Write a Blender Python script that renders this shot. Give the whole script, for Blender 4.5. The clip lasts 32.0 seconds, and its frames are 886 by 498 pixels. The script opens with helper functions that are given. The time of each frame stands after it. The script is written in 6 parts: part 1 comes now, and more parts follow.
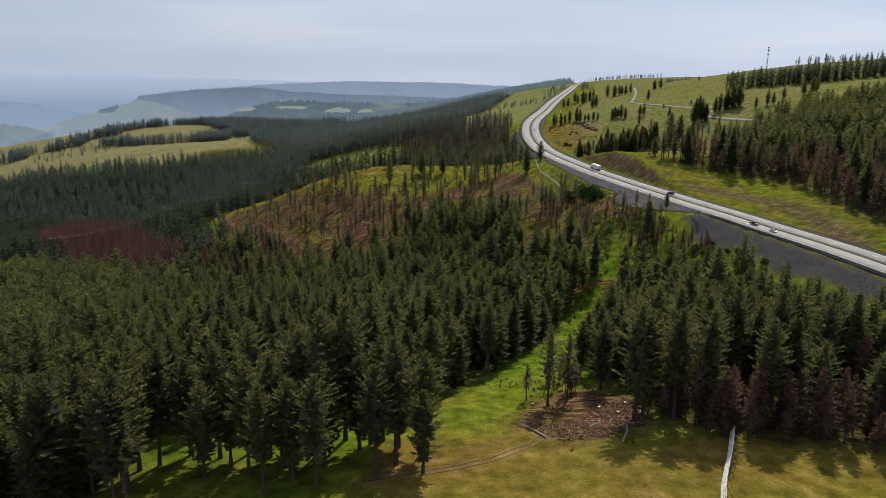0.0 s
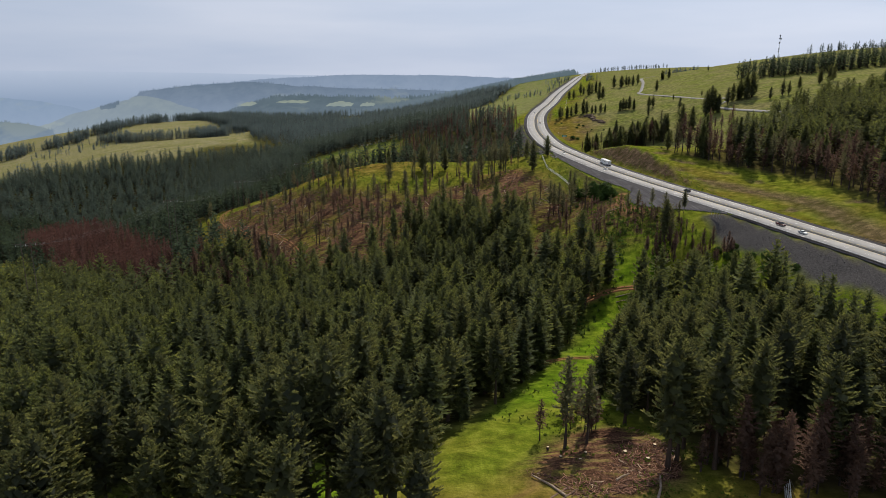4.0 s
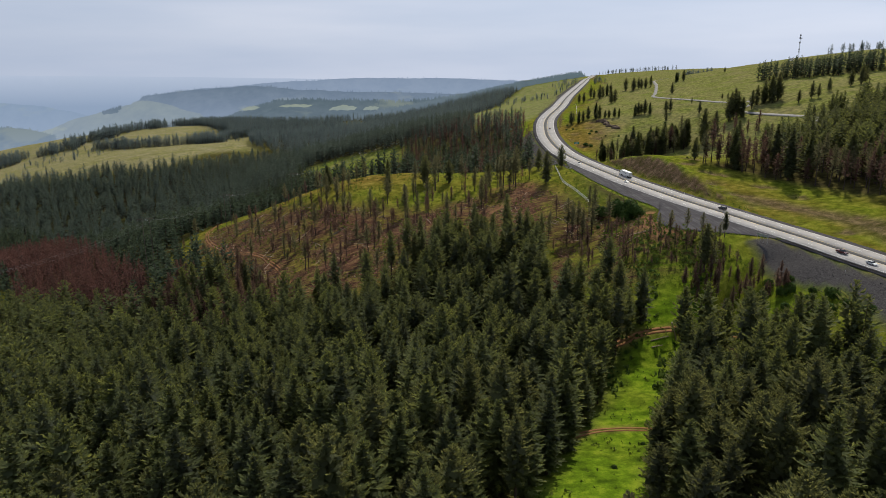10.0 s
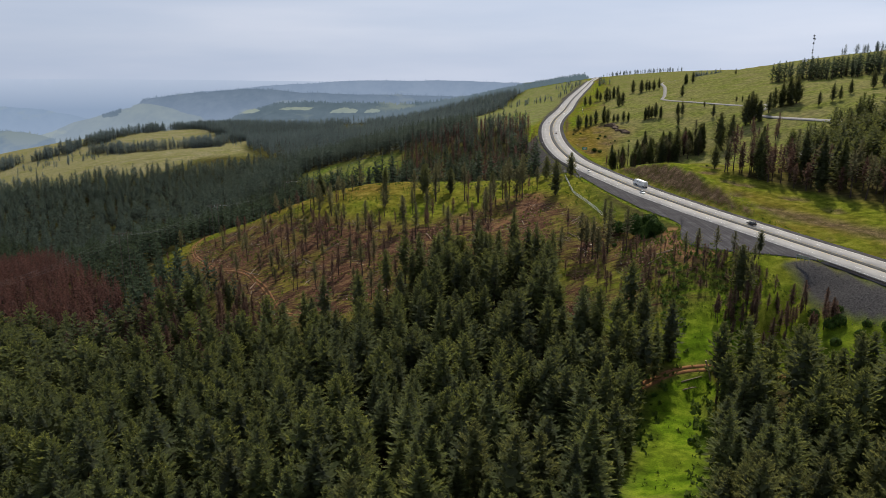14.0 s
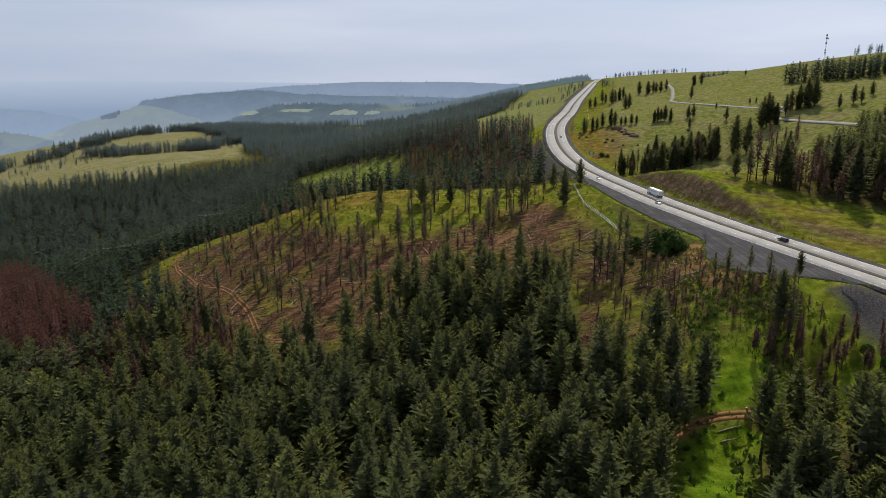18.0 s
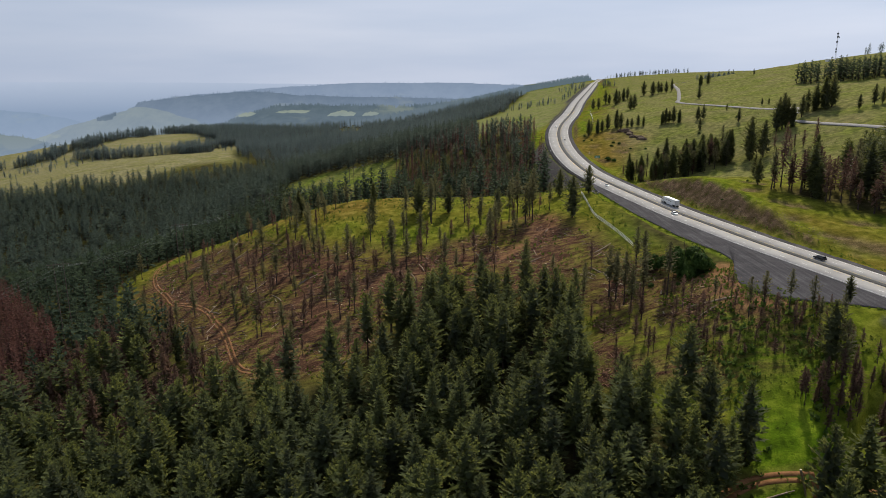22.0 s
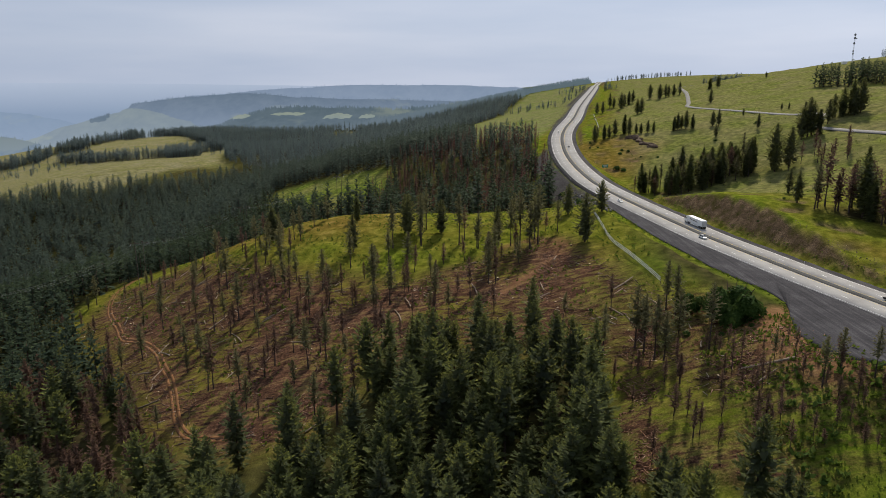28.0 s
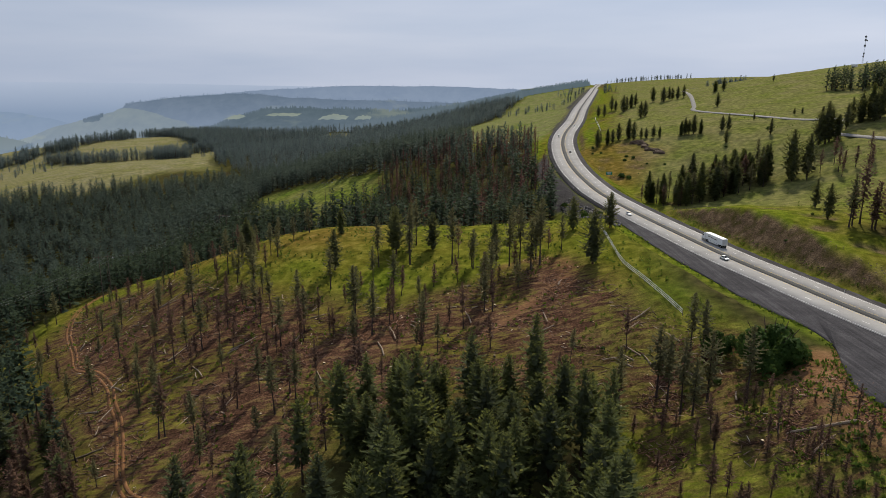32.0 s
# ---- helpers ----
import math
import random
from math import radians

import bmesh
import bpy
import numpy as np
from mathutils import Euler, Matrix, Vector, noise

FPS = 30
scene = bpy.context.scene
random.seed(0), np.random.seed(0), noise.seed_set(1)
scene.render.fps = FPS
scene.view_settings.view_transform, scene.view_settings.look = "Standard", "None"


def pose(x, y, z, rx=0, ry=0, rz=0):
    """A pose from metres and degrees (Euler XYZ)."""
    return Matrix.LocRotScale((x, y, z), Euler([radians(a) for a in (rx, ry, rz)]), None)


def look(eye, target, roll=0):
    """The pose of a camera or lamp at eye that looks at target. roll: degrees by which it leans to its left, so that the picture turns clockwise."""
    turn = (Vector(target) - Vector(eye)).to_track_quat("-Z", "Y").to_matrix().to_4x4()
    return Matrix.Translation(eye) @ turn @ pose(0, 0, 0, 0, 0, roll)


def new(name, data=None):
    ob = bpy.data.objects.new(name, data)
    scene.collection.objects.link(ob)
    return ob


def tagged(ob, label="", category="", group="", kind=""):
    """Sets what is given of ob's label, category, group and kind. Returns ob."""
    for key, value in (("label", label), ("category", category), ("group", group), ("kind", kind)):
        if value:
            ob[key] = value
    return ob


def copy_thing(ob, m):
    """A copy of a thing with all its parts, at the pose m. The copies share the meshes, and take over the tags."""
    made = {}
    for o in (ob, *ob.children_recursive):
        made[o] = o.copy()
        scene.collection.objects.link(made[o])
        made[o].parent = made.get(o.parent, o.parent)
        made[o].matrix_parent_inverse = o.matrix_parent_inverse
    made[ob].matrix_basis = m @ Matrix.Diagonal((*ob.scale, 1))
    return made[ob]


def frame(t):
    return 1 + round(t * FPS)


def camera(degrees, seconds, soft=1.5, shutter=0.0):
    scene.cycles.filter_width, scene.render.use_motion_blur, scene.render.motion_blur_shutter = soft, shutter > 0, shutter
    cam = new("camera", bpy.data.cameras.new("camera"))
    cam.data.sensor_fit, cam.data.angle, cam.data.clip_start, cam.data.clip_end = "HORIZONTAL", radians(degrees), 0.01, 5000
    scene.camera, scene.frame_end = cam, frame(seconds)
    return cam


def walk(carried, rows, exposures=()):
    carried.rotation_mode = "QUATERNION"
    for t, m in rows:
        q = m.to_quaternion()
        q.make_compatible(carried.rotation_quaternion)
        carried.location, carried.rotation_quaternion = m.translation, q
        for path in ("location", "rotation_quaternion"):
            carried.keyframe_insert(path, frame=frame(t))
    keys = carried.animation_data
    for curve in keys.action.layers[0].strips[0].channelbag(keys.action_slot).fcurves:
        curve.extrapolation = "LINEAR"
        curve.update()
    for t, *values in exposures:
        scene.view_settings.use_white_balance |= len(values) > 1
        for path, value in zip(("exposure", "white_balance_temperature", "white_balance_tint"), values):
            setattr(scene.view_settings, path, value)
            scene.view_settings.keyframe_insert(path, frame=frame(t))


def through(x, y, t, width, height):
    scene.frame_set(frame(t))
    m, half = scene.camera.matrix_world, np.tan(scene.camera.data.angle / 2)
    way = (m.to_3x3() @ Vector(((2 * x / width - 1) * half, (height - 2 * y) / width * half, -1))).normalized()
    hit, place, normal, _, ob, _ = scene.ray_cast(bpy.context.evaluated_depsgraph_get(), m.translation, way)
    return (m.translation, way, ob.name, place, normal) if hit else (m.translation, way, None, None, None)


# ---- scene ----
# ---------------------------------------------------------------- camera and its way
cam = camera(65.0, 32.0, soft=0.7)
PATH = [
    (0, pose(0.07, 0.15, 100.02, 75.536, 0, -0.669) @ pose(0, 0, 0, 0, 0, 0.759)),
    (1, pose(0.59, 6.02, 99.77, 75.251, 0, -0.592) @ pose(0, 0, 0, 0, 0, 0.585)),
    (2, pose(1.00, 12.46, 99.58, 75.062, 0, -0.502) @ pose(0, 0, 0, 0, 0, 0.435)),
    (3, pose(1.31, 19.54, 99.46, 74.955, 0, -0.406) @ pose(0, 0, 0, 0, 0, 0.288)),
    (6, pose(1.93, 43.31, 99.33, 74.991, 0, -0.153) @ pose(0, 0, 0, 0, 0, 0.077)),
    (8, pose(2.20, 60.36, 99.28, 75.088, 0, 0.003) @ pose(0, 0, 0, 0, 0, -0.025)),
    (10, pose(2.58, 77.93, 99.19, 75.175, 0, 0.134) @ pose(0, 0, 0, 0, 0, -0.120)),
    (12, pose(3.02, 95.64, 99.09, 75.275, 0, 0.243) @ pose(0, 0, 0, 0, 0, -0.155)),
    (14, pose(3.23, 113.43, 98.89, 75.352, 0, 0.324) @ pose(0, 0, 0, 0, 0, -0.226)),
    (17, pose(4.04, 139.29, 98.32, 75.455, 0, 0.409) @ pose(0, 0, 0, 0, 0, -0.264)),
    (19, pose(4.36, 156.18, 97.85, 75.479, 0, 0.408) @ pose(0, 0, 0, 0, 0, -0.289)),
    (21, pose(4.74, 173.05, 97.44, 75.515, 0, 0.382) @ pose(0, 0, 0, 0, 0, -0.357)),
    (23, pose(5.54, 190.63, 97.02, 75.543, 0, 0.329) @ pose(0, 0, 0, 0, 0, -0.369)),
    (25, pose(6.37, 208.05, 96.57, 75.598, 0, 0.287) @ pose(0, 0, 0, 0, 0, -0.368)),
    (28, pose(7.95, 234.71, 96.06, 75.712, 0, 0.166) @ pose(0, 0, 0, 0, 0, -0.154)),
    (30, pose(8.93, 252.58, 95.72, 75.755, 0, 0.041) @ pose(0, 0, 0, 0, 0, 0.023)),
    (32, pose(10.48, 270.07, 95.36, 75.819, 0, -0.086) @ pose(0, 0, 0, 0, 0, 0.184)),
]

walk(cam, PATH, exposures=[(0, 0.05), (14, 0.07), (24, 0.02), (30, -0.05), (32, -0.07)])

# ---------------------------------------------------------------- sky and sun
SUN_AZ, SUN_EL = 21.0, 43.0          # degrees from +y towards +x, and above the horizon
world = bpy.data.worlds.new("sky")
scene.world = world
world.use_nodes = True
wn, wl = world.node_tree.nodes, world.node_tree.links
wn.clear()
w_out = wn.new("ShaderNodeOutputWorld")
w_sky = wn.new("ShaderNodeTexSky")
w_sky.sky_type = "NISHITA"
w_sky.sun_disc = False
w_sky.sun_elevation, w_sky.sun_rotation = radians(SUN_EL), radians(SUN_AZ)
w_sky.air_density, w_sky.dust_density, w_sky.ozone_density, w_sky.altitude = 1.0, 3.0, 1.0, 1000
w_bg = wn.new("ShaderNodeBackground")
w_bg.inputs["Strength"].default_value = 0.06
w_veil = wn.new("ShaderNodeBackground")       # thin high overcast, streaked
w_co = wn.new("ShaderNodeTexCoord")
w_map = wn.new("ShaderNodeMapping")
w_map.inputs["Scale"].default_value = (1.2, 1.2, 9.0)
w_map.inputs["Rotation"].default_value = (radians(3), radians(-4), 0)
w_noise = wn.new("ShaderNodeTexNoise")
w_noise.inputs["Scale"].default_value, w_noise.inputs["Detail"].default_value = 1.6, 4
w_ramp = wn.new("ShaderNodeValToRGB")
w_ramp.color_ramp.elements[0].position, w_ramp.color_ramp.elements[0].color = 0.3, (0.50, 0.602, 0.795, 1)
w_ramp.color_ramp.elements[1].position, w_ramp.color_ramp.elements[1].color = 0.72, (0.685, 0.75, 0.905, 1)
w_side = wn.new("ShaderNodeMapRange")         # brighter towards the sun's side
w_side.inputs["From Min"].default_value, w_side.inputs["From Max"].default_value = -0.55, 0.55
w_side.inputs["To Min"].default_value, w_side.inputs["To Max"].default_value = 0.82, 0.99
w_mix = wn.new("ShaderNodeMixShader")
w_sep, w_fac = wn.new("ShaderNodeSeparateXYZ"), wn.new("ShaderNodeMapRange")   # the veil thins out towards the zenith
w_fac.inputs["From Min"].default_value, w_fac.inputs["From Max"].default_value = 0.05, 0.75
w_fac.inputs["To Min"].default_value, w_fac.inputs["To Max"].default_value = 0.90, 0.74
wl.new(w_co.outputs["Generated"], w_sep.inputs[0])
wl.new(w_sep.outputs["Z"], w_fac.inputs["Value"])
wl.new(w_sep.outputs["X"], w_side.inputs["Value"])
wl.new(w_side.outputs[0], w_veil.inputs["Strength"])
wl.new(w_fac.outputs[0], w_mix.inputs[0])
wl.new(w_co.outputs["Generated"], w_map.inputs[0])
wl.new(w_map.outputs[0], w_noise.inputs["Vector"])
wl.new(w_noise.outputs["Fac"], w_ramp.inputs[0])
wl.new(w_ramp.outputs[0], w_veil.inputs["Color"])
wl.new(w_sky.outputs[0], w_bg.inputs["Color"])
wl.new(w_bg.outputs[0], w_mix.inputs[1])
wl.new(w_veil.outputs[0], w_mix.inputs[2])
wl.new(w_mix.outputs[0], w_out.inputs[0])

sun_data = bpy.data.lights.new("sun", "SUN")
sun_data.energy, sun_data.angle, sun_data.color = 5.0, radians(1.5), (1.0, 0.92, 0.78)
sun = new("sun", sun_data)
s_az, s_el = radians(SUN_AZ), radians(SUN_EL)
sun_dir = Vector((math.sin(s_az) * math.cos(s_el), math.cos(s_az) * math.cos(s_el), math.sin(s_el)))
sun.matrix_world = look(sun_dir * 900, (0, 0, 0))


# ---------------------------------------------------------------- materials
class Nodes:
    """A small shorthand for one node material."""

    def __init__(self, name, rough=0.8, metal=0.0, spec=0.3):
        self.mat = bpy.data.materials.new(name)
        self.mat.use_nodes = True
        self.n, self.l = self.mat.node_tree.nodes, self.mat.node_tree.links
        self.bsdf = self.n["Principled BSDF"]
        self.out = self.n["Material Output"]
        self.bsdf.inputs["Roughness"].default_value = rough
        self.bsdf.inputs["Metallic"].default_value = metal
        self.bsdf.inputs["Specular IOR Level"].default_value = spec
        self.co = self.n.new("ShaderNodeTexCoord")
        self.geo = None

    def world_pos(self):
        if self.geo is None:
            self.geo = self.n.new("ShaderNodeNewGeometry")
        return self.geo.outputs["Position"]

    def noise(self, scale, detail=3, vector=None, rough=0.55, stretch=None):
        t = self.n.new("ShaderNodeTexNoise")
        t.inputs["Scale"].default_value, t.inputs["Detail"].default_value = scale, detail
        t.inputs["Roughness"].default_value = rough
        v = self.co.outputs["Object"] if vector is None else vector
        if stretch:
            m = self.n.new("ShaderNodeMapping")
            m.inputs["Scale"].default_value = stretch
            self.l.new(v, m.inputs[0])
            v = m.outputs[0]
        self.l.new(v, t.inputs["Vector"])
        return t.outputs["Fac"]

    def ramp(self, fac, stops):
        r = self.n.new("ShaderNodeValToRGB")
        e = r.color_ramp.elements
        while len(e) < len(stops):
            e.new(0.5)
        for k, (p, c) in zip(e, stops):
            k.position = p
            k.color = (*c, 1) if len(c) == 3 else c
        self.l.new(fac, r.inputs[0])
        return r.outputs[0]

    def mix(self, fac, a, b, kind="MIX"):
        m = self.n.new("ShaderNodeMix")
        m.data_type, m.blend_type = "RGBA", kind
        for key, v in ((0, fac), (6, a), (7, b)):
            if isinstance(v, (int, float)):
                m.inputs[key].default_value = v
            elif isinstance(v, tuple):
                m.inputs[key].default_value = (*v, 1)
            else:
                self.l.new(v, m.inputs[key])
        return m.outputs[2]

    def math(self, op, a, b=None, clamp=False):
        m = self.n.new("ShaderNodeMath")
        m.operation, m.use_clamp = op, clamp
        for key, v in ((0, a), (1, b)):
            if v is None:
                continue
            if isinstance(v, (int, float)):
                m.inputs[key].default_value = v
            else:
                self.l.new(v, m.inputs[key])
        return m.outputs[0]

    def attr(self, name):
        a = self.n.new("ShaderNodeAttribute")
        a.attribute_name = name
        return a.outputs["Fac"]

    def color(self, socket):
        if isinstance(socket, tuple):
            self.bsdf.inputs["Base Color"].default_value = (*socket, 1)
        else:
            self.l.new(socket, self.bsdf.inputs["Base Color"])
        return self

    def bump(self, height, strength=0.4, distance=0.05):
        b = self.n.new("ShaderNodeBump")
        b.inputs["Strength"].default_value, b.inputs["Distance"].default_value = strength, distance
        self.l.new(height, b.inputs["Height"])
        self.l.new(b.outputs[0], self.bsdf.inputs["Normal"])
        return self


def plain(name, dark, light, scale=2.0, rough=0.8, metal=0.0, bump=0.0, stretch=None, fine=8.0, spec=0.3):
    """Two tones mixed at two scales, with a light relief."""
    m = Nodes(name, rough, metal, spec)
    big, small = m.noise(scale, 3, stretch=stretch), m.noise(scale * fine, 4, stretch=stretch)
    tone = m.math("ADD", m.math("MULTIPLY", big, 0.6), m.math("MULTIPLY", small, 0.4))
    m.color(m.ramp(tone, [(0.3, dark), (0.7, light)]))
    if bump:
        m.bump(small, bump, 0.03)
    return m.mat


def leaves(name, dark, light, tip, tone_from="object", through=0.35, amount=0.5, young=0.0):
    """Foliage: diffuse with light passing through, varied from tree to tree and spray to spray, paler on the young
    shoots, where the colour also imitates sunlit tips.
    """
    m = Nodes(name, 0.75, 0, 0.06)
    geo = m.n.new("ShaderNodeNewGeometry")
    if tone_from == "object":
        info = m.n.new("ShaderNodeObjectInfo")
        tree = info.outputs["Random"]
    else:
        tree = m.attr("tone")
    spray = geo.outputs["Random Per Island"]
    fac = m.math("ADD", m.math("MULTIPLY", tree, amount * (1 - young)), m.math("MULTIPLY", spray, (1 - amount) * (1 - young)))
    if young:
        fac = m.math("ADD", fac, m.math("MULTIPLY", m.attr("young"), young))
    col = m.ramp(fac, [(0.1, dark), (0.6, light), (0.95, tip)])
    m.color(col)
    t = m.n.new("ShaderNodeBsdfTranslucent")
    m.l.new(m.mix(0.5, col, tip), t.inputs["Color"])
    mx = m.n.new("ShaderNodeMixShader")
    mx.inputs[0].default_value = through
    m.l.new(m.bsdf.outputs[0], mx.inputs[1])
    m.l.new(t.outputs[0], mx.inputs[2])
    m.l.new(mx.outputs[0], m.out.inputs[0])
    return m.mat


# needle ramps: dark inner tones imitate shade, pale tips sun and new growth
M_FIR = leaves("fir_needles", (0.040, 0.048, 0.034), (0.092, 0.109, 0.040), (0.275, 0.275, 0.054), through=0.42, amount=0.6, young=0.5)
M_PINE = leaves("pine_needles", (0.043, 0.050, 0.034), (0.098, 0.108, 0.042), (0.245, 0.236, 0.066), through=0.42, amount=0.6, young=0.5)
M_WOOD_FIR = leaves("forest_needles", (0.039, 0.048, 0.035), (0.089, 0.106, 0.040), (0.255, 0.258, 0.054), "tone", 0.42, 0.65, young=0.5)
M_VALLEY = leaves("valley_forest_needles", (0.021, 0.034, 0.025), (0.045, 0.066, 0.040), (0.108, 0.134, 0.058), "tone", 0.40, 0.5, young=0.4)
# distance haze painted into the next two needle colours, paler and bluer farther off
M_VALLEY_HAZED = leaves("hazed_valley_needles", (0.038, 0.055, 0.049), (0.072, 0.098, 0.078), (0.145, 0.172, 0.110), "tone", 0.40, 0.5, young=0.4)
M_HAZED = leaves("hazed_forest_needles", (0.064, 0.090, 0.096), (0.108, 0.142, 0.142), (0.180, 0.212, 0.185), "tone", 0.4, 0.65, young=0.3)
M_SPARSE = leaves("thin_pine_needles", (0.058, 0.060, 0.034), (0.122, 0.118, 0.056), (0.235, 0.210, 0.090), through=0.4, amount=0.6, young=0.4)
M_DEAD = leaves("scorched_needles", (0.060, 0.040, 0.031), (0.125, 0.074, 0.052), (0.205, 0.122, 0.082), through=0.35, young=0.3)
M_RED = leaves("red_dead_needles", (0.050, 0.027, 0.023), (0.102, 0.048, 0.038), (0.17, 0.085, 0.062), "tone", 0.35, young=0.3)
M_LEAF = leaves("broad_leaves", (0.020, 0.042, 0.010), (0.045, 0.080, 0.018), (0.085, 0.13, 0.03))
M_SHRUB = leaves("shrub_leaves", (0.03, 0.06, 0.012), (0.06, 0.10, 0.02), (0.11, 0.15, 0.035), "tone")
M_BARK = plain("bark", (0.030, 0.020, 0.015), (0.085, 0.055, 0.038), 3, 0.9, bump=0.6, stretch=(1, 1, 0.15))
M_CHAR = plain("charred_bark", (0.020, 0.015, 0.013), (0.075, 0.052, 0.042), 3, 0.9, bump=0.5, stretch=(1, 1, 0.15))
M_LOG = plain("weathered_log", (0.11, 0.075, 0.05), (0.34, 0.26, 0.19), 2, 0.85, bump=0.4)
M_CUT = plain("cut_wood", (0.42, 0.31, 0.19), (0.62, 0.50, 0.34), 6, 0.7)
M_SLASH = plain("logging_debris", (0.06, 0.035, 0.025), (0.20, 0.12, 0.085), 0.7, 0.9)
def asphalt():
    """Old dark surfacing: grit, pale dusty patches and the long streaks that wheels leave."""
    m = Nodes("dark_asphalt", 0.95, 0, 0.06)
    p = m.world_pos()
    grit, patch = m.noise(2.2, 4, p, 0.7), m.noise(0.09, 4, p, 0.6)
    wheels = m.noise(0.55, 4, p, 0.7, stretch=(1.3, 0.05, 1))
    tone = m.math("ADD", m.math("MULTIPLY", grit, 0.30), m.math("ADD", m.math("MULTIPLY", patch, 0.30), m.math("MULTIPLY", wheels, 0.40)))
    m.color(m.ramp(tone, [(0.36, (0.021, 0.020, 0.022)), (0.50, (0.043, 0.041, 0.045)), (0.64, (0.088, 0.084, 0.088))]))
    m.bump(grit, 0.3, 0.03)
    return m.mat


M_ASPHALT = asphalt()
M_MEDIAN = plain("median_asphalt", (0.022, 0.022, 0.022), (0.045, 0.044, 0.043), 0.2, 0.92, fine=30)
M_CONC = plain("worn_concrete", (0.20, 0.192, 0.186), (0.31, 0.30, 0.288), 0.10, 0.9, bump=0.15, fine=22, spec=0.15)
M_LINE = plain("road_paint", (0.62, 0.62, 0.60), (0.80, 0.79, 0.76), 1, 0.7)
M_YELLOW = plain("yellow_paint", (0.55, 0.38, 0.05), (0.70, 0.50, 0.09), 1, 0.7)
M_GRAVEL = plain("gravel_road", (0.15, 0.142, 0.132), (0.26, 0.25, 0.235), 0.5, 0.95, bump=0.3, spec=0.1)
M_SOIL = plain("track_soil", (0.10, 0.048, 0.020), (0.24, 0.120, 0.055), 0.35, 0.95, bump=0.4, spec=0.05)
M_STEEL = plain("rusted_rail", (0.035, 0.028, 0.024), (0.11, 0.09, 0.08), 2, 0.6, 0.5)
M_GALV = plain("galvanised_steel", (0.32, 0.33, 0.34), (0.52, 0.53, 0.54), 3, 0.45, 0.8)
M_POST = plain("dark_wooden_post", (0.05, 0.038, 0.03), (0.13, 0.10, 0.08), 4, 0.9)
M_WHITE = plain("white_paint", (0.68, 0.68, 0.67), (0.82, 0.82, 0.80), 3, 0.5)
M_FENCE = plain("bleached_board", (0.50, 0.49, 0.47), (0.74, 0.73, 0.70), 2, 0.7)
M_BLACK = plain("black_paint", (0.010, 0.010, 0.011), (0.03, 0.03, 0.03), 2, 0.35)
M_RUBBER = plain("rubber", (0.010, 0.010, 0.010), (0.028, 0.028, 0.028), 6, 0.85)
M_MAROON = plain("maroon_paint", (0.055, 0.010, 0.010), (0.09, 0.018, 0.016), 2, 0.3)
M_SILVER = plain("silver_paint", (0.45, 0.46, 0.47), (0.60, 0.61, 0.62), 2, 0.3, 0.4)
M_GREEN = plain("green_sign_face", (0.0, 0.16, 0.10), (0.01, 0.24, 0.15), 3, 0.5)
M_REDP = plain("red_paint", (0.35, 0.03, 0.02), (0.5, 0.05, 0.04), 3, 0.6)
M_STONE = plain("brown_basalt", (0.045, 0.032, 0.024), (0.16, 0.112, 0.078), 0.6, 0.95, bump=0.6, spec=0.1)
M_WIRE = plain("cable", (0.12, 0.12, 0.125), (0.18, 0.18, 0.185), 3, 0.7)
glass = Nodes("window_glass", 0.06, 0, 0.6)
glass.color((0.015, 0.018, 0.02))
M_GLASS = glass.mat


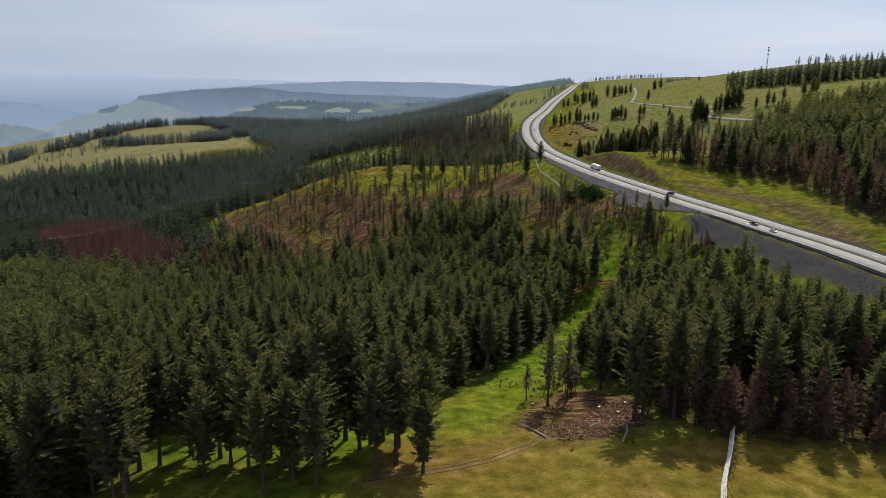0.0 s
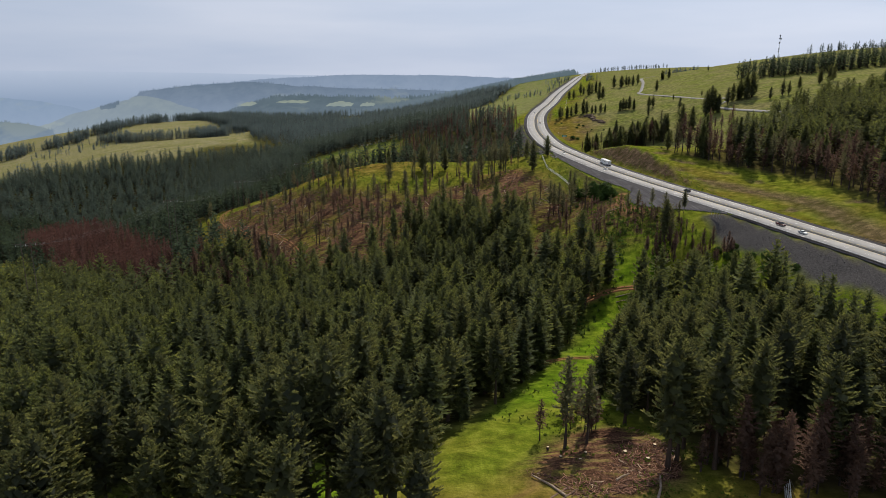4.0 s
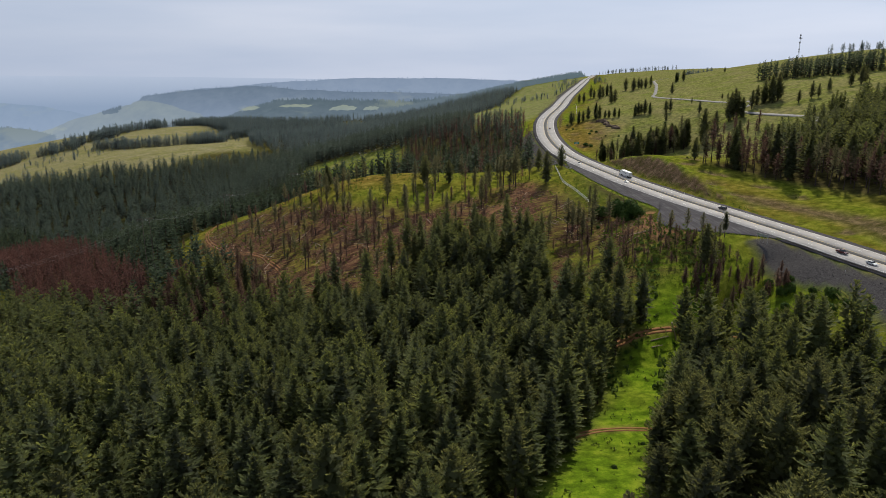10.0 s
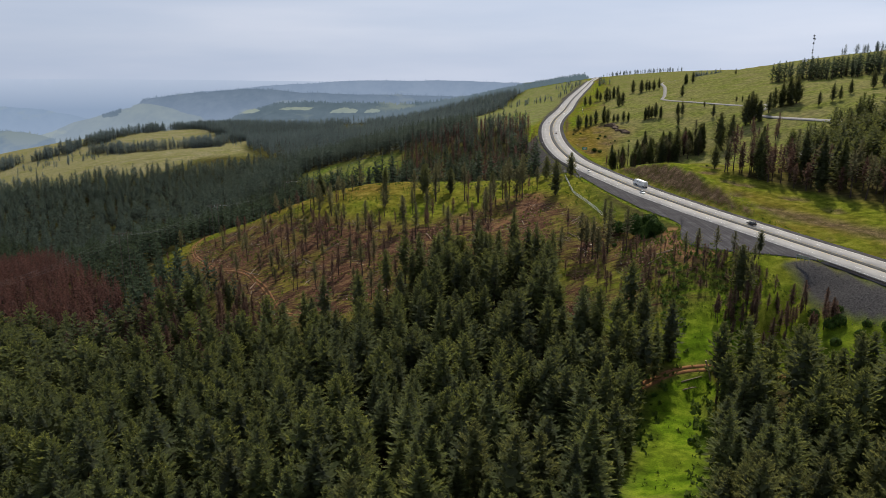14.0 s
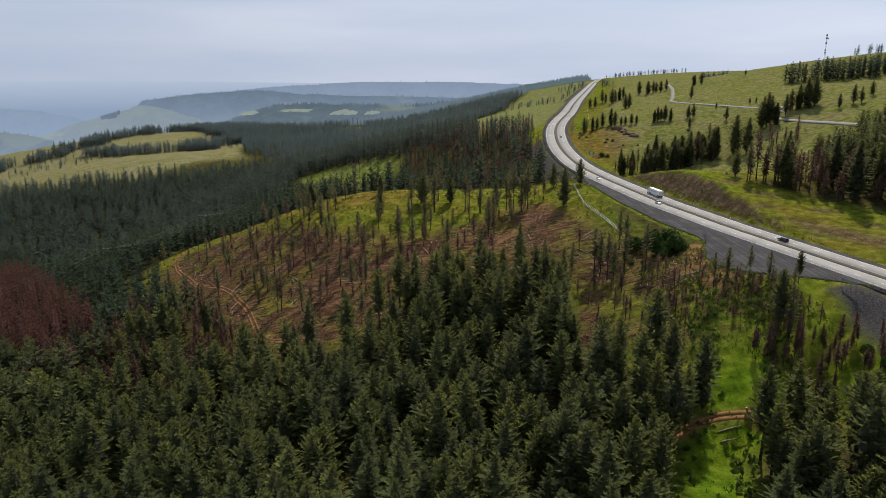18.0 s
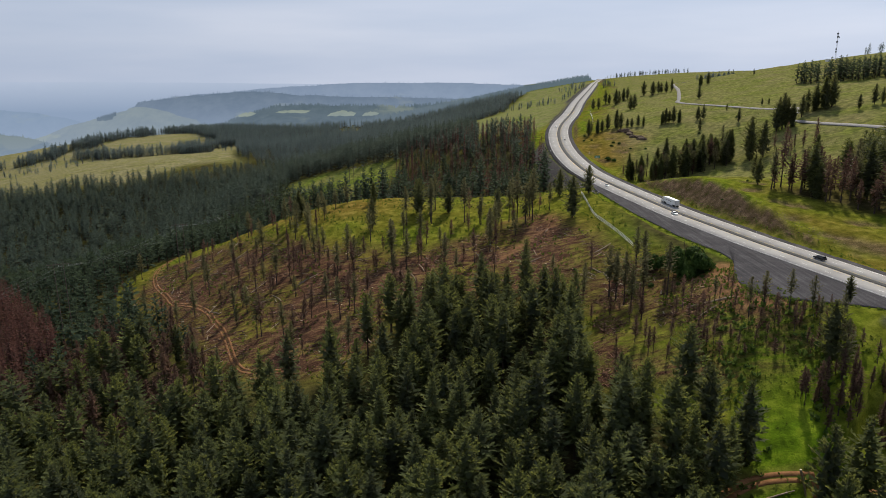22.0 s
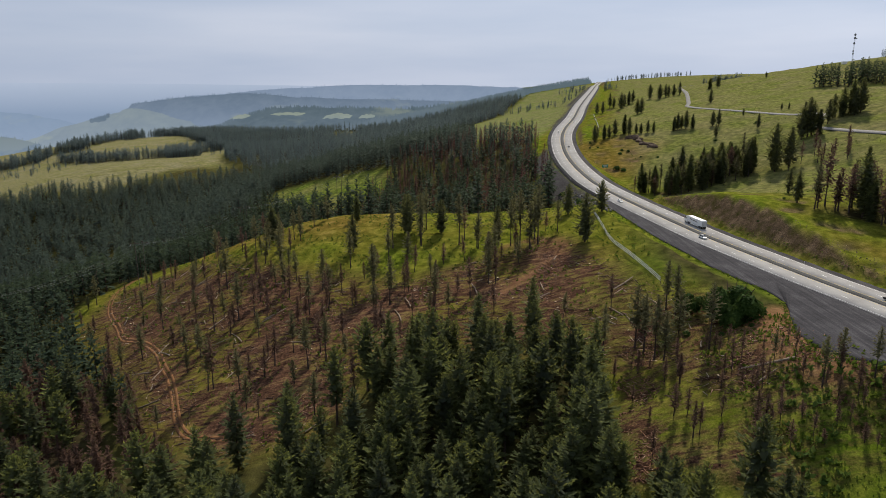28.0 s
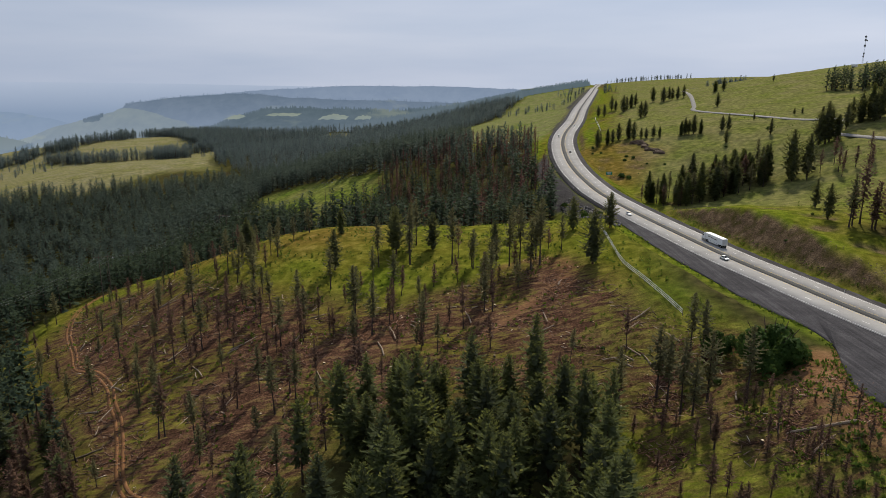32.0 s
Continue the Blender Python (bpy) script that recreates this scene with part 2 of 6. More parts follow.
def ground_material():
    """One cover for the whole country: grass from lush to dry, forest litter, logging slash, tracks and bare banks."""
    m = Nodes("hill_country", 0.95, 0, 0.0)
    p = m.world_pos()
    huge, big, mid, fine = m.noise(0.006, 3, p), m.noise(0.035, 4, p), m.noise(0.22, 4, p), m.noise(1.6, 4, p, 0.7)
    streak = m.noise(0.30, 4, p, 0.65, stretch=(0.45, 1.6, 1))
    lush = m.ramp(mid, [(0.30, (0.036, 0.062, 0.005)), (0.5, (0.084, 0.140, 0.008)), (0.70, (0.165, 0.222, 0.016))])
    dry = m.ramp(mid, [(0.30, (0.086, 0.063, 0.013)), (0.52, (0.160, 0.112, 0.024)), (0.72, (0.250, 0.168, 0.050))])
    dryness = m.math("ADD", m.attr("dry"), m.math("MULTIPLY", m.math("SUBTRACT", big, 0.5), 1.1), True)
    grass = m.mix(dryness, lush, dry)
    grass = m.mix(m.ramp(fine, [(0.36, (0.75, 0.75, 0.75)), (0.60, (0, 0, 0))]), grass, m.mix(0.5, grass, (0.02, 0.035, 0.006)))
    # pale straw grass, also blued and spread farther off to imitate haze
    hazed_straw = m.ramp(mid, [(0.3, (0.125, 0.122, 0.066)), (0.55, (0.185, 0.172, 0.100)), (0.72, (0.26, 0.225, 0.140))])
    grass = m.mix(m.math("MULTIPLY", m.attr("hazed_straw"), m.ramp(big, [(0.35, (0.45, 0.45, 0.45)), (0.65, (1, 1, 1))])), grass, hazed_straw)
    litter = m.ramp(mid, [(0.3, (0.022, 0.017, 0.011)), (0.7, (0.060, 0.045, 0.026))])
    col = m.mix(m.math("MULTIPLY", m.attr("wood"), m.ramp(big, [(0.3, (1, 1, 1)), (0.75, (0.55, 0.55, 0.55))])), grass, litter)
    slash = m.ramp(m.math("ADD", m.math("MULTIPLY", fine, 0.5), m.math("MULTIPLY", streak, 0.5)),
                   [(0.38, (0.020, 0.012, 0.008)), (0.5, (0.078, 0.041, 0.026)), (0.61, (0.205, 0.112, 0.070))])
    cut = m.math("MULTIPLY", m.attr("slash"), m.ramp(streak, [(0.40, (1, 1, 1)), (0.60, (0, 0, 0))]))
    cut = m.math("ADD", cut, m.math("MULTIPLY", m.attr("slash"), m.ramp(big, [(0.42, (0.75, 0.75, 0.75)), (0.62, (0, 0, 0))])), True)
    col = m.mix(cut, col, slash)
    bank = m.ramp(m.math("ADD", m.math("MULTIPLY", fine, 0.55), m.math("MULTIPLY", mid, 0.45)),
                  [(0.38, (0.030, 0.020, 0.013)), (0.52, (0.090, 0.062, 0.038)), (0.64, (0.185, 0.130, 0.080))])
    col = m.mix(m.math("MULTIPLY", m.attr("bare"), m.ramp(mid, [(0.30, (0.65, 0.65, 0.65)), (0.5, (1, 1, 1))])), col, bank)
    rubble = m.ramp(fine, [(0.34, (0.030, 0.028, 0.028)), (0.66, (0.085, 0.080, 0.078))])
    col = m.mix(m.attr("fill"), col, rubble)
    soil = m.ramp(m.math("ADD", m.math("MULTIPLY", fine, 0.4), m.math("MULTIPLY", mid, 0.6)), [(0.32, (0.12, 0.060, 0.028)), (0.68, (0.29, 0.155, 0.080))])
    col = m.mix(m.attr("track"), col, soil)
    m.color(col)
    m.bump(m.math("ADD", fine, m.math("MULTIPLY", mid, 1.5)), 0.7, 0.35)
    return m.mat


M_GROUND = ground_material()


# ---------------------------------------------------------------- mesh helpers
def mesh_of(name, verts, faces, mats, index=None, smooth=False):
    """A mesh from arrays of points and of faces with three or four corners each."""
    me = bpy.data.meshes.new(name)
    verts, faces = np.asarray(verts, np.float32), np.asarray(faces, np.int32)
    n, k = faces.shape
    me.vertices.add(len(verts))
    me.vertices.foreach_set("co", verts.ravel())
    me.loops.add(n * k)
    me.loops.foreach_set("vertex_index", faces.ravel())
    me.polygons.add(n)
    me.polygons.foreach_set("loop_start", np.arange(0, n * k, k, dtype=np.int32))
    if index is not None:
        me.polygons.foreach_set("material_index", np.asarray(index, np.int32))
    if smooth:
        me.polygons.foreach_set("use_smooth", np.ones(n, bool))
    for mat in mats if isinstance(mats, (list, tuple)) else [mats]:
        me.materials.append(mat)
    me.update(calc_edges=True)
    return me


def part(name, bm, material, parent, label=""):
    """Links a bmesh, or a ready mesh, as one object under a thing or a part."""
    if isinstance(bm, bmesh.types.BMesh):
        me = bpy.data.meshes.new(name)
        bm.to_mesh(me)
        bm.free()
        me.materials.append(material)
    else:
        me = bm
    ob = new(name, me)
    ob.parent = parent
    return tagged(ob, label)


def thing(name, label, category, group="", kind=""):
    return tagged(new(name), label, category, group, kind)


def box(bm, x, y, z, sx, sy, sz, bevel=0.0, rot=None):
    """A box centred at x, y, z in a bmesh, with its edges broken where asked."""
    m = Matrix.Translation((x, y, z)) @ (rot or Matrix()) @ Matrix.Diagonal((sx, sy, sz, 1))
    made = bmesh.ops.create_cube(bm, size=1, matrix=m)["verts"]
    if bevel:
        edges = list({e for v in made for e in v.link_edges})
        bmesh.ops.bevel(bm, geom=edges, offset=bevel, segments=1, affect="EDGES")
    return bm


def rod(bm, a, b, r0, r1=None, sides=6):
    """A tapered round bar from a to b."""
    a, b = Vector(a), Vector(b)
    d = b - a
    turn = d.to_track_quat("Z", "Y").to_matrix().to_4x4()
    bmesh.ops.create_cone(bm, cap_ends=True, segments=sides, radius1=r0, radius2=r0 if r1 is None else r1, depth=d.length,
                          matrix=Matrix.Translation((a + b) / 2) @ turn)
    return bm


def smooth_line(pts, n=8):
    """A curve through points of two or three numbers."""
    p, out = np.array(pts, float), []
    for i in range(len(p) - 1):
        a, b, c, d = p[max(i - 1, 0)], p[i], p[i + 1], p[min(i + 2, len(p) - 1)]
        for k in range(n):
            t = k / n
            out.append(0.5 * (2 * b + (c - a) * t + (2 * a - 5 * b + 4 * c - d) * t * t + (3 * b - a - 3 * c + d) * t ** 3))
    out.append(p[-1])
    return np.array(out)


def along(x, y, line):
    """For points x, y: the distance to a line, the side (+1 right), its height there and the way along it."""
    x, y = np.asarray(x, float), np.asarray(y, float)
    best, side, high, way = np.full(x.shape, 1e18), np.zeros(x.shape), np.zeros(x.shape), np.zeros(x.shape)
    s = 0.0
    for a, b in zip(line[:-1], line[1:]):
        d = b[:2] - a[:2]
        size = math.hypot(d[0], d[1])
        t = np.clip(((x - a[0]) * d[0] + (y - a[1]) * d[1]) / size ** 2, 0, 1)
        px, py = x - a[0] - t * d[0], y - a[1] - t * d[1]
        q = px * px + py * py
        m = q < best
        best = np.where(m, q, best)
        side = np.where(m, np.sign(px * d[1] - py * d[0]), side)
        if len(a) > 2:
            high = np.where(m, a[2] + t * (b[2] - a[2]), high)
        way = np.where(m, s + t * size, way)
        s += size
    return np.sqrt(best), side, high, way


def inside(poly, x, y):
    """Which of the points lie in a polygon of the plan."""
    x, y = np.asarray(x, float), np.asarray(y, float)
    hit = np.zeros(x.shape, bool)
    for (x0, y0), (x1, y1) in zip(poly, poly[1:] + poly[:1]):
        if y0 == y1:
            continue
        hit ^= ((y0 > y) != (y1 > y)) & (x < (x1 - x0) * (y - y0) / (y1 - y0) + x0)
    return hit


def soft_edge(poly, x, y, width):
    """One well inside a polygon, nought outside, with a band between."""
    d = along(x, y, np.array(poly + poly[:1], float))[0]
    return np.where(inside(poly, x, y), np.clip(0.5 + d / (2 * width), 0, 1), np.clip(0.5 - d / (2 * width), 0, 1))


# ---------------------------------------------------------------- the lie of the land
# landforms: centre x, y, breadth and height of each swell or hollow, from the near field to the far plateau
NEAR_FIELD = [
    (0, -2000, 1800, 56.2), (-250, -60, 244, 2.1), (190, -60, 169, -2.4), (0, -60, 174, 14.8), (-2000, 0, 1736, -83.5),
    (2000, 0, 1722, 121.4), (120, 40, 114, -4.1), (-150, 60, 136, 10.3), (0, 60, 110, -2.6), (200, 80, 123, -3.9),
    (-90, 130, 92, 0.8), (90, 130, 91, -2.4), (-50, 130, 78, -1.4), (30, 150, 77, 13.9), (-250, 200, 176, -3.1),
    (200, 200, 112, 7.8), (10, 210, 67, -4.7), (75, 215, 82, -1.2), (150, 220, 89, -3.3), (-60, 260, 91, 0.3),
    (0, 260, 74, 3.9), (-150, 300, 114, 17.4), (92, 322, 100, -24.8), (230, 330, 113, 9.1),
]
GULLY_AND_SLOPE = [
    (0, 350, 76, 13.5), (-300, 350, 160, -0.5), (-80, 364, 102, -26.2), (45, 379, 65, -11.4), (-200, 400, 130, -12.4),
    (300, 400, 102, -0.6), (220, 400, 88, 0.0), (118, 415, 80, 5.4), (0, 420, 64, 9.8), (45, 440, 64, 2.1),
    (108, 470, 72, 18.8), (0, 480, 72, -1.0), (250, 480, 102, 0.4), (400, 500, 153, -2.6), (-106, 502, 77, 11.3),
    (162, 512, 86, -29.5), (-230, 520, 113, -15.7), (-60, 520, 67, 10.5), (-320, 527, 130, 26.2), (75, 560, 94, 8.6),
    (-120, 560, 70, 6.1), (300, 560, 133, 14.9), (-38, 573, 75, -17.7), (147, 580, 81, 50.2),
]
RIDGE_AND_VALLEY = [
    (-167, 590, 83, -34.0), (-400, 600, 179, -12.4), (20, 620, 76, -2.2), (-74, 630, 80, 45.4), (-220, 640, 95, 13.2),
    (165, 650, 116, -41.8), (-16, 650, 70, 7.3), (-160, 690, 101, 32.1), (60, 700, 105, 19.3), (400, 700, 160, 14.3),
    (-250, 740, 118, 0.9), (280, 740, 110, 4.3), (-22, 760, 95, -17.1), (-100, 760, 113, -42.2), (215, 760, 122, -15.9),
    (-350, 800, 144, -14.5), (40, 800, 120, 7.6), (342, 817, 132, -0.4), (-250, 850, 125, -6.7), (620, 860, 282, 19.3),
    (-600, 900, 281, -14.4), (250, 900, 142, 18.6), (-54, 928, 157, 22.0), (-300, 950, 159, -12.7),
]
HILLS = [
    (459, 981, 208, -12.1), (200, 1000, 150, -4.9), (-900, 1000, 440, -28.3), (60, 1000, 142, -0.8), (-450, 1000, 210, -5.3),
    (900, 1000, 401, 27.5), (-155, 1005, 155, 25.0), (326, 1088, 158, 0.9), (-250, 1100, 176, -8.6), (90, 1100, 145, -0.5),
    (422, 1163, 164, -2.1), (549, 1194, 204, 18.8), (0, 1200, 187, 5.7), (230, 1200, 192, 8.2), (-150, 1250, 218, -10.5),
    (700, 1300, 296, 21.5), (-550, 1350, 228, 17.1), (-690, 1356, 261, 35.6), (-400, 1450, 223, 12.7), (2000, 1500, 1496, 65.2),
    (-2000, 1500, 1129, -8.9), (-300, 1500, 225, 3.6), (478, 1500, 295, -1.2), (-100, 1500, 230, -4.5),
]
PLATEAU = [
    (-3500, 1500, 1800, -98.2), (-900, 1500, 355, -7.2), (60, 1500, 264, 18.5), (300, 1500, 271, 15.4), (-1200, 1600, 511, -46.6),
    (-500, 1800, 389, -32.5), (0, 2000, 542, -28.3), (-924, 2000, 483, 86.5), (-600, 2100, 403, 15.0), (571, 2200, 545, 9.0),
    (200, 2400, 432, 20.6), (-300, 2400, 512, -2.3), (-2500, 2500, 1151, 41.0), (-1131, 2550, 646, 55.9), (407, 2600, 472, 49.6),
    (-1700, 2700, 908, 36.2), (-100, 2800, 557, -32.9), (-700, 2900, 673, -50.1), (1500, 3000, 1427, -0.3), (-3500, 3500, 1750, -196.4),
    (-2200, 3600, 1236, -144.3), (0, 4000, 1481, 87.5), (2500, 4500, 1800, 78.9), (-1500, 4500, 1684, -112.0),
]
LANDFORMS = NEAR_FIELD + GULLY_AND_SLOPE + RIDGE_AND_VALLEY + HILLS + PLATEAU
LEVEL = -47.86

# the highway's middle line, with its height
HIGHWAY = [(214, 40, 25), (206, 130, 24), (198, 215, 23.4), (190, 281, 23), (184, 319, 22.5), (177, 352, 22), (170, 383, 22), (161, 416, 22),
           (152, 450, 22), (143, 484, 22), (136, 516, 22), (129, 549, 22), (122, 596, 22), (116, 642, 22), (111.5, 690, 22), (110, 730, 22.5),
           (112, 800, 23.5), (118, 875, 25.5), (130, 965, 29), (149, 1057, 32), (183, 1190, 36), (240, 1440, 42), (375, 2010, 50),
           (500, 2550, 54), (720, 3500, 50)]
HIGHWAY_LINE = smooth_line(HIGHWAY)
TURNOUT = [(103, 652), (100.5, 626), (102, 594), (103.5, 571), (106, 542), (110, 515), (112, 498), (116, 480), (120, 466), (120, 452), (115, 438), (111, 424), (114, 409), (126, 402), (142, 396),
           (158, 386), (170, 383), (161, 416), (152, 450), (143, 484), (136, 516), (129, 549), (122, 596), (115, 652)]


def ground_z(x, y):
    x, y = np.asarray(x, float), np.asarray(y, float)
    z = np.full(x.shape, LEVEL)
    for cx, cy, breadth, high in LANDFORMS:
        z = z + high * np.exp(-((x - cx) ** 2 + (y - cy) ** 2) / (2 * breadth * breadth))
    z = z - 130 * np.clip((y - 2950) / 600, 0, 1) * np.clip((520 - x) / 150, 0, 1)
    d, side, rz, _ = along(x, y, HIGHWAY_LINE)
    pad = along(x, y, np.array(TURNOUT + TURNOUT[:1], float))[0]
    off = np.where(inside(TURNOUT, x, y), 0, np.maximum(pad - 4.5, 0))
    k = np.minimum(np.maximum(d - 14.8, 0), off)
    return np.clip(z, rz - 0.07 - k * np.where(off < d - 14.8, 0.36, 0.55), rz - 0.25 + k * np.where(side > 0, 0.95, 0.62) - 0.08)


def z_at(x, y):
    return float(ground_z(np.array([x]), np.array([y]))[0])


MEADOW = [(-20, 20), (-22, 162), (-4, 173), (14, 198), (35, 247), (54, 285), (72, 331), (84, 342), (100, 404), (122, 400), (114, 365), (99, 335),
          (88, 320), (80, 295), (66, 260), (54, 232), (51, 213), (56, 180), (60, 157), (74, 149), (104, 140), (160, 125), (240, 20)]
THINNED = [(-215, 640), (-190, 690), (-160, 700), (-102, 670), (-59, 668), (-16, 672), (48, 676), (88, 665), (96, 600), (92, 500), (100, 470), (116, 430),
           (130, 395), (112, 385), (89, 409), (66, 413), (46, 450), (14, 456), (-20, 455), (-28, 424), (-60, 424), (-98, 446), (-118, 486), (-150, 527), (-205, 590)]
SLASH = [(-190, 640), (-150, 640), (-100, 590), (-60, 556), (-10, 530), (30, 545), (58, 552), (72, 520), (84, 480), (98, 440), (112, 420), (100, 400),
         (66, 413), (46, 450), (14, 456), (-20, 455), (-28, 426), (-60, 426), (-96, 448), (-115, 488), (-147, 528), (-195, 590)]
LEFT_FIELD = [(-346, 1352), (-392, 1365), (-433, 1345), (-457, 1278), (-512, 1226), (-573, 1258), (-617, 1230), (-700, 1270), (-900, 1330), (-1250, 1700), (-1700, 2500), (-1300, 2900),
              (-700, 2800), (-600, 2300), (-480, 1850), (-445, 1681)]
FIELD_BELTS = [([(-1060, 1700), (-963, 1800), (-945, 1900), (-924, 2000), (-890, 2150), (-832, 2300), (-712, 2450)], 26), ([(-850, 1800), (-808, 1763), (-727, 1737), (-616, 1690), (-563, 1725), (-520, 1900)], 20),
               ([(-455, 1500), (-500, 1580), (-520, 1640)], 24), ([(-500, 1950), (-560, 2060), (-640, 2200)], 46), ([(-480, 1330), (-510, 1400)], 16), ([(-640, 2260), (-690, 2340), (-740, 2420)], 70), ([(-1150, 2480), (-1050, 2620)], 30)]
LOWER_CLEARING = [(50, 392), (57, 420), (56, 445), (62, 472), (100, 472), (130, 400), (165, 395), (160, 346), (84, 346), (80, 360), (64, 366), (52, 380)]
EMBANKMENT = [(86, 330), (116, 326), (129, 308), (135, 285), (139, 200), (230, 200), (230, 420), (84, 420)]
SKID_STRIP = [(74, 452), (68, 436), (64, 418), (60, 400), (58, 386)]
YOUNG_STAND = [(-74, 100), (-74, 158), (-60, 172), (-8, 174), (0, 165), (-6, 100)]
HILLOCK = [(-380, 600), (-340, 565), (-306, 540), (-282, 518), (-292, 498), (-320, 494), (-390, 540)]
VERGE_GRASS = [(62, 1015), (104, 985), (160, 1150), (230, 1400), (340, 1800), (480, 2500), (280, 2500), (120, 1850), (30, 1500), (24, 1230)]
FAR_CLEARINGS = [[(-274, 2002), (-204, 1943), (-229, 2145), (-306, 2196)], [(-330, 2720), (-140, 2720), (-150, 2560), (-330, 2570)], [(-560, 2620), (-420, 2640), (-420, 2480), (-540, 2470)]]
RED_WOOD = [(-420, 690), (-320, 566), (-275, 516), (-262, 480), (-227, 470), (-190, 460), (-186, 500), (-222, 553), (-263, 590), (-380, 720)]
MID_CLEARING = [(-185, 1020), (-152, 1006), (-119, 986), (-88, 968), (-52, 956), (-46, 900), (-62, 872), (-85, 858), (-119, 884), (-152, 920), (-182, 965)]
BEND_CLEARING = [(52, 1230), (92, 1205), (78, 1000), (46, 955), (40, 1000)]
RIGHT_WOOD = [(178, 552), (205, 514), (224, 482), (236, 446), (222, 350), (226, 240), (262, 180), (620, 180), (640, 520), (440, 640), (330, 660), (285, 640), (262, 600), (225, 575)]
TRACKS = [smooth_line(t) for t in (
    [(-196, 700), (-196, 665), (-194, 638), (-182, 607), (-163, 576), (-149, 552), (-138, 541), (-127, 529), (-116, 514), (-109, 501), (-101, 488), (-95, 476), (-80, 446), (-60, 436)],
    [(20, 250), (37, 259), (50, 265), (66, 263), (84, 256)],
    [(60, 331), (71, 334), (84, 338), (99, 336), (118, 330)],
    [(-18, 128), (0, 138), (14, 144), (24, 158), (30, 172), (40, 192)],
    [(34, 552), (48, 556), (58, 548), (60, 536), (52, 522), (40, 508), (26, 496)])]


RUTS = smooth_line([(-14, 130), (2, 133), (8, 135), (14, 137.5), (21, 143), (25, 147), (29, 151)])


def spread(lo, hi, fine_lo, fine_hi, step, grow):
    """Grid lines that are close between fine_lo and fine_hi and widen outwards."""
    mid = list(np.arange(fine_lo, fine_hi + 1e-6, step))
    s, v, right = step, fine_hi, []
    while v < hi:
        s *= grow
        v += s
        right.append(min(v, hi))
    s, v, left = step, fine_lo, []
    while v > lo:
        s *= grow
        v -= s
        left.append(max(v, lo))
    return np.array(left[::-1] + mid + right)


def build_ground():
    gx, gy = spread(-4900, 4900, -230, 250, 3.0, 1.045), spread(-1500, 4950, 60, 720, 3.0, 1.03)
    X, Y = np.meshgrid(gx, gy)
    x, y = X.ravel(), Y.ravel()
    z = ground_z(x, y)
    rng = np.random.default_rng(3)
    d, side, rz, way = along(x, y, HIGHWAY_LINE)
    pad = np.where(inside(TURNOUT, x, y), 0, along(x, y, np.array(TURNOUT + TURNOUT[:1], float))[0])
    to_track = np.min([along(x, y, t)[0] for t in TRACKS[:3] + [RUTS]], axis=0)
    rough = np.clip((to_track - 4) / 5, 0, 1) * np.clip((d - 16) / 8, 0, 1) * np.clip((pad - 5) / 8, 0, 1)
    z = z + rough * (0.35 * np.sin(x * 0.21 + 1.3 * np.sin(y * 0.13)) + 0.3 * np.sin(y * 0.27 + x * 0.08) + rng.normal(0, 0.08, x.shape))
    ny, nx = X.shape
    i = (np.arange(ny - 1)[:, None] * nx + np.arange(nx - 1)[None]).ravel()
    me = mesh_of("ground", np.stack([x, y, z], 1), np.stack([i, i + 1, i + nx + 1, i + nx], 1), M_GROUND, smooth=True)
    meadow, thin = soft_edge(MEADOW, x, y, 5), soft_edge(THINNED, x, y, 8)
    field, clear = soft_edge(LEFT_FIELD, x, y, 18), np.maximum(soft_edge(MID_CLEARING, x, y, 8), soft_edge(BEND_CLEARING, x, y, 8))
    right_wood = soft_edge(RIGHT_WOOD, x, y, 8)
    west = (np.where(side < 0, 1, 0) * np.clip((d - 26) / 10, 0, 1)) * np.clip((2500 - y) / 100, 0, 1)
    west = west * np.clip((y - 96) / 16, 0, 1)
    west = np.maximum(west, soft_edge([(-4900, 700), (-4900, 4900), (-1250, 4900), (-1250, 2500), (-1150, 1900), (-900, 1300)], x, y, 80))
    hillock, verge_grass = np.maximum(soft_edge(HILLOCK, x, y, 6), soft_edge(YOUNG_STAND, x, y, 5) * 0.7), soft_edge(VERGE_GRASS, x, y, 12)
    wood = np.clip(west - meadow - thin - soft_edge(LOWER_CLEARING, x, y, 6) - soft_edge(EMBANKMENT, x, y, 6) - field - clear - hillock - verge_grass, 0, 1)
    wood = np.maximum(wood, right_wood)
    slash = soft_edge(SLASH, x, y, 10)
    pile = soft_edge([(18, 158), (30, 143), (52, 152), (58, 170), (46, 186), (30, 178)], x, y, 4)
    regrown = soft_edge([(40, 392), (40, 470), (70, 505), (90, 500), (122, 442), (135, 392)], x, y, 8)
    slash = slash * (1 - 0.35 * regrown)
    strip = np.clip(1.5 - along(x, y, smooth_line(SKID_STRIP))[0] / 6, 0, 1)
    slash = np.maximum(np.maximum(slash, pile * 0.9), np.maximum(strip, 0.62 * soft_edge(LOWER_CLEARING[:5] + [(128, 402), (118, 372), (84, 366), (66, 378)], x, y, 6)))
    base = np.full(x.shape, LEVEL)
    for cx, cy, breadth, high in LANDFORMS:
        base = base + high * np.exp(-((x - cx) ** 2 + (y - cy) ** 2) / (2 * breadth * breadth))
    cut = np.clip((base - z - 0.2) / 0.5, 0, 1) * np.clip((d - 15.5) / 2, 0, 1) * (d < 60) * (y > 380) * (side > 0)
    bank2 = np.clip(1.3 - along(x, y, smooth_line([(178, 470), (196, 440), (208, 405), (206, 360), (203, 320)]))[0] / 9, 0, 1)
    cut = np.maximum(cut, bank2 * 0.85)
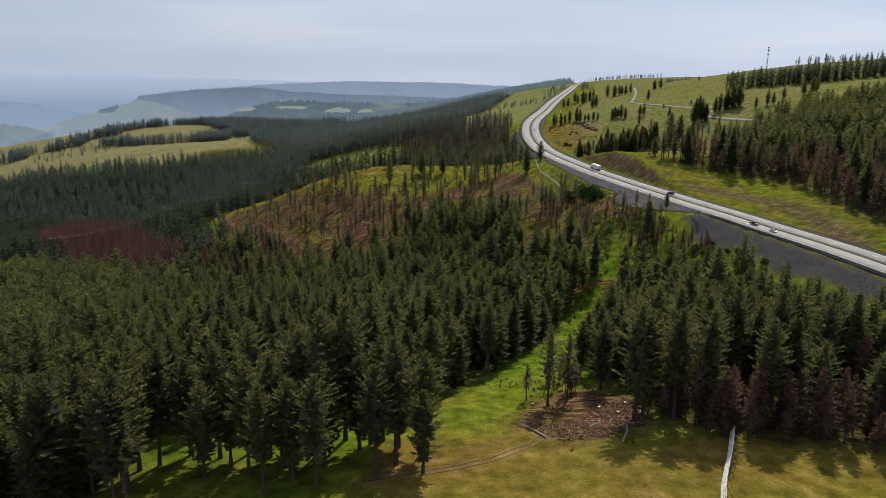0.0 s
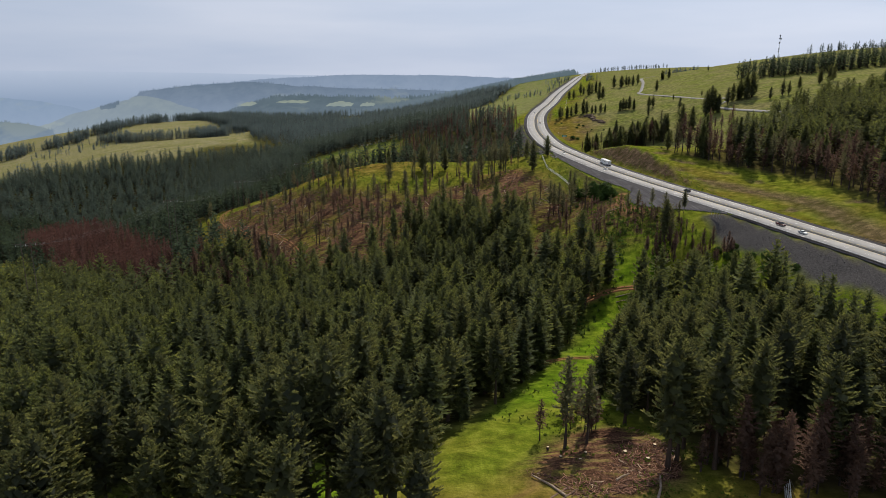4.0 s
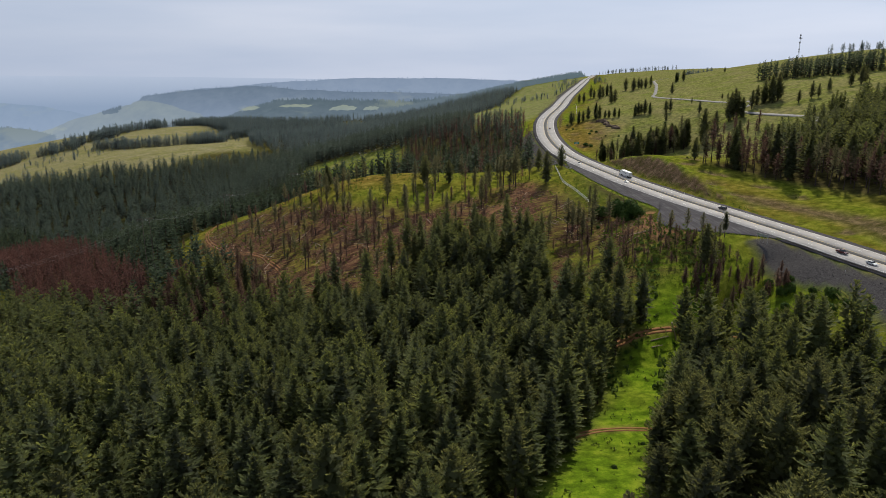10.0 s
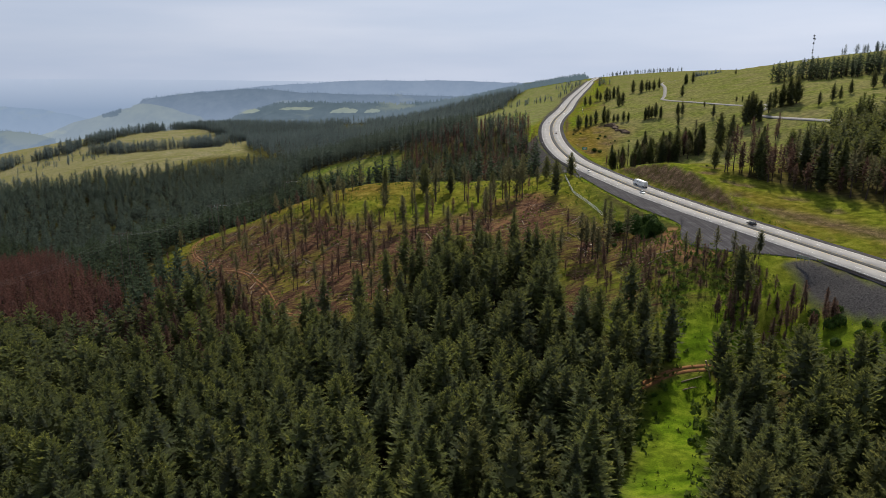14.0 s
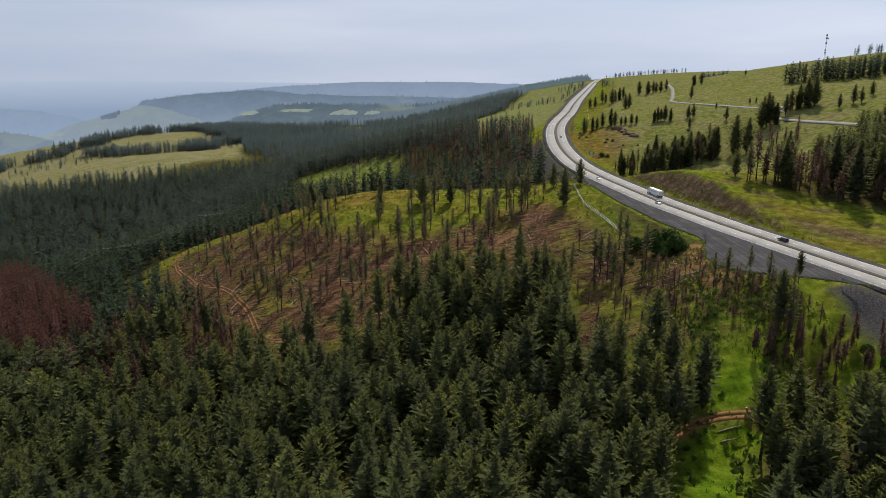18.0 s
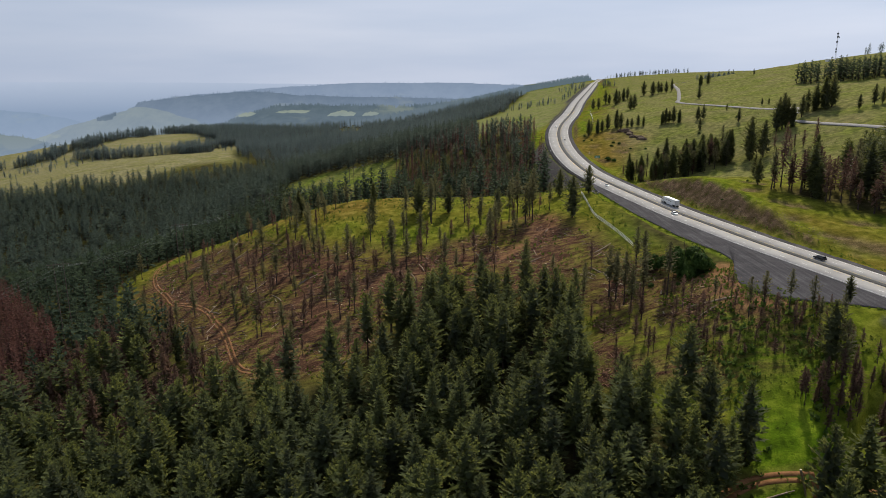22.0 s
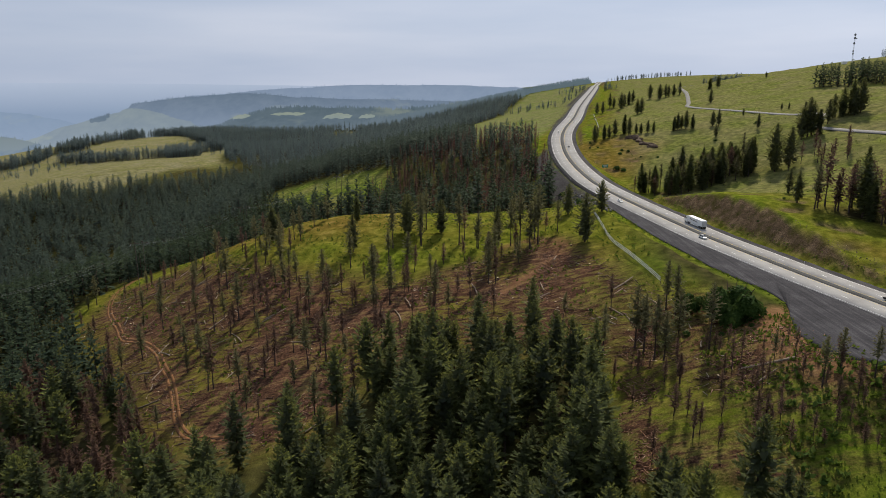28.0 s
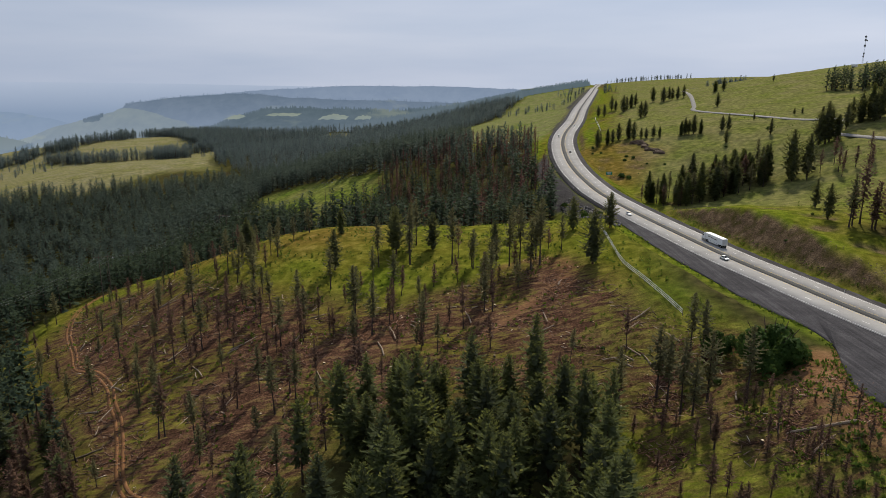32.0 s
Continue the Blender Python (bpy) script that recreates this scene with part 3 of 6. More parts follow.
    fill = np.clip((z - base - 1.0) / 2.0, 0, 1) * np.clip((32 + 3 * np.sin(y * 0.11) - d) / 4, 0, 1) * np.clip((d - 14) / 2, 0, 1) * ((y < 388) | (y > 600)) * (side < 0)
    verge = np.clip(1 - np.abs(d - 18) / 6, 0, 1)
    dry = 0.30 + 0.60 * np.clip((163 - y) / 22, 0, 1) + 0.35 * soft_edge([(-120, 690), (-20, 690), (-10, 610), (-60, 590), (-150, 640)], x, y, 18)
    dry = dry + 0.22 * thin - 0.1 * regrown - 0.42 * soft_edge(MEADOW[3:17], x, y, 5) + 0.38 * field + 0.3 * verge + 0.3 * hillock
    patch = soft_edge([(101, 407), (99, 430), (106, 452), (119, 448), (117, 430), (111, 418), (118, 402), (108, 398)], x, y, 3)
    dry = dry + 0.9 * patch
    cut = np.maximum(cut, 0.55 * patch)
    dry = dry - 0.75 * soft_edge([(-130, 105), (-130, 165), (-60, 172), (-8, 172), (-14, 120), (-70, 112)], x, y, 8)
    dry = np.where((side > 0) & (d > 30), dry + 0.18, dry)
    dry = dry + 0.65 * soft_edge([(128, 905), (185, 905), (200, 860), (150, 790), (132, 800)], x, y, 12) + 0.35 * soft_edge([(180, 500), (160, 520), (190, 400), (206, 330), (196, 330)], x, y, 10)
    clear_far = np.max([soft_edge(q, x, y, 15) for q in FAR_CLEARINGS], axis=0)
    wood = np.clip(wood - clear_far, 0, 1)
    track = np.zeros(x.shape)
    for t, half in zip(TRACKS, (1.7, 1.5, 1.8, 0.7, 1.51)):
        track = np.maximum(track, np.clip(1.35 - along(x, y, t)[0] / half / 1.4, 0, {1.7: 0.3, 1.5: 0.3, 1.8: 0.3, 0.7: 0.4, 1.51: 0.5}[half]))
    track = np.maximum(track, 0.6 * patch)
    dry = np.maximum(dry, clear_far * 0.7)
    hazed_straw = np.maximum(np.maximum(np.maximum(field, clear_far), np.maximum(clear * 0.4, verge_grass) * 0.75) * 0.9, np.clip((y - 560) / 300, 0, 0.5) * (side > 0) * np.clip((d - 40) / 30, 0, 1))
    for name, v in (("dry", dry), ("wood", wood), ("slash", slash), ("bare", cut), ("fill", fill), ("track", track), ("hazed_straw", hazed_straw)):
        a = me.attributes.new(name, "FLOAT", "POINT")
        a.data.foreach_set("value", np.clip(v, 0, 1).astype(np.float32))
    return tagged(new("ground", me), "rolling hill country of green and dry grass, forest litter and logging slash", "ground", kind="structure")


build_ground()

# ---------------------------------------------------------------- the highway and the other roads
def ribbon(name, line, left, right, lift, material, label, category, crown=0.0, kind="structure", drape=False):
    """A strip along a line, from the offset left to the offset right of it."""
    p = np.asarray(line, float)
    d = np.gradient(p[:, :2], axis=0)
    d /= np.linalg.norm(d, axis=1)[:, None]
    nrm = np.stack([d[:, 1], -d[:, 0]], 1)
    cols = []
    for o in np.linspace(left, right, 3):
        q = p[:, :2] + nrm * o
        h = ground_z(q[:, 0], q[:, 1]) + 0.25 if drape else p[:, 2]
        cols.append(np.column_stack([q, h + lift]))
    n = len(p)
    v = np.concatenate(cols)
    i = np.arange(n - 1)
    f = np.concatenate([np.stack([c * n + i, (c + 1) * n + i, (c + 1) * n + i + 1, c * n + i + 1], 1) for c in (0, 1)])
    low = v.copy()
    low[:, 2] -= 0.3
    m = len(v)
    e = np.concatenate([np.stack([i + m, i, i + 1, i + 1 + m], 1), np.stack([2 * n + i, 2 * n + i + m, 2 * n + i + 1 + m, 2 * n + i + 1], 1)])
    me = mesh_of(name, np.concatenate([v, low]), np.concatenate([f, e]), material)
    return tagged(new(name, me), label, category, kind=kind)


ribbon("road", HIGHWAY_LINE, -14.6, 14.2, 0.0, M_ASPHALT, "wide dark asphalt highway bed with gravelly shoulders", "road")
ribbon("road_westbound", HIGHWAY_LINE, -11.1, -1.5, 0.03, M_CONC, "pale worn concrete carriageway nearest the thinned hill", "road")
ribbon("road_eastbound", HIGHWAY_LINE, 1.5, 10.4, 0.03, M_CONC, "pale worn concrete carriageway below the cut bank", "road")
ribbon("road_median", HIGHWAY_LINE, -1.5, 1.5, 0.045, M_MEDIAN, "narrow dark asphalt median between the carriageways", "road")


def turnout():
    """A strip from the outer edge of the turnout to the edge of the carriageway."""
    outer = smooth_line(TURNOUT[:16], 5)
    road = smooth_line([(q[0], q[1]) for q in HIGHWAY], 8)
    d = np.gradient(road, axis=0)
    d /= np.linalg.norm(d, axis=1)[:, None]
    edge = road - np.stack([d[:, 1], -d[:, 0]], 1) * 11.0
    lo, hi = outer[-1, 1], outer[0, 1]
    t = np.linspace(0, 1, len(outer))
    inner_y = hi + (lo + 4 - hi) * t
    inner = np.column_stack([np.interp(inner_y, edge[:, 1], edge[:, 0]), inner_y])
    rows = [np.column_stack([outer + (inner - outer) * k, np.full(len(outer), 22.008 if k else 21.965)]) for k in (0, 0.08, 1)]
    low = np.column_stack([outer, np.full(len(outer), 21.3)])
    n, i = len(outer), np.arange(len(outer) - 1)
    f = np.concatenate([np.stack([r * n + i, r * n + i + 1, (r + 1) * n + i + 1, (r + 1) * n + i], 1) for r in (0, 1, 2)])
    me = mesh_of("road_turnout", np.concatenate([low] + rows), f, M_ASPHALT)
    tagged(new("road_turnout", me), "dark gravelly asphalt turnout beside the highway", "road", kind="structure")


turnout()


def dashes(name, offset, length, gap, width, y0, y1, material, label):
    """Painted marks along the highway."""
    p = HIGHWAY_LINE
    d = np.gradient(p[:, :2], axis=0)
    d /= np.linalg.norm(d, axis=1)[:, None]
    q = np.column_stack([p[:, 0] + d[:, 1] * offset, p[:, 1] - d[:, 0] * offset, p[:, 2]])
    s = np.concatenate([[0], np.cumsum(np.linalg.norm(np.diff(q[:, :2], axis=0), axis=1))])
    at = lambda w: np.array([np.interp(w, s, q[:, k]) for k in range(3)])
    v, f, w = [], [], 0.0
    while w < s[-1] - length:
        a, b = at(w), at(w + length)
        if y0 < a[1] < y1:
            t = (b - a) / np.linalg.norm(b - a)
            n = np.array([t[1], -t[0], 0]) * width / 2
            k = len(v)
            for c in (a - n, a + n, b + n, b - n):
                v.append(c + (0, 0, 0.036))
            f.append((k, k + 1, k + 2, k + 3))
        w += length + gap
    tagged(new(name, mesh_of(name, v, f, material)), label, "road marking", kind="structure")


dashes("trim_lane_marks", -6.4, 3.0, 9.1, 0.16, 60, 1300, M_LINE, "broken white lane marks on concrete")
dashes("trim_lane_marks", 5.9, 3.0, 9.1, 0.16, 60, 1300, M_LINE, "broken white lane marks on concrete")
dashes("trim_edge_line", -10.2, 9.5, 0.0, 0.14, 60, 1300, M_LINE, "solid white edge line on concrete")
dashes("trim_edge_line", 9.6, 9.5, 0.0, 0.14, 60, 1300, M_LINE, "solid white edge line on concrete")
dashes("trim_yellow_line", -2.3, 9.5, 0.0, 0.14, 60, 1300, M_YELLOW, "solid yellow line beside the median")
dashes("trim_yellow_line", 2.3, 9.5, 0.0, 0.14, 60, 1300, M_YELLOW, "solid yellow line beside the median")

HILL_ROAD = smooth_line([(420, 1420), (373, 1342), (338, 1208), (305, 1100), (291, 1060), (290, 1000), (298, 930), (313, 868), (330, 840), (322, 822), (306, 815), (313, 785),
                         (327, 735), (330, 700), (310, 675), (285, 655), (270, 640), (262, 610), (280, 560), (310, 500)])
HILL_ROAD = np.column_stack([HILL_ROAD, ground_z(HILL_ROAD[:, 0], HILL_ROAD[:, 1])])
ribbon("road_hill", HILL_ROAD, -2.4, 2.4, 0.25, M_GRAVEL, "pale two-lane old road winding over the grassy hill", "road", drape=True)

for t, half, label in ((TRACKS[0], 0.55, "narrow orange dirt track winding down the logged slope"), (TRACKS[1], 0.5, "bare brown track across the meadow strip"), (TRACKS[2], 0.7, "bare brown track across the hollow")):
    line = np.column_stack([t[:, :2], ground_z(t[:, 0], t[:, 1])])
    for rut in (-0.95, 0.95):
        ribbon("road_track", line, rut - half, rut + half, -0.16, M_SOIL, label, "track", drape=True)


RUTS = np.column_stack([RUTS, ground_z(RUTS[:, 0], RUTS[:, 1])])
for rut in (-0.9, 0.9):
    ribbon("road_ruts", RUTS, rut - 0.2, rut + 0.2, -0.16, M_SLASH, "dark wheel ruts pressed into the dry meadow", "track", drape=True)


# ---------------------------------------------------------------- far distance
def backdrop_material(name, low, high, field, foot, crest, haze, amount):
    """Distant land that glows, in two tones with paler clearings; haze is mixed into its colour from the crest down to
    the foot.
    """
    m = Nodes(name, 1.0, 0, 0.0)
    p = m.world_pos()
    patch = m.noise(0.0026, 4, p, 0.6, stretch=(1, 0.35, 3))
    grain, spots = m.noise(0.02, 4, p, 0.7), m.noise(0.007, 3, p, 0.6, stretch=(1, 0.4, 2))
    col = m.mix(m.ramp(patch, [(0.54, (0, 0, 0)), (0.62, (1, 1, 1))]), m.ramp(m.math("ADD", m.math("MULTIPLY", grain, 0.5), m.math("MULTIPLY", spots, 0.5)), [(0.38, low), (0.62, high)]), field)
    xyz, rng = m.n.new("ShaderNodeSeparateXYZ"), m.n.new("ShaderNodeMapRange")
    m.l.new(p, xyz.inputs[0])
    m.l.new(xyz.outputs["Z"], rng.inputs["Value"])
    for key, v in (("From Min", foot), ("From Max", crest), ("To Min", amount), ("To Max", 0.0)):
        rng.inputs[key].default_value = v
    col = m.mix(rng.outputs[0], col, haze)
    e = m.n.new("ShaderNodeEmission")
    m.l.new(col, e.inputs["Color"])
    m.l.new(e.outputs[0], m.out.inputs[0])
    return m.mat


def far_ridge(name, crest, depth, foot, material, label, bumps, seed, spires=0, tall=16):
    """A range on the horizon: a crest line with slopes that fall towards the viewer, and trees along the crest where it has them."""
    rng = np.random.default_rng(seed)
    line = smooth_line(crest, 24)
    n = len(line)
    v = []
    for k in range(7):
        t = k / 6
        w = np.convolve(rng.normal(0, bumps, n + 8), np.ones(9) / 9, "valid") * 2
        v.append(np.column_stack([line[:, 0] * (1 - t * depth / line[:, 1]), line[:, 1] - t * depth, line[:, 2] - (line[:, 2] - foot) * t ** 1.2 + w * (0.5 + t)]))
    i = np.arange(n - 1)
    f = np.concatenate([np.stack([k * n + i, (k + 1) * n + i, (k + 1) * n + i + 1, k * n + i + 1], 1) for k in range(6)])
    v = np.concatenate(v)
    if spires:
        at = rng.uniform(0, n - 1.001, spires)
        row = np.minimum(rng.exponential(0.5, spires), 1.5)
        k, u = at.astype(int), (at % 1)[:, None]
        r0, r1 = v[k] * (1 - u) + v[k + 1] * u, v[k + n] * (1 - u) + v[k + n + 1] * u
        q = r0 + (r1 - r0) * row[:, None]
        h = tall * rng.uniform(0.5, 1.15, spires)
        for a, b in ((1, 0), (0, 1)):
            w = np.column_stack([h * 0.17 * a, h * 0.17 * b, np.zeros(spires)])
            up = np.column_stack([np.zeros((spires, 2)), h])
            tree = np.stack([q - up * 0.2, q + w + up * 0.15, q + up, q - w + up * 0.15], 1).reshape(-1, 3)
            f = np.concatenate([f, np.arange(len(tree)).reshape(-1, 4) + len(v)])
            v = np.concatenate([v, tree])
    me = mesh_of(name, v, f, material, smooth=False)
    tagged(new(name, me), label, "hills", kind="structure")


# air haze painted into the glowing colours of the backdrop
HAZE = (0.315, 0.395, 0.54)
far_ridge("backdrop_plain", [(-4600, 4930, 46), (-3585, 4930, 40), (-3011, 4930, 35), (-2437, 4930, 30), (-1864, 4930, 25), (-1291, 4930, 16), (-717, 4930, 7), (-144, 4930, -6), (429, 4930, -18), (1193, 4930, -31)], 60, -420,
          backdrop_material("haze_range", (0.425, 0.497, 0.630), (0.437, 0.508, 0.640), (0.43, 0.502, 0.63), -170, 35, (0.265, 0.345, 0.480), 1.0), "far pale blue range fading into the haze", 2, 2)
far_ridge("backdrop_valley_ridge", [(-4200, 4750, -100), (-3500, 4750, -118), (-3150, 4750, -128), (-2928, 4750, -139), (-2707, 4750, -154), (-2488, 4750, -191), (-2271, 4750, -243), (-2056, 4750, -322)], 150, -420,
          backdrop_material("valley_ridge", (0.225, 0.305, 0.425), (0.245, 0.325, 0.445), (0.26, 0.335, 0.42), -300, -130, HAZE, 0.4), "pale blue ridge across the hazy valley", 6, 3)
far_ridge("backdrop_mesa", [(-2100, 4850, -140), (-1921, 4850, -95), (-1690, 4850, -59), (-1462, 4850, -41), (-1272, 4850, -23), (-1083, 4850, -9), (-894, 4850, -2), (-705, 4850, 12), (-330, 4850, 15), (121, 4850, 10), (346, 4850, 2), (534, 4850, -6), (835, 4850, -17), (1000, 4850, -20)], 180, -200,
          backdrop_material("hazed_mesa", (0.205, 0.270, 0.375), (0.235, 0.300, 0.405), (0.26, 0.325, 0.40), -130, 10, HAZE, 0.35), "long blue forested mesa in the haze", 4, 5, 500, 11)
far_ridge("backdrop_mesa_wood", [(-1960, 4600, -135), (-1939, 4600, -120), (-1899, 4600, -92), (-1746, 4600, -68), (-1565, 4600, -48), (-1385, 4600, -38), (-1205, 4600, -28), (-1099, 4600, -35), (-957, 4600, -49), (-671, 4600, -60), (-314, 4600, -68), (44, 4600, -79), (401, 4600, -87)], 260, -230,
          backdrop_material("mesa_wood", (0.128, 0.178, 0.245), (0.160, 0.212, 0.280), (0.215, 0.262, 0.285), -230, -40, HAZE, 0.45), "forest over the near face of the mesa, painted dark hazy blue", 5, 6, 700, 14)
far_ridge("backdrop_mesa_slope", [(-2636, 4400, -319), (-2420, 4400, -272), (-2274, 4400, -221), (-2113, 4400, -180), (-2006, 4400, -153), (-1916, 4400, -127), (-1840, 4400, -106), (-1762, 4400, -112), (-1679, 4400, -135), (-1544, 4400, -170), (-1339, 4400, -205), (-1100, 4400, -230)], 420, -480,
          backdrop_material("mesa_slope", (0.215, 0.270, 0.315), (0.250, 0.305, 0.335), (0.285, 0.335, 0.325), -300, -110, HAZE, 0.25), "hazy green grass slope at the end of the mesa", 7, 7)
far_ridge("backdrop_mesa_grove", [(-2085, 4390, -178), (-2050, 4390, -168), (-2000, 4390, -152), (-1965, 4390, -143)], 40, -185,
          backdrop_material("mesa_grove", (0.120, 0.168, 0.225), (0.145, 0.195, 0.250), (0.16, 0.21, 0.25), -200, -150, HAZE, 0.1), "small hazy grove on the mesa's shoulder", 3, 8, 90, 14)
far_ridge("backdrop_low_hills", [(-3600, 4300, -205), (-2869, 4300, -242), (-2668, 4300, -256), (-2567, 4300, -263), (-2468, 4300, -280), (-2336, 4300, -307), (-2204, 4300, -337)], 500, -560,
          backdrop_material("hazed_hills", (0.135, 0.190, 0.245), (0.170, 0.228, 0.280), (0.205, 0.255, 0.27), -360, -250, HAZE, 0.3), "low grey-blue wooded hills in the hazy valley", 6, 9, 300, 15)
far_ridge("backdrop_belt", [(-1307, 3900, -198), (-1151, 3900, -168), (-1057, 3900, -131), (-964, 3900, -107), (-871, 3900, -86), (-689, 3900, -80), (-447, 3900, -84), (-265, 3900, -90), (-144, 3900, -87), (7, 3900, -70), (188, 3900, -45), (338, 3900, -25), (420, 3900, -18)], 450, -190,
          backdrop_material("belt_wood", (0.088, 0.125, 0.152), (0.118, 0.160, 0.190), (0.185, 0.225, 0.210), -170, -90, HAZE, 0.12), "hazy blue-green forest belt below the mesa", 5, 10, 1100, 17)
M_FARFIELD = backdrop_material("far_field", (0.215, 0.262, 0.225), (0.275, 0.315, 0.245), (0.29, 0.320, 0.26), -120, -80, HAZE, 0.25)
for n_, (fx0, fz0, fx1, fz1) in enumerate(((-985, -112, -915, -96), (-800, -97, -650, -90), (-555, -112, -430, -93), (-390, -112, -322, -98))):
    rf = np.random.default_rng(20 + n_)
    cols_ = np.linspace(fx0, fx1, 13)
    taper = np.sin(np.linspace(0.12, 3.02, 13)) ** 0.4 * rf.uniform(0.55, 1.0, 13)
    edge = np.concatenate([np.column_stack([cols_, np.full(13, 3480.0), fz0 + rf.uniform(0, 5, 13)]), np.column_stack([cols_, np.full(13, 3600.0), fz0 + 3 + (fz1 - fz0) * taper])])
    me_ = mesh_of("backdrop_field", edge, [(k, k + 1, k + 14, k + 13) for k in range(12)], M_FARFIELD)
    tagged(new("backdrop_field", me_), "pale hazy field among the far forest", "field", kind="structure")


# ---------------------------------------------------------------- trees
def kites(p, d, side, a, b):
    """Needle sprays: thin four-cornered leaves at p, along d, as wide as b."""
    v = np.stack([p - d * a * 0.45, p + side * b * 0.5 + d * a * 0.08, p + d * a * 0.6, p - side * b * 0.5 + d * a * 0.08], 1)
    return v.reshape(-1, 3)


def unit(v):
    return v / np.maximum(np.linalg.norm(v, axis=-1, keepdims=True), 1e-9)


def conifer_crown(seed, high, radius, start, boughs, fingers, blunt, droop, lift=0.35, size=1.0, gaps=0.08, ragged=0.14, core=2, tuft=0.0, slim=0.33):
    """A conifer's crown, four corners to a leaf and a fourth number that nears one on young shoots, coloured as if
    sunlit too: boughs in a spiral, longest low down, drooping and turned up at the ends, with side shoots; broad sprays
    near the trunk, added in the darkest tone to close and darken the inside."""
    r = np.random.default_rng(seed)
    n = boughs
    u = ((np.arange(n) + r.uniform(0, 1, n)) / n) ** 0.85
    z = (start + (0.985 - start) * u) * high
    reach = np.minimum(radius, 0.25 + blunt * (high - z)) * np.clip(0.6 + u * 3, 0, 1) * r.uniform(1 - 1.8 * ragged, 1 + ragged, n)
    az = np.arange(n) * 2.39996 + r.normal(0, 0.3, n)
    out = np.stack([np.cos(az), np.sin(az), np.zeros(n)], 1)
    tang = np.stack([-np.sin(az), np.cos(az), np.zeros(n)], 1)
    up = np.array([0, 0, 1.0])
    slope = -droop * (1 - u) + 0.6 * u ** 2 + r.normal(0, 0.09, n)
    foot = np.column_stack([np.zeros((n, 2)), z])
    res = []

    def at(s):
        return foot + out * (reach * s)[:, None] + up * (reach * (slope * s + 0.5 * lift * s * s))[:, None]

    def along_bough(s):
        return unit(out + up * (slope + lift * s)[:, None])

    def add(p, d, side, ln, wide, age, keep):
        v = kites(p, d, side, ln[:, None], wide[:, None])
        res.append(np.column_stack([v, np.repeat(age, 4)])[np.repeat(keep, 4)])

    everyone = np.ones(n, bool)
    for s0 in ((0.42, 0.82) if fingers > 2 else (0.6,)):
        s = np.full(n, s0)
        add(at(s), along_bough(s), unit(tang + r.normal(0, 0.2, tang.shape)), reach * (0.5 if fingers > 2 else 0.85) + 0.15, (reach * 0.11 + 0.12) * size, s * 0.7, everyone)
    first = 0.22 + 0.25 * (tuft > 0)
    for k in range(fingers):
        s = first + (1.02 - first) * (k + r.uniform(0, 1, n)) / fingers
        sign = np.where((k + np.arange(n)) % 2 == 0, 1.0, -1.0)
        ang = np.clip(r.normal(1.0, 0.2, n) - 0.5 * s, 0.15, 1.3)
        e = along_bough(s) * np.cos(ang)[:, None] + tang * (sign * np.sin(ang))[:, None] + up * (0.10 + tuft * r.uniform(-0.4, 1.0, n))[:, None] + r.normal(0, 0.12, out.shape)
        e = unit(e)
        ln = (0.24 * reach * (1.2 - s) + 0.34) * size * r.uniform(0.75, 1.3, n)
        side = unit(np.cross(e, up + r.normal(0, 0.35 + tuft, out.shape)))
        add(at(s) + e * (ln * 0.4)[:, None], e, side, ln, ln * slim + 0.05 * size, s * r.uniform(0.55, 1.0, n), r.uniform(0, 1, n) > gaps)
    for k in range(core):
        s = r.uniform(0.12, 0.5, n)
        ln, wide = (0.40 * reach + 0.5) * r.uniform(0.8, 1.2, n), 0.42 * reach + 0.3
        add(at(s) - up * (ln * 0.25)[:, None], unit(out * 0.7 - up * 0.75 + r.normal(0, 0.2, out.shape)), unit(tang + r.normal(0, 0.3, tang.shape)), ln, wide, np.zeros(n), everyone)
    tip = kites(np.array([[0, 0, high * 0.97]] * 3), unit(np.array([[0.05, 0, 1.0]] * 3)), unit(np.array([[1, 0, 0], [0, 1, 0], [1, 1, 0.0]])), np.full((3, 1), 1.7), np.full((3, 1), 0.26 * size))
    res.append(np.column_stack([tip, np.full(12, 0.9)]))
    return np.concatenate(res)


def trunk_points(seed, high, r0, sides=7, rings=6, bend=0.012):
    """A tapered, slightly bent trunk with a flared foot."""
    r = np.random.default_rng(seed)
    t = np.linspace(0, 1, rings)
    sway = np.cumsum(r.normal(0, bend * high / rings, (rings, 2)), axis=0)
    sway -= sway[0]
    high = high * 0.94
    rad = r0 * ((1 - t) ** 0.8 * 0.93 + 0.05) * (1 + 0.5 * np.exp(-t * 22))
    a = np.arange(sides) * 2 * np.pi / sides
    v = np.concatenate([np.column_stack([sway[i, 0] + rad[i] * np.cos(a), sway[i, 1] + rad[i] * np.sin(a), np.full(sides, t[i] * high - (0.5 if i == 0 else 0))]) for i in range(rings)])
    f = [(i * sides + k, i * sides + (k + 1) % sides, (i + 1) * sides + (k + 1) % sides, (i + 1) * sides + k) for i in range(rings - 1) for k in range(sides)]
    return v, np.array(f)


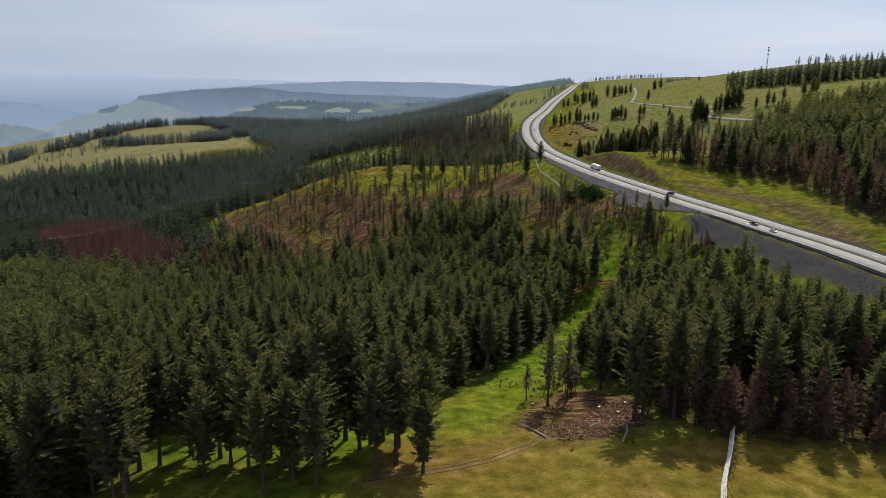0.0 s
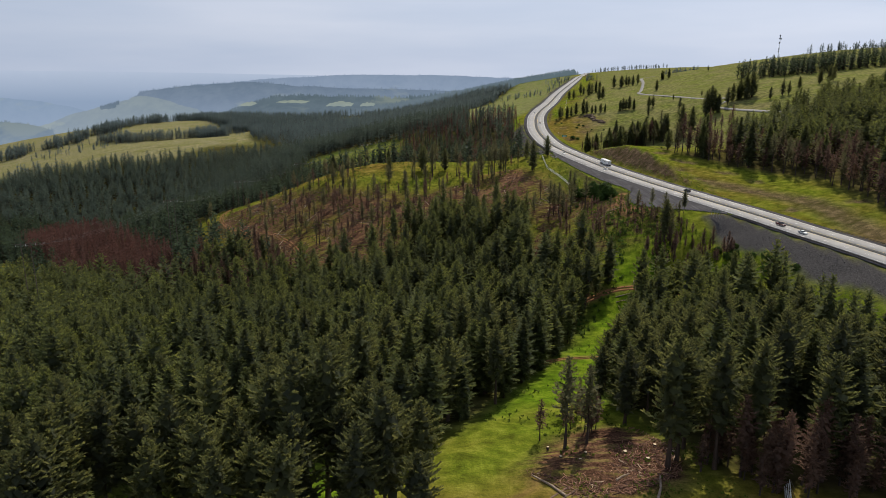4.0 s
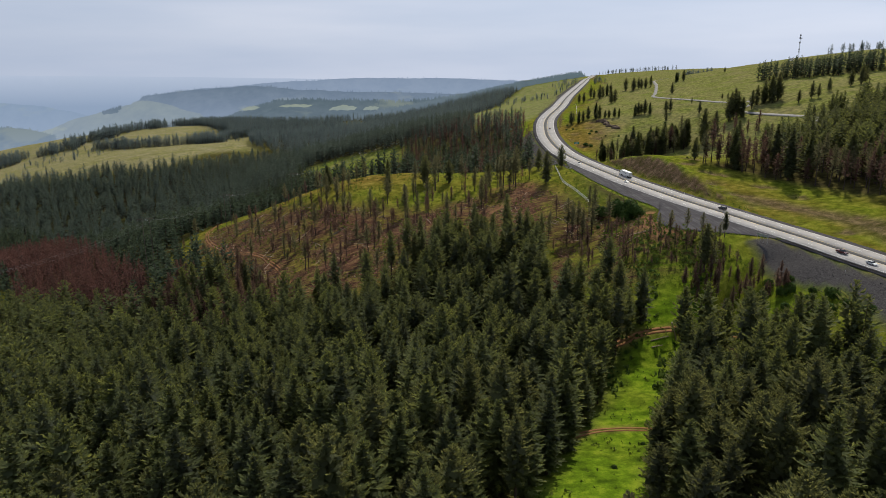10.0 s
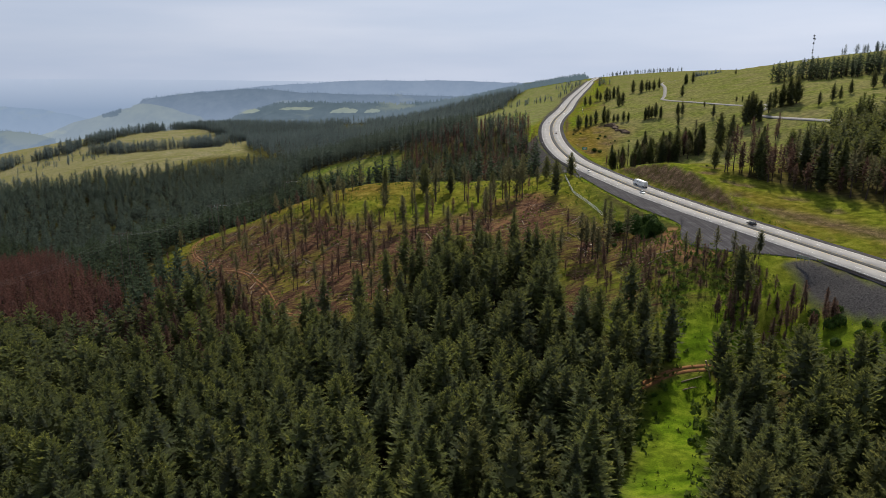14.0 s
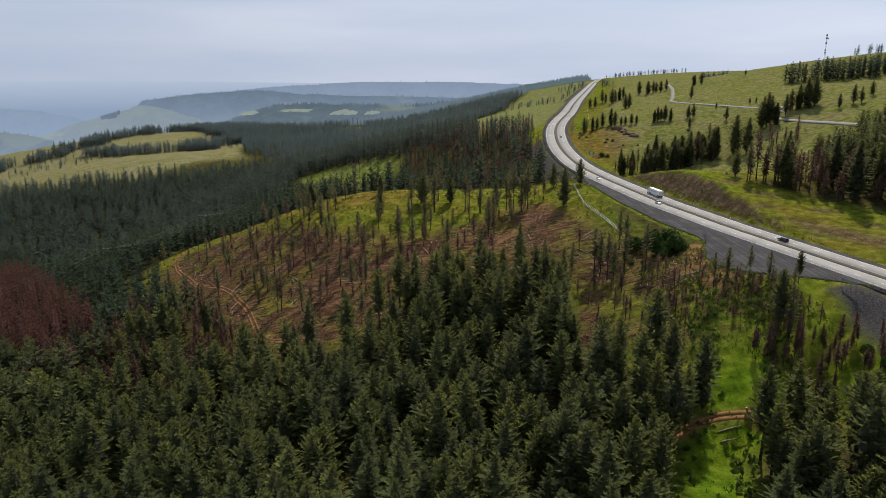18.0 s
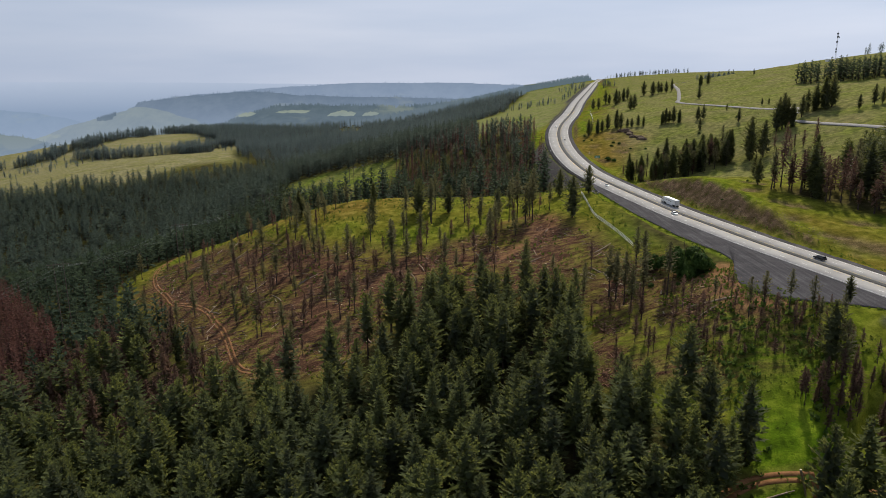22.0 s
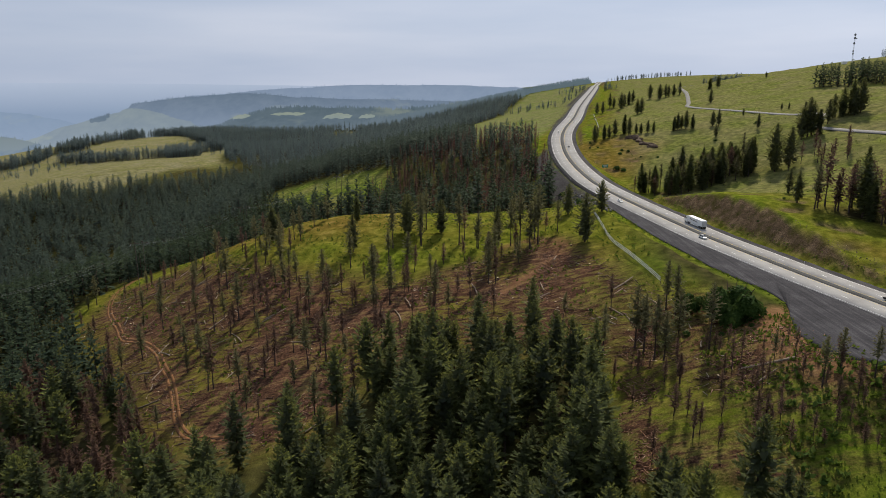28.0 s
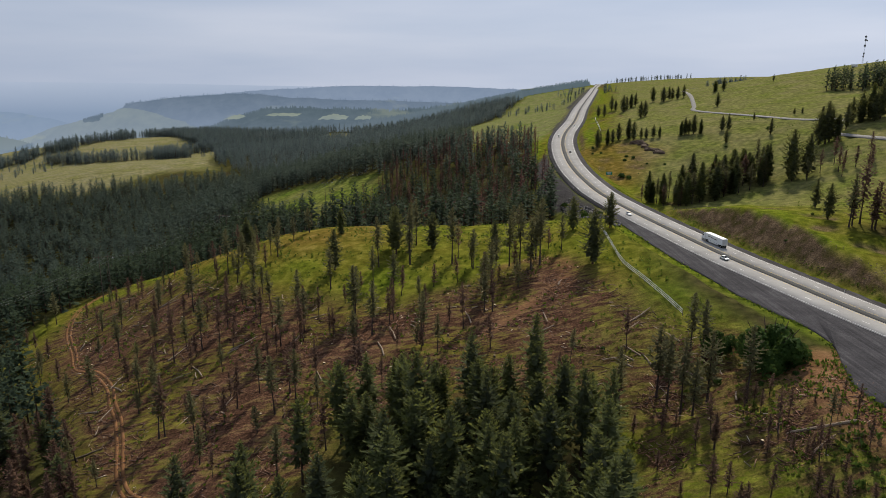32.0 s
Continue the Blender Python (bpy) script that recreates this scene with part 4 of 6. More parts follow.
def dead_limbs(seed, high, lo, hi, n, reach):
    """Bare branch stubs on a trunk, as thin bent blades in pairs."""
    r = np.random.default_rng(seed)
    z = r.uniform(lo, hi, n) * high
    a = r.uniform(0, 6.283, n)
    d = np.column_stack([np.cos(a), np.sin(a), r.uniform(-0.35, 0.25, n)])
    ln = reach * r.uniform(0.4, 1.1, n)[:, None]
    p = np.column_stack([np.zeros(n), np.zeros(n), z]) + d * ln * 0.45
    up = np.array([[0, 0, 1.0]] * n)
    return np.concatenate([kites(p, d, up, ln, np.full((n, 1), 0.10)), kites(p, d, unit(np.cross(d, up)), ln, np.full((n, 1), 0.10))])


def quads(v):
    return np.arange(len(v)).reshape(-1, 4)


def tree_kind(name, label, category, group, crown, trunk, leaf, bark, limbs=None):
    """One tree as a thing: an empty at its foot with trunk and crown, and bare limbs where it has them."""
    root = thing(name, label, category, group)
    tv, tf = trunk
    if limbs is not None:
        tv, tf = np.concatenate([tv, limbs]), np.concatenate([tf, quads(limbs) + len(tv)])
    part("trunk", mesh_of("trunk", tv, tf, bark), None, root)
    me = mesh_of("crown", crown[:, :3], quads(crown), leaf)
    me.attributes.new("young", "FLOAT", "FACE").data.foreach_set("value", crown[::4, 3].astype(np.float32))
    part("crown", me, None, root)
    return root


def stand(root, x, y, scale, turn, lean=0.0, used=[]):
    """Sets a tree, or a copy of it, on the ground."""
    m = Matrix.Translation((x, y, z_at(x, y) - 0.15)) @ pose(0, 0, 0, lean, lean * 0.6, turn) @ Matrix.Diagonal((scale, scale, scale, 1))
    if root.name not in used:
        used.append(root.name)
        root.matrix_basis = m
        return root
    base = root.matrix_basis.copy()
    root.matrix_basis = Matrix()
    ob = copy_thing(root, m)
    root.matrix_basis = base
    return ob


def scatter(seed, x0, x1, y0, y1, step, keep, jitter=0.42):
    """Places on a jittered grid for which keep is true."""
    r = np.random.default_rng(seed)
    X, Y = np.meshgrid(np.arange(float(x0), x1, step), np.arange(float(y0), y1, step))
    X[1::2] += step / 2
    x = X.ravel() + r.uniform(-jitter, jitter, X.size) * step
    y = Y.ravel() + r.uniform(-jitter, jitter, X.size) * step
    m = keep(x, y)
    return x[m], y[m]


def joined_trees(name, label, x, y, variants, scale, leaf, bark, seed, category="trees"):
    """Many trees in one mesh; each carries its own tone."""
    r = np.random.default_rng(seed)
    z = ground_z(x, y) - 0.2
    pick, turn = r.integers(0, len(variants), len(x)), r.uniform(0, 6.283, len(x))
    size = scale[0] + (scale[1] - scale[0]) * r.beta(2.2, 2.0, len(x))
    tone = r.uniform(0, 1, len(x))
    vs, fs, idx, tones, ages, start = [], [], [], [], [], 0
    for k, (crown, (tv, tf)) in enumerate(variants):
        w = np.where(pick == k)[0]
        if len(w) == 0:
            continue
        local = np.concatenate([crown[:, :3], tv])
        faces = np.concatenate([quads(crown), tf + len(crown)])
        c, s = np.cos(turn[w]), np.sin(turn[w])
        wide = r.uniform(0.85, 1.15, len(w))
        px = (local[None, :, 0] * c[:, None] - local[None, :, 1] * s[:, None]) * (size[w] * wide)[:, None] + x[w][:, None]
        py = (local[None, :, 0] * s[:, None] + local[None, :, 1] * c[:, None]) * (size[w] * wide)[:, None] + y[w][:, None]
        pz = local[None, :, 2] * size[w][:, None] + z[w][:, None]
        n = len(local)
        vs.append(np.stack([px, py, pz], 2).reshape(-1, 3))
        fs.append((faces[None] + (start + np.arange(len(w)) * n)[:, None, None]).reshape(-1, 4))
        idx.append(np.tile(np.concatenate([np.zeros(len(crown) // 4), np.ones(len(tf))]), len(w)))
        tones.append(np.repeat(tone[w], len(faces)))
        ages.append(np.tile(np.concatenate([crown[::4, 3], np.zeros(len(tf))]), len(w)))
        start += n * len(w)
    me = mesh_of(name, np.concatenate(vs), np.concatenate(fs), [leaf, bark], np.concatenate(idx))
    a = me.attributes.new("tone", "FLOAT", "FACE")
    a.data.foreach_set("value", np.concatenate(tones).astype(np.float32))
    a = me.attributes.new("young", "FLOAT", "FACE")
    a.data.foreach_set("value", np.concatenate(ages).astype(np.float32))
    return tagged(new(name, me), label, category, kind="stuff")


BEND_WOOD = [(-130, 830), (-60, 760), (20, 720), (100, 740), (104, 980), (40, 1010), (-40, 960), (-60, 890)]
BURNT_CORNER = [(-175, 525), (-110, 480), (-92, 442), (-60, 420), (-110, 385), (-200, 430)]


def west_wood(x, y):
    d, side, _, _ = along(x, y, HIGHWAY_LINE)
    pad = along(x, y, np.array(TURNOUT, float))[0]
    ok = (side < 0) & (d > 30) & ~inside(MEADOW, x, y) & ~inside(THINNED, x, y) & ~inside(LEFT_FIELD, x, y) & ~inside(MID_CLEARING, x, y) & ~inside(BEND_CLEARING, x, y) & (pad > 10)
    thin = inside([(-130, 500), (-30, 470), (0, 440), (-40, 385), (-110, 400)], x, y) & (np.sin(x * 1.7 + y * 2.3) > -0.1)
    burnt_corner = inside(BURNT_CORNER, x, y) & (np.sin(x * 2.1 + y * 1.3) > -0.35)
    return ok & ~thin & ~burnt_corner & ~inside(YOUNG_STAND, x, y) & ~inside(RED_WOOD, x, y) & ~inside(HILLOCK, x, y) & ~inside(VERGE_GRASS, x, y) & ~inside(LOWER_CLEARING, x, y) & ~inside(EMBANKMENT, x, y) & ~((y > 345) & (x > 84) & (y < 660))


# the kinds of trees, about 25 m high
FIR_SHAPES = [dict(seed=s, high=h, radius=r, start=st, boughs=130, fingers=11, blunt=bl, droop=0.40, size=1.35, core=3) for s, h, r, st, bl in
              ((1, 25, 4.9, 0.06, 0.47), (2, 28, 5.2, 0.08, 0.43), (3, 22, 4.7, 0.04, 0.52), (4, 26, 4.5, 0.10, 0.40))]
PINE_SHAPES = [dict(seed=s, high=h, radius=r, start=st, boughs=120, fingers=17, blunt=bl, droop=0.10, lift=0.5, gaps=0.16, ragged=0.22, tuft=0.55, core=2, slim=0.42, size=1.02) for s, h, r, st, bl in
               ((11, 26, 4.3, 0.22, 0.58), (12, 29, 4.6, 0.30, 0.52), (13, 23, 4.1, 0.18, 0.64), (14, 27, 4.1, 0.34, 0.55))]
FIRS = [tree_kind("fir_tree", "dark green fir with drooping boughs in the dense forest", "tree", "forest firs",
                  conifer_crown(**k), trunk_points(k["seed"], k["high"], 0.36), M_FIR, M_BARK) for k in FIR_SHAPES]
PINES = [tree_kind("pine_tree", "olive green ponderosa pine with an open crown", "tree", "forest pines",
                   conifer_crown(**k), trunk_points(k["seed"], k["high"], 0.40), M_PINE, M_BARK, dead_limbs(k["seed"], k["high"], 0.12, k["start"], 14, 1.6)) for k in PINE_SHAPES]
OPEN_SHAPES = [dict(PINE_SHAPES[0], seed=s, high=h, radius=r, start=st, blunt=0.50, core=2) for s, h, r, st in ((15, 26, 6.4, 0.10), (16, 27, 5.8, 0.14), (17, 24, 6.0, 0.08))]
OPEN = [tree_kind("hill_pine", "broad green ponderosa pine standing on open grass", "tree", "pines on the grassy hill",
                  conifer_crown(**k), trunk_points(k["seed"], k["high"], 0.42), M_PINE, M_BARK) for k in OPEN_SHAPES]
SLIM_SHAPES = [dict(seed=s, high=h, radius=r, start=st, boughs=74, fingers=8, blunt=0.40, droop=0.2, gaps=0.22, ragged=0.25, core=1, tuft=0.3, size=1.35, slim=0.40) for s, h, r, st in
               ((21, 22, 3.0, 0.34), (22, 25, 3.2, 0.42), (23, 18, 2.8, 0.24))]
SLIM = [tree_kind("slender_pine", "slender half-bare pine standing on the thinned slope", "tree", "pines on the thinned slope",
                  conifer_crown(**k), trunk_points(k["seed"], k["high"], 0.30), M_SPARSE, M_CHAR, dead_limbs(k["seed"], k["high"], 0.15, k["start"] + 0.25, 40, 1.5)) for k in SLIM_SHAPES]
BURNT_SHAPES = [dict(seed=s, high=h, radius=r, start=st, boughs=62, fingers=6, blunt=0.38, droop=0.25, gaps=0.35, ragged=0.25, core=1, tuft=0.2, size=1.3, slim=0.36) for s, h, r, st in
                ((31, 17, 2.5, 0.28), (32, 21, 2.7, 0.36), (33, 13, 2.2, 0.22))]
BURNT = [tree_kind("scorched_pine", "fire-scorched pine with rust-brown needles and black trunk", "tree", "scorched pines",
                   conifer_crown(**k), trunk_points(k["seed"], k["high"], 0.24), M_DEAD, M_CHAR, dead_limbs(k["seed"], k["high"], 0.1, 0.8, 34, 1.3)) for k in BURNT_SHAPES]

SAPLINGS = [tree_kind("dead_sapling", "small dead brown sapling still standing in a clearing", "tree", "dead saplings",
                      conifer_crown(**k), trunk_points(k["seed"] + 4, k["high"], 0.24), M_DEAD, M_CHAR, dead_limbs(k["seed"] + 4, k["high"], 0.1, 0.8, 34, 1.3)) for k in BURNT_SHAPES]
BROWNED = [tree_kind("browned_pine", "young pine with browned needles at the forest edge", "tree", "browned pines",
                     conifer_crown(**dict(k, seed=k["seed"] + 30, radius=k["radius"] * 1.1, gaps=0.22, boughs=96, fingers=9, size=0.95)), trunk_points(k["seed"] + 7, k["high"], 0.24), M_DEAD, M_CHAR, dead_limbs(k["seed"] + 7, k["high"], 0.1, 0.5, 24, 1.5)) for k in BURNT_SHAPES]

rt = np.random.default_rng(77)
# the forest nearest to the flight, each tree a thing of its own
nx_, ny_ = scatter(5, -330, 160, 112, 470, 8.1, west_wood)
near_stretch = (nx_ > -72) & (nx_ < 118) & (ny_ < 262)
for tx, ty in zip(nx_[near_stretch], ny_[near_stretch]):
    pineish = (ty < 165) or (tx > 40 and ty < 240)
    kinds = PINES if rt.uniform() < (0.75 if pineish else 0.22) else FIRS
    if tx > 64 and ty < 176 and rt.uniform() < 0.7:
        kinds = BROWNED
    stand(kinds[rt.integers(len(kinds))], tx, ty, rt.uniform(0.68, 1.14), rt.uniform(0, 360), rt.normal(0, 1.2))
for tx, ty, sc in ((-50, 147, 0.85), (-43, 151, 0.92), (-46, 142, 0.7), (-38, 146, 0.78), (-31, 151, 1.0), (-26, 146, 0.92), (-21, 151, 0.95), (-17, 145, 0.8), (-12, 150, 0.9), (-8, 146, 0.85), (-14, 140, 0.78),
                   (-34, 141, 0.7), (-58, 150, 0.85), (-64, 146, 0.8), (-5, 151, 0.75), (-24, 138, 0.85), (-30, 133, 0.8), (-18, 133, 0.85), (-8, 137, 0.8), (-40, 135, 0.75), (-50, 136, 0.7), (-12, 130, 0.75), (-2, 143, 0.7),
                   (-35, 128, 0.7), (-56, 141, 0.72), (-68, 138, 0.75), (-2, 132, 0.65), (-24, 127, 0.7)):
    if rt.uniform() < 0.25:
        continue
    stand(PINES[rt.integers(4)], tx, ty, sc * 1.3, rt.uniform(0, 360), rt.normal(0, 1.2))
for k in range(20):
    stand(PINES[rt.integers(4)], rt.uniform(-118, -62), rt.uniform(122, 152), rt.uniform(0.9, 1.2), rt.uniform(0, 360), rt.normal(0, 1.2))
MID, COARSE = [], []
for k in FIR_SHAPES + PINE_SHAPES[:2]:
    MID.append((conifer_crown(**dict(k, boughs=90, fingers=8, size=1.5, core=2)), trunk_points(k["seed"], k["high"], 0.34, 5, 3)))
    COARSE.append((conifer_crown(**dict(k, boughs=48, fingers=4, size=2.4, core=2)), trunk_points(k["seed"], k["high"], 0.34, 4, 2)))
rest_x, rest_y = nx_[~near_stretch], ny_[~near_stretch]
passed = (rest_x > -150) & (rest_x < 130)
joined_trees("forest_slope", "dense dark green conifer forest on the slope", rest_x[passed], rest_y[passed], MID, (0.58, 1.12), M_WOOD_FIR, M_BARK, 8, "forest")
joined_trees("forest_slope", "dense dark green conifer forest on the far side of the slope", rest_x[~passed], rest_y[~passed], COARSE, (0.62, 1.12), M_WOOD_FIR, M_BARK, 18, "forest")

FAR = []
for seed_, slim_ in ((41, 0.44), (42, 0.52), (43, 0.38), (44, 0.48)):
    FAR.append((conifer_crown(seed_, 24, 4.6, 0.04, 30, 3, slim_, 0.35, 0.3, 2.2, 0.0, 0.10, 2, 0.0, 0.62), trunk_points(seed_, 22, 0.35, 4, 2)))
vx, vy = scatter(6, -780, 110, 470, 1250, 10.6, lambda x, y: west_wood(x, y) & (x > -y * 0.72 + 40) & ~(inside(BEND_WOOD, x, y) & (np.sin(x * 1.9 + y * 0.8) > -0.2)))
# farther trees take needles with haze in their colour
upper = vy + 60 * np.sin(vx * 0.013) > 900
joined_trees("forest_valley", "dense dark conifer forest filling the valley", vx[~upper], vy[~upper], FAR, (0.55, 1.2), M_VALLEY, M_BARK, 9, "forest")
joined_trees("forest_valley", "dense conifer forest in the upper valley, coloured bluish for haze", vx[upper], vy[upper], FAR, (0.55, 1.2), M_VALLEY_HAZED, M_BARK, 19, "forest")
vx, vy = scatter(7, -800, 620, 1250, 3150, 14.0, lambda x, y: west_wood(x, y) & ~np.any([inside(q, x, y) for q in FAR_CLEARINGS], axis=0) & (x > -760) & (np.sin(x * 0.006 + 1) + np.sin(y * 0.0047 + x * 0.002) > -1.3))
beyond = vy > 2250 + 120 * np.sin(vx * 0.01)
joined_trees("forest_plateau", "far conifer forest on the plateau, coloured pale blue-green for haze", vx[~beyond], vy[~beyond], FAR, (0.6, 1.15), M_HAZED, M_BARK, 10, "forest")
# far trees glow in a painted haze blue
M_HAZE_WOOD = backdrop_material("haze_forest", (0.082, 0.118, 0.140), (0.118, 0.158, 0.178), (0.105, 0.145, 0.165), -60, 60, HAZE, 0.15)
joined_trees("backdrop_forest", "hazy blue conifer forest on the far rise", vx[beyond], vy[beyond], FAR, (0.6, 1.1), M_HAZE_WOOD, M_HAZE_WOOD, 11, "forest")
vx, vy = scatter(12, -1250, -480, 1600, 2700, 9.0, lambda x, y: (np.sin(x * 0.071 + y * 0.043) + np.sin(y * 0.057 - x * 0.031) + 0.6 * np.sin(x * 0.19) > -0.75) & np.any([along(x, y, smooth_line(line))[0] < width * (0.7 + 1.2 * np.sin(x * 0.02 + y * 0.013) ** 2) for line, width in FIELD_BELTS], axis=0))
joined_trees("forest_field_wood", "belt of conifers across the hill fields, coloured paler for haze", vx, vy, FAR, (0.55, 1.3), M_HAZED, M_BARK, 13, "forest")

# the slope right of the highway
wx, wy = scatter(14, 178, 520, 190, 660, 8.4, lambda x, y: inside(RIGHT_WOOD, x, y) & (along(x, y, HILL_ROAD)[0] > 7))
by_edge = along(wx, wy, np.array(RIGHT_WOOD[:6], float))[0] < 46
joined_trees("forest_right_slope", "tall conifer wood on the slope above the highway", wx[~by_edge], wy[~by_edge], COARSE, (0.75, 1.15), M_WOOD_FIR, M_BARK, 15, "forest")
for tx, ty in zip(wx[by_edge], wy[by_edge]):
    pick = rt.uniform()
    kinds = BURNT if pick < 0.66 else (SLIM if pick < 0.88 else FIRS)
    stand(kinds[rt.integers(len(kinds))], tx, ty, rt.uniform(0.85, 1.3), rt.uniform(0, 360), rt.normal(0, 1.2))

# the thinned hill: single pines and scorched poles, thicker towards the crest
def jitter_place(x, y, a=2.0):
    return x + rt.uniform(-a, a), y + rt.uniform(-a, a)


CREST = [(-38, 573, 1, 0.80), (-11, 588, 1, 0.95), (-4, 575, 0, 0.9), (-13, 596, 1, 0.85), (-2, 600, 0, 0.8), (15, 569, 0, 0.9), (30, 534, 0, 0.75), (43, 551, 0, 0.95), (47, 545, 0, 1.0),
         (51, 548, 0, 0.98), (62, 561, 0, 0.6), (70, 535, 1, 0.95), (87, 580, 1, 0.7), (-42, 623, 2, 0.5), (24, 560, 0, 0.7), (34, 572, 1, 0.7), (6, 590, 1, 0.8), (55, 585, 1, 0.75),
         (-88, 612, 2, 0.7), (-92, 591, 0, 0.8), (-70, 600, 0, 0.7), (72, 590, 1, 0.7), (45, 600, 0, 0.75)]
for tx, ty, k, sc in CREST:
    stand((SLIM, OPEN, FIRS)[k][rt.integers(3)], tx, ty, sc * (1.15 if k != 1 else 0.9), rt.uniform(0, 360))
    if k == 0:
        stand((SLIM, BURNT)[rt.integers(2)][rt.integers(3)], tx + rt.uniform(-7, 7), ty + rt.uniform(2, 9), sc * 0.95, rt.uniform(0, 360))
SLOPE = [(-47, 533), (-65, 538), (-41, 513), (-23, 523), (-9, 538), (4, 524), (-99, 561), (-96, 507), (-76, 535), (-82, 521), (-56, 477), (-53, 507), (-39, 479), (-109, 515), (-77, 469),
         (-61, 461), (-84, 578), (-74, 570), (-83, 517), (-102, 542), (-62, 532), (-49, 511), (-42, 520), (-30, 516), (-15, 510), (-9, 516), (4, 494), (29, 511), (27, 525), (-18, 572), (17, 548),
         (-36, 473), (-22, 446), (-15, 471), (-92, 518), (-75, 521), (-75, 554)]
for tx, ty in SLOPE:
    kinds = BURNT if rt.uniform() < 0.45 else SLIM
    stand(kinds[rt.integers(3)], tx, ty, rt.uniform(0.65, 1.08), rt.uniform(0, 360), rt.normal(0, 2))
ex, ey = scatter(31, -205, 80, 440, 640, 15.0, lambda x, y: inside(THINNED, x, y) & (along(x, y, TRACKS[0])[0] > 5) & (along(x, y, TRACKS[4])[0] > 5) & ((y < 560) | (x < -60)) & ~((x > 40) & (y > 480)))
for tx, ty in zip(ex, ey):
    pick = rt.uniform()
    low = tx + ty < 430
    kinds = BURNT if pick < (0.40 if low else 0.62) else SLIM
    stand(kinds[rt.integers(3)], tx, ty, rt.uniform(0.42, 0.85), rt.uniform(0, 360), rt.normal(0, 2.2))
ex, ey = scatter(36, -200, -60, 385, 525, 8.5, lambda x, y: inside(BURNT_CORNER, x, y) & (along(x, y, TRACKS[0])[0] > 4))
for tx, ty in zip(ex, ey):
    stand(BROWNED[rt.integers(3)], tx, ty, rt.uniform(0.65, 1.05), rt.uniform(0, 360), rt.normal(0, 2))
# pines beside the turnout and on the cleared ground below it
for tx, ty, k, sc in ((81, 439, 0, 1.08), (69, 444, 0, 0.95), (71, 441, 0, 0.9), (73, 436, 0, 0.85), (75, 433, 0, 0.9), (88, 432, 0, 0.82), (86, 458, 0, 0.8), (84, 462, 0, 0.8),
                      (111, 403, 0, 0.62), (117, 398, 0, 0.55), (124, 397, 0, 0.6), (133, 393, 1, 0.42), (104, 398, 0, 0.55), (116, 370, 1, 0.95), (118, 366, 0, 0.85),
                      (122, 388, 0, 0.4), (128, 386, 0, 0.45), (98, 412, 0, 0.4)):
    stand((SLIM, PINES)[k][rt.integers(3)], tx, ty, sc, rt.uniform(0, 360))
ex, ey = scatter(32, 84, 136, 366, 424, 6.2, lambda x, y: (along(x, y, HIGHWAY_LINE)[0] > 32) & ~inside(TURNOUT, x, y) & (np.sin(x * 0.5) + np.sin(y * 0.6) > -0.2) & (x + y > 478))
for tx, ty in zip(ex, ey):
    stand(SAPLINGS[rt.integers(3)], tx, ty, rt.uniform(0.22, 0.45), rt.uniform(0, 360), rt.normal(0, 3))
for k in range(70):
    tx, ty = rt.uniform(58, 128), rt.uniform(376, 432)
    if inside(LOWER_CLEARING, np.array([tx]), np.array([ty]))[0] and not inside(TURNOUT, np.array([tx]), np.array([ty]))[0] and not (tx > 95 and ty > 396):
        stand(SAPLINGS[rt.integers(3)], tx, ty, rt.uniform(0.3, 0.6), rt.uniform(0, 360), rt.normal(0, 3))
for k in range(46):
    stand(BROWNED[rt.integers(3)], rt.uniform(104, 146), rt.uniform(346, 364), rt.uniform(0.36, 0.62), rt.uniform(0, 360), rt.normal(0, 2))
# the near meadow's edge
for tx, ty, k, sc in ((31, 172, 0, 1.05), (36.5, 174, 0, 0.92), (49, 187, 1, 0.95), (51, 160, 1, 1.22), (54, 163, 1, 1.0), (68, 158, 1, 1.05), (26, 178, 3, 0.62), (60, 161, 3, 0.8), (63, 164, 3, 0.9),
                      (58, 170, 1, 0.95), (47, 206, 1, 0.8), (57, 157, 3, 0.7)):
    stand((SLIM, PINES, FIRS, BURNT)[k][rt.integers(3)], tx, ty, sc, rt.uniform(0, 360))
for k in range(14):
    stand(SAPLINGS[rt.integers(3)], rt.uniform(33, 45), rt.uniform(178, 198), rt.uniform(0.35, 0.6), rt.uniform(0, 360), rt.normal(0, 2))
for k in range(44):
    tx = rt.uniform(62, 122)
    stand(BROWNED[rt.integers(3)], tx, 150 - (tx - 72) * 0.25 + rt.uniform(-6, 9), rt.uniform(0.6, 0.95), rt.uniform(0, 360), rt.normal(0, 2))
# a scorched belt in the hollow, and groves on the grassy hill
for k in range(96):
    u = rt.uniform() ** 0.85
    tx, ty = 148 + 92 * u, 728 + 26 * u + rt.uniform(-12, 20)
    pick = rt.uniform()
    kinds = BURNT if pick < 0.45 else (SLIM if pick < 0.70 else FIRS)
    stand(kinds[rt.integers(3)], tx, ty, rt.uniform(0.6, 0.95) + (0.15 if u > 0.3 else -0.1), rt.uniform(0, 360))
# single trees and rows on the grassy hill: place and height
HILL_ROWS = [(223, 895, 16), (227, 897, 17), (234, 895, 17), (238, 889, 16), (231, 899, 14), (255, 885, 15), (258, 879, 15), (278, 842, 13), (243, 844, 12), (151, 904, 16), (160, 904, 16), (174, 921, 17), (183, 920, 22), (185, 910, 17),
             (192, 911, 11), (196, 909, 11), (202, 907, 12), (207, 905, 12), (166, 910, 13), (155, 912, 12), (245, 1188, 24), (263, 1219, 22), (238, 1081, 21), (245, 1089, 19), (297, 1237, 23)]
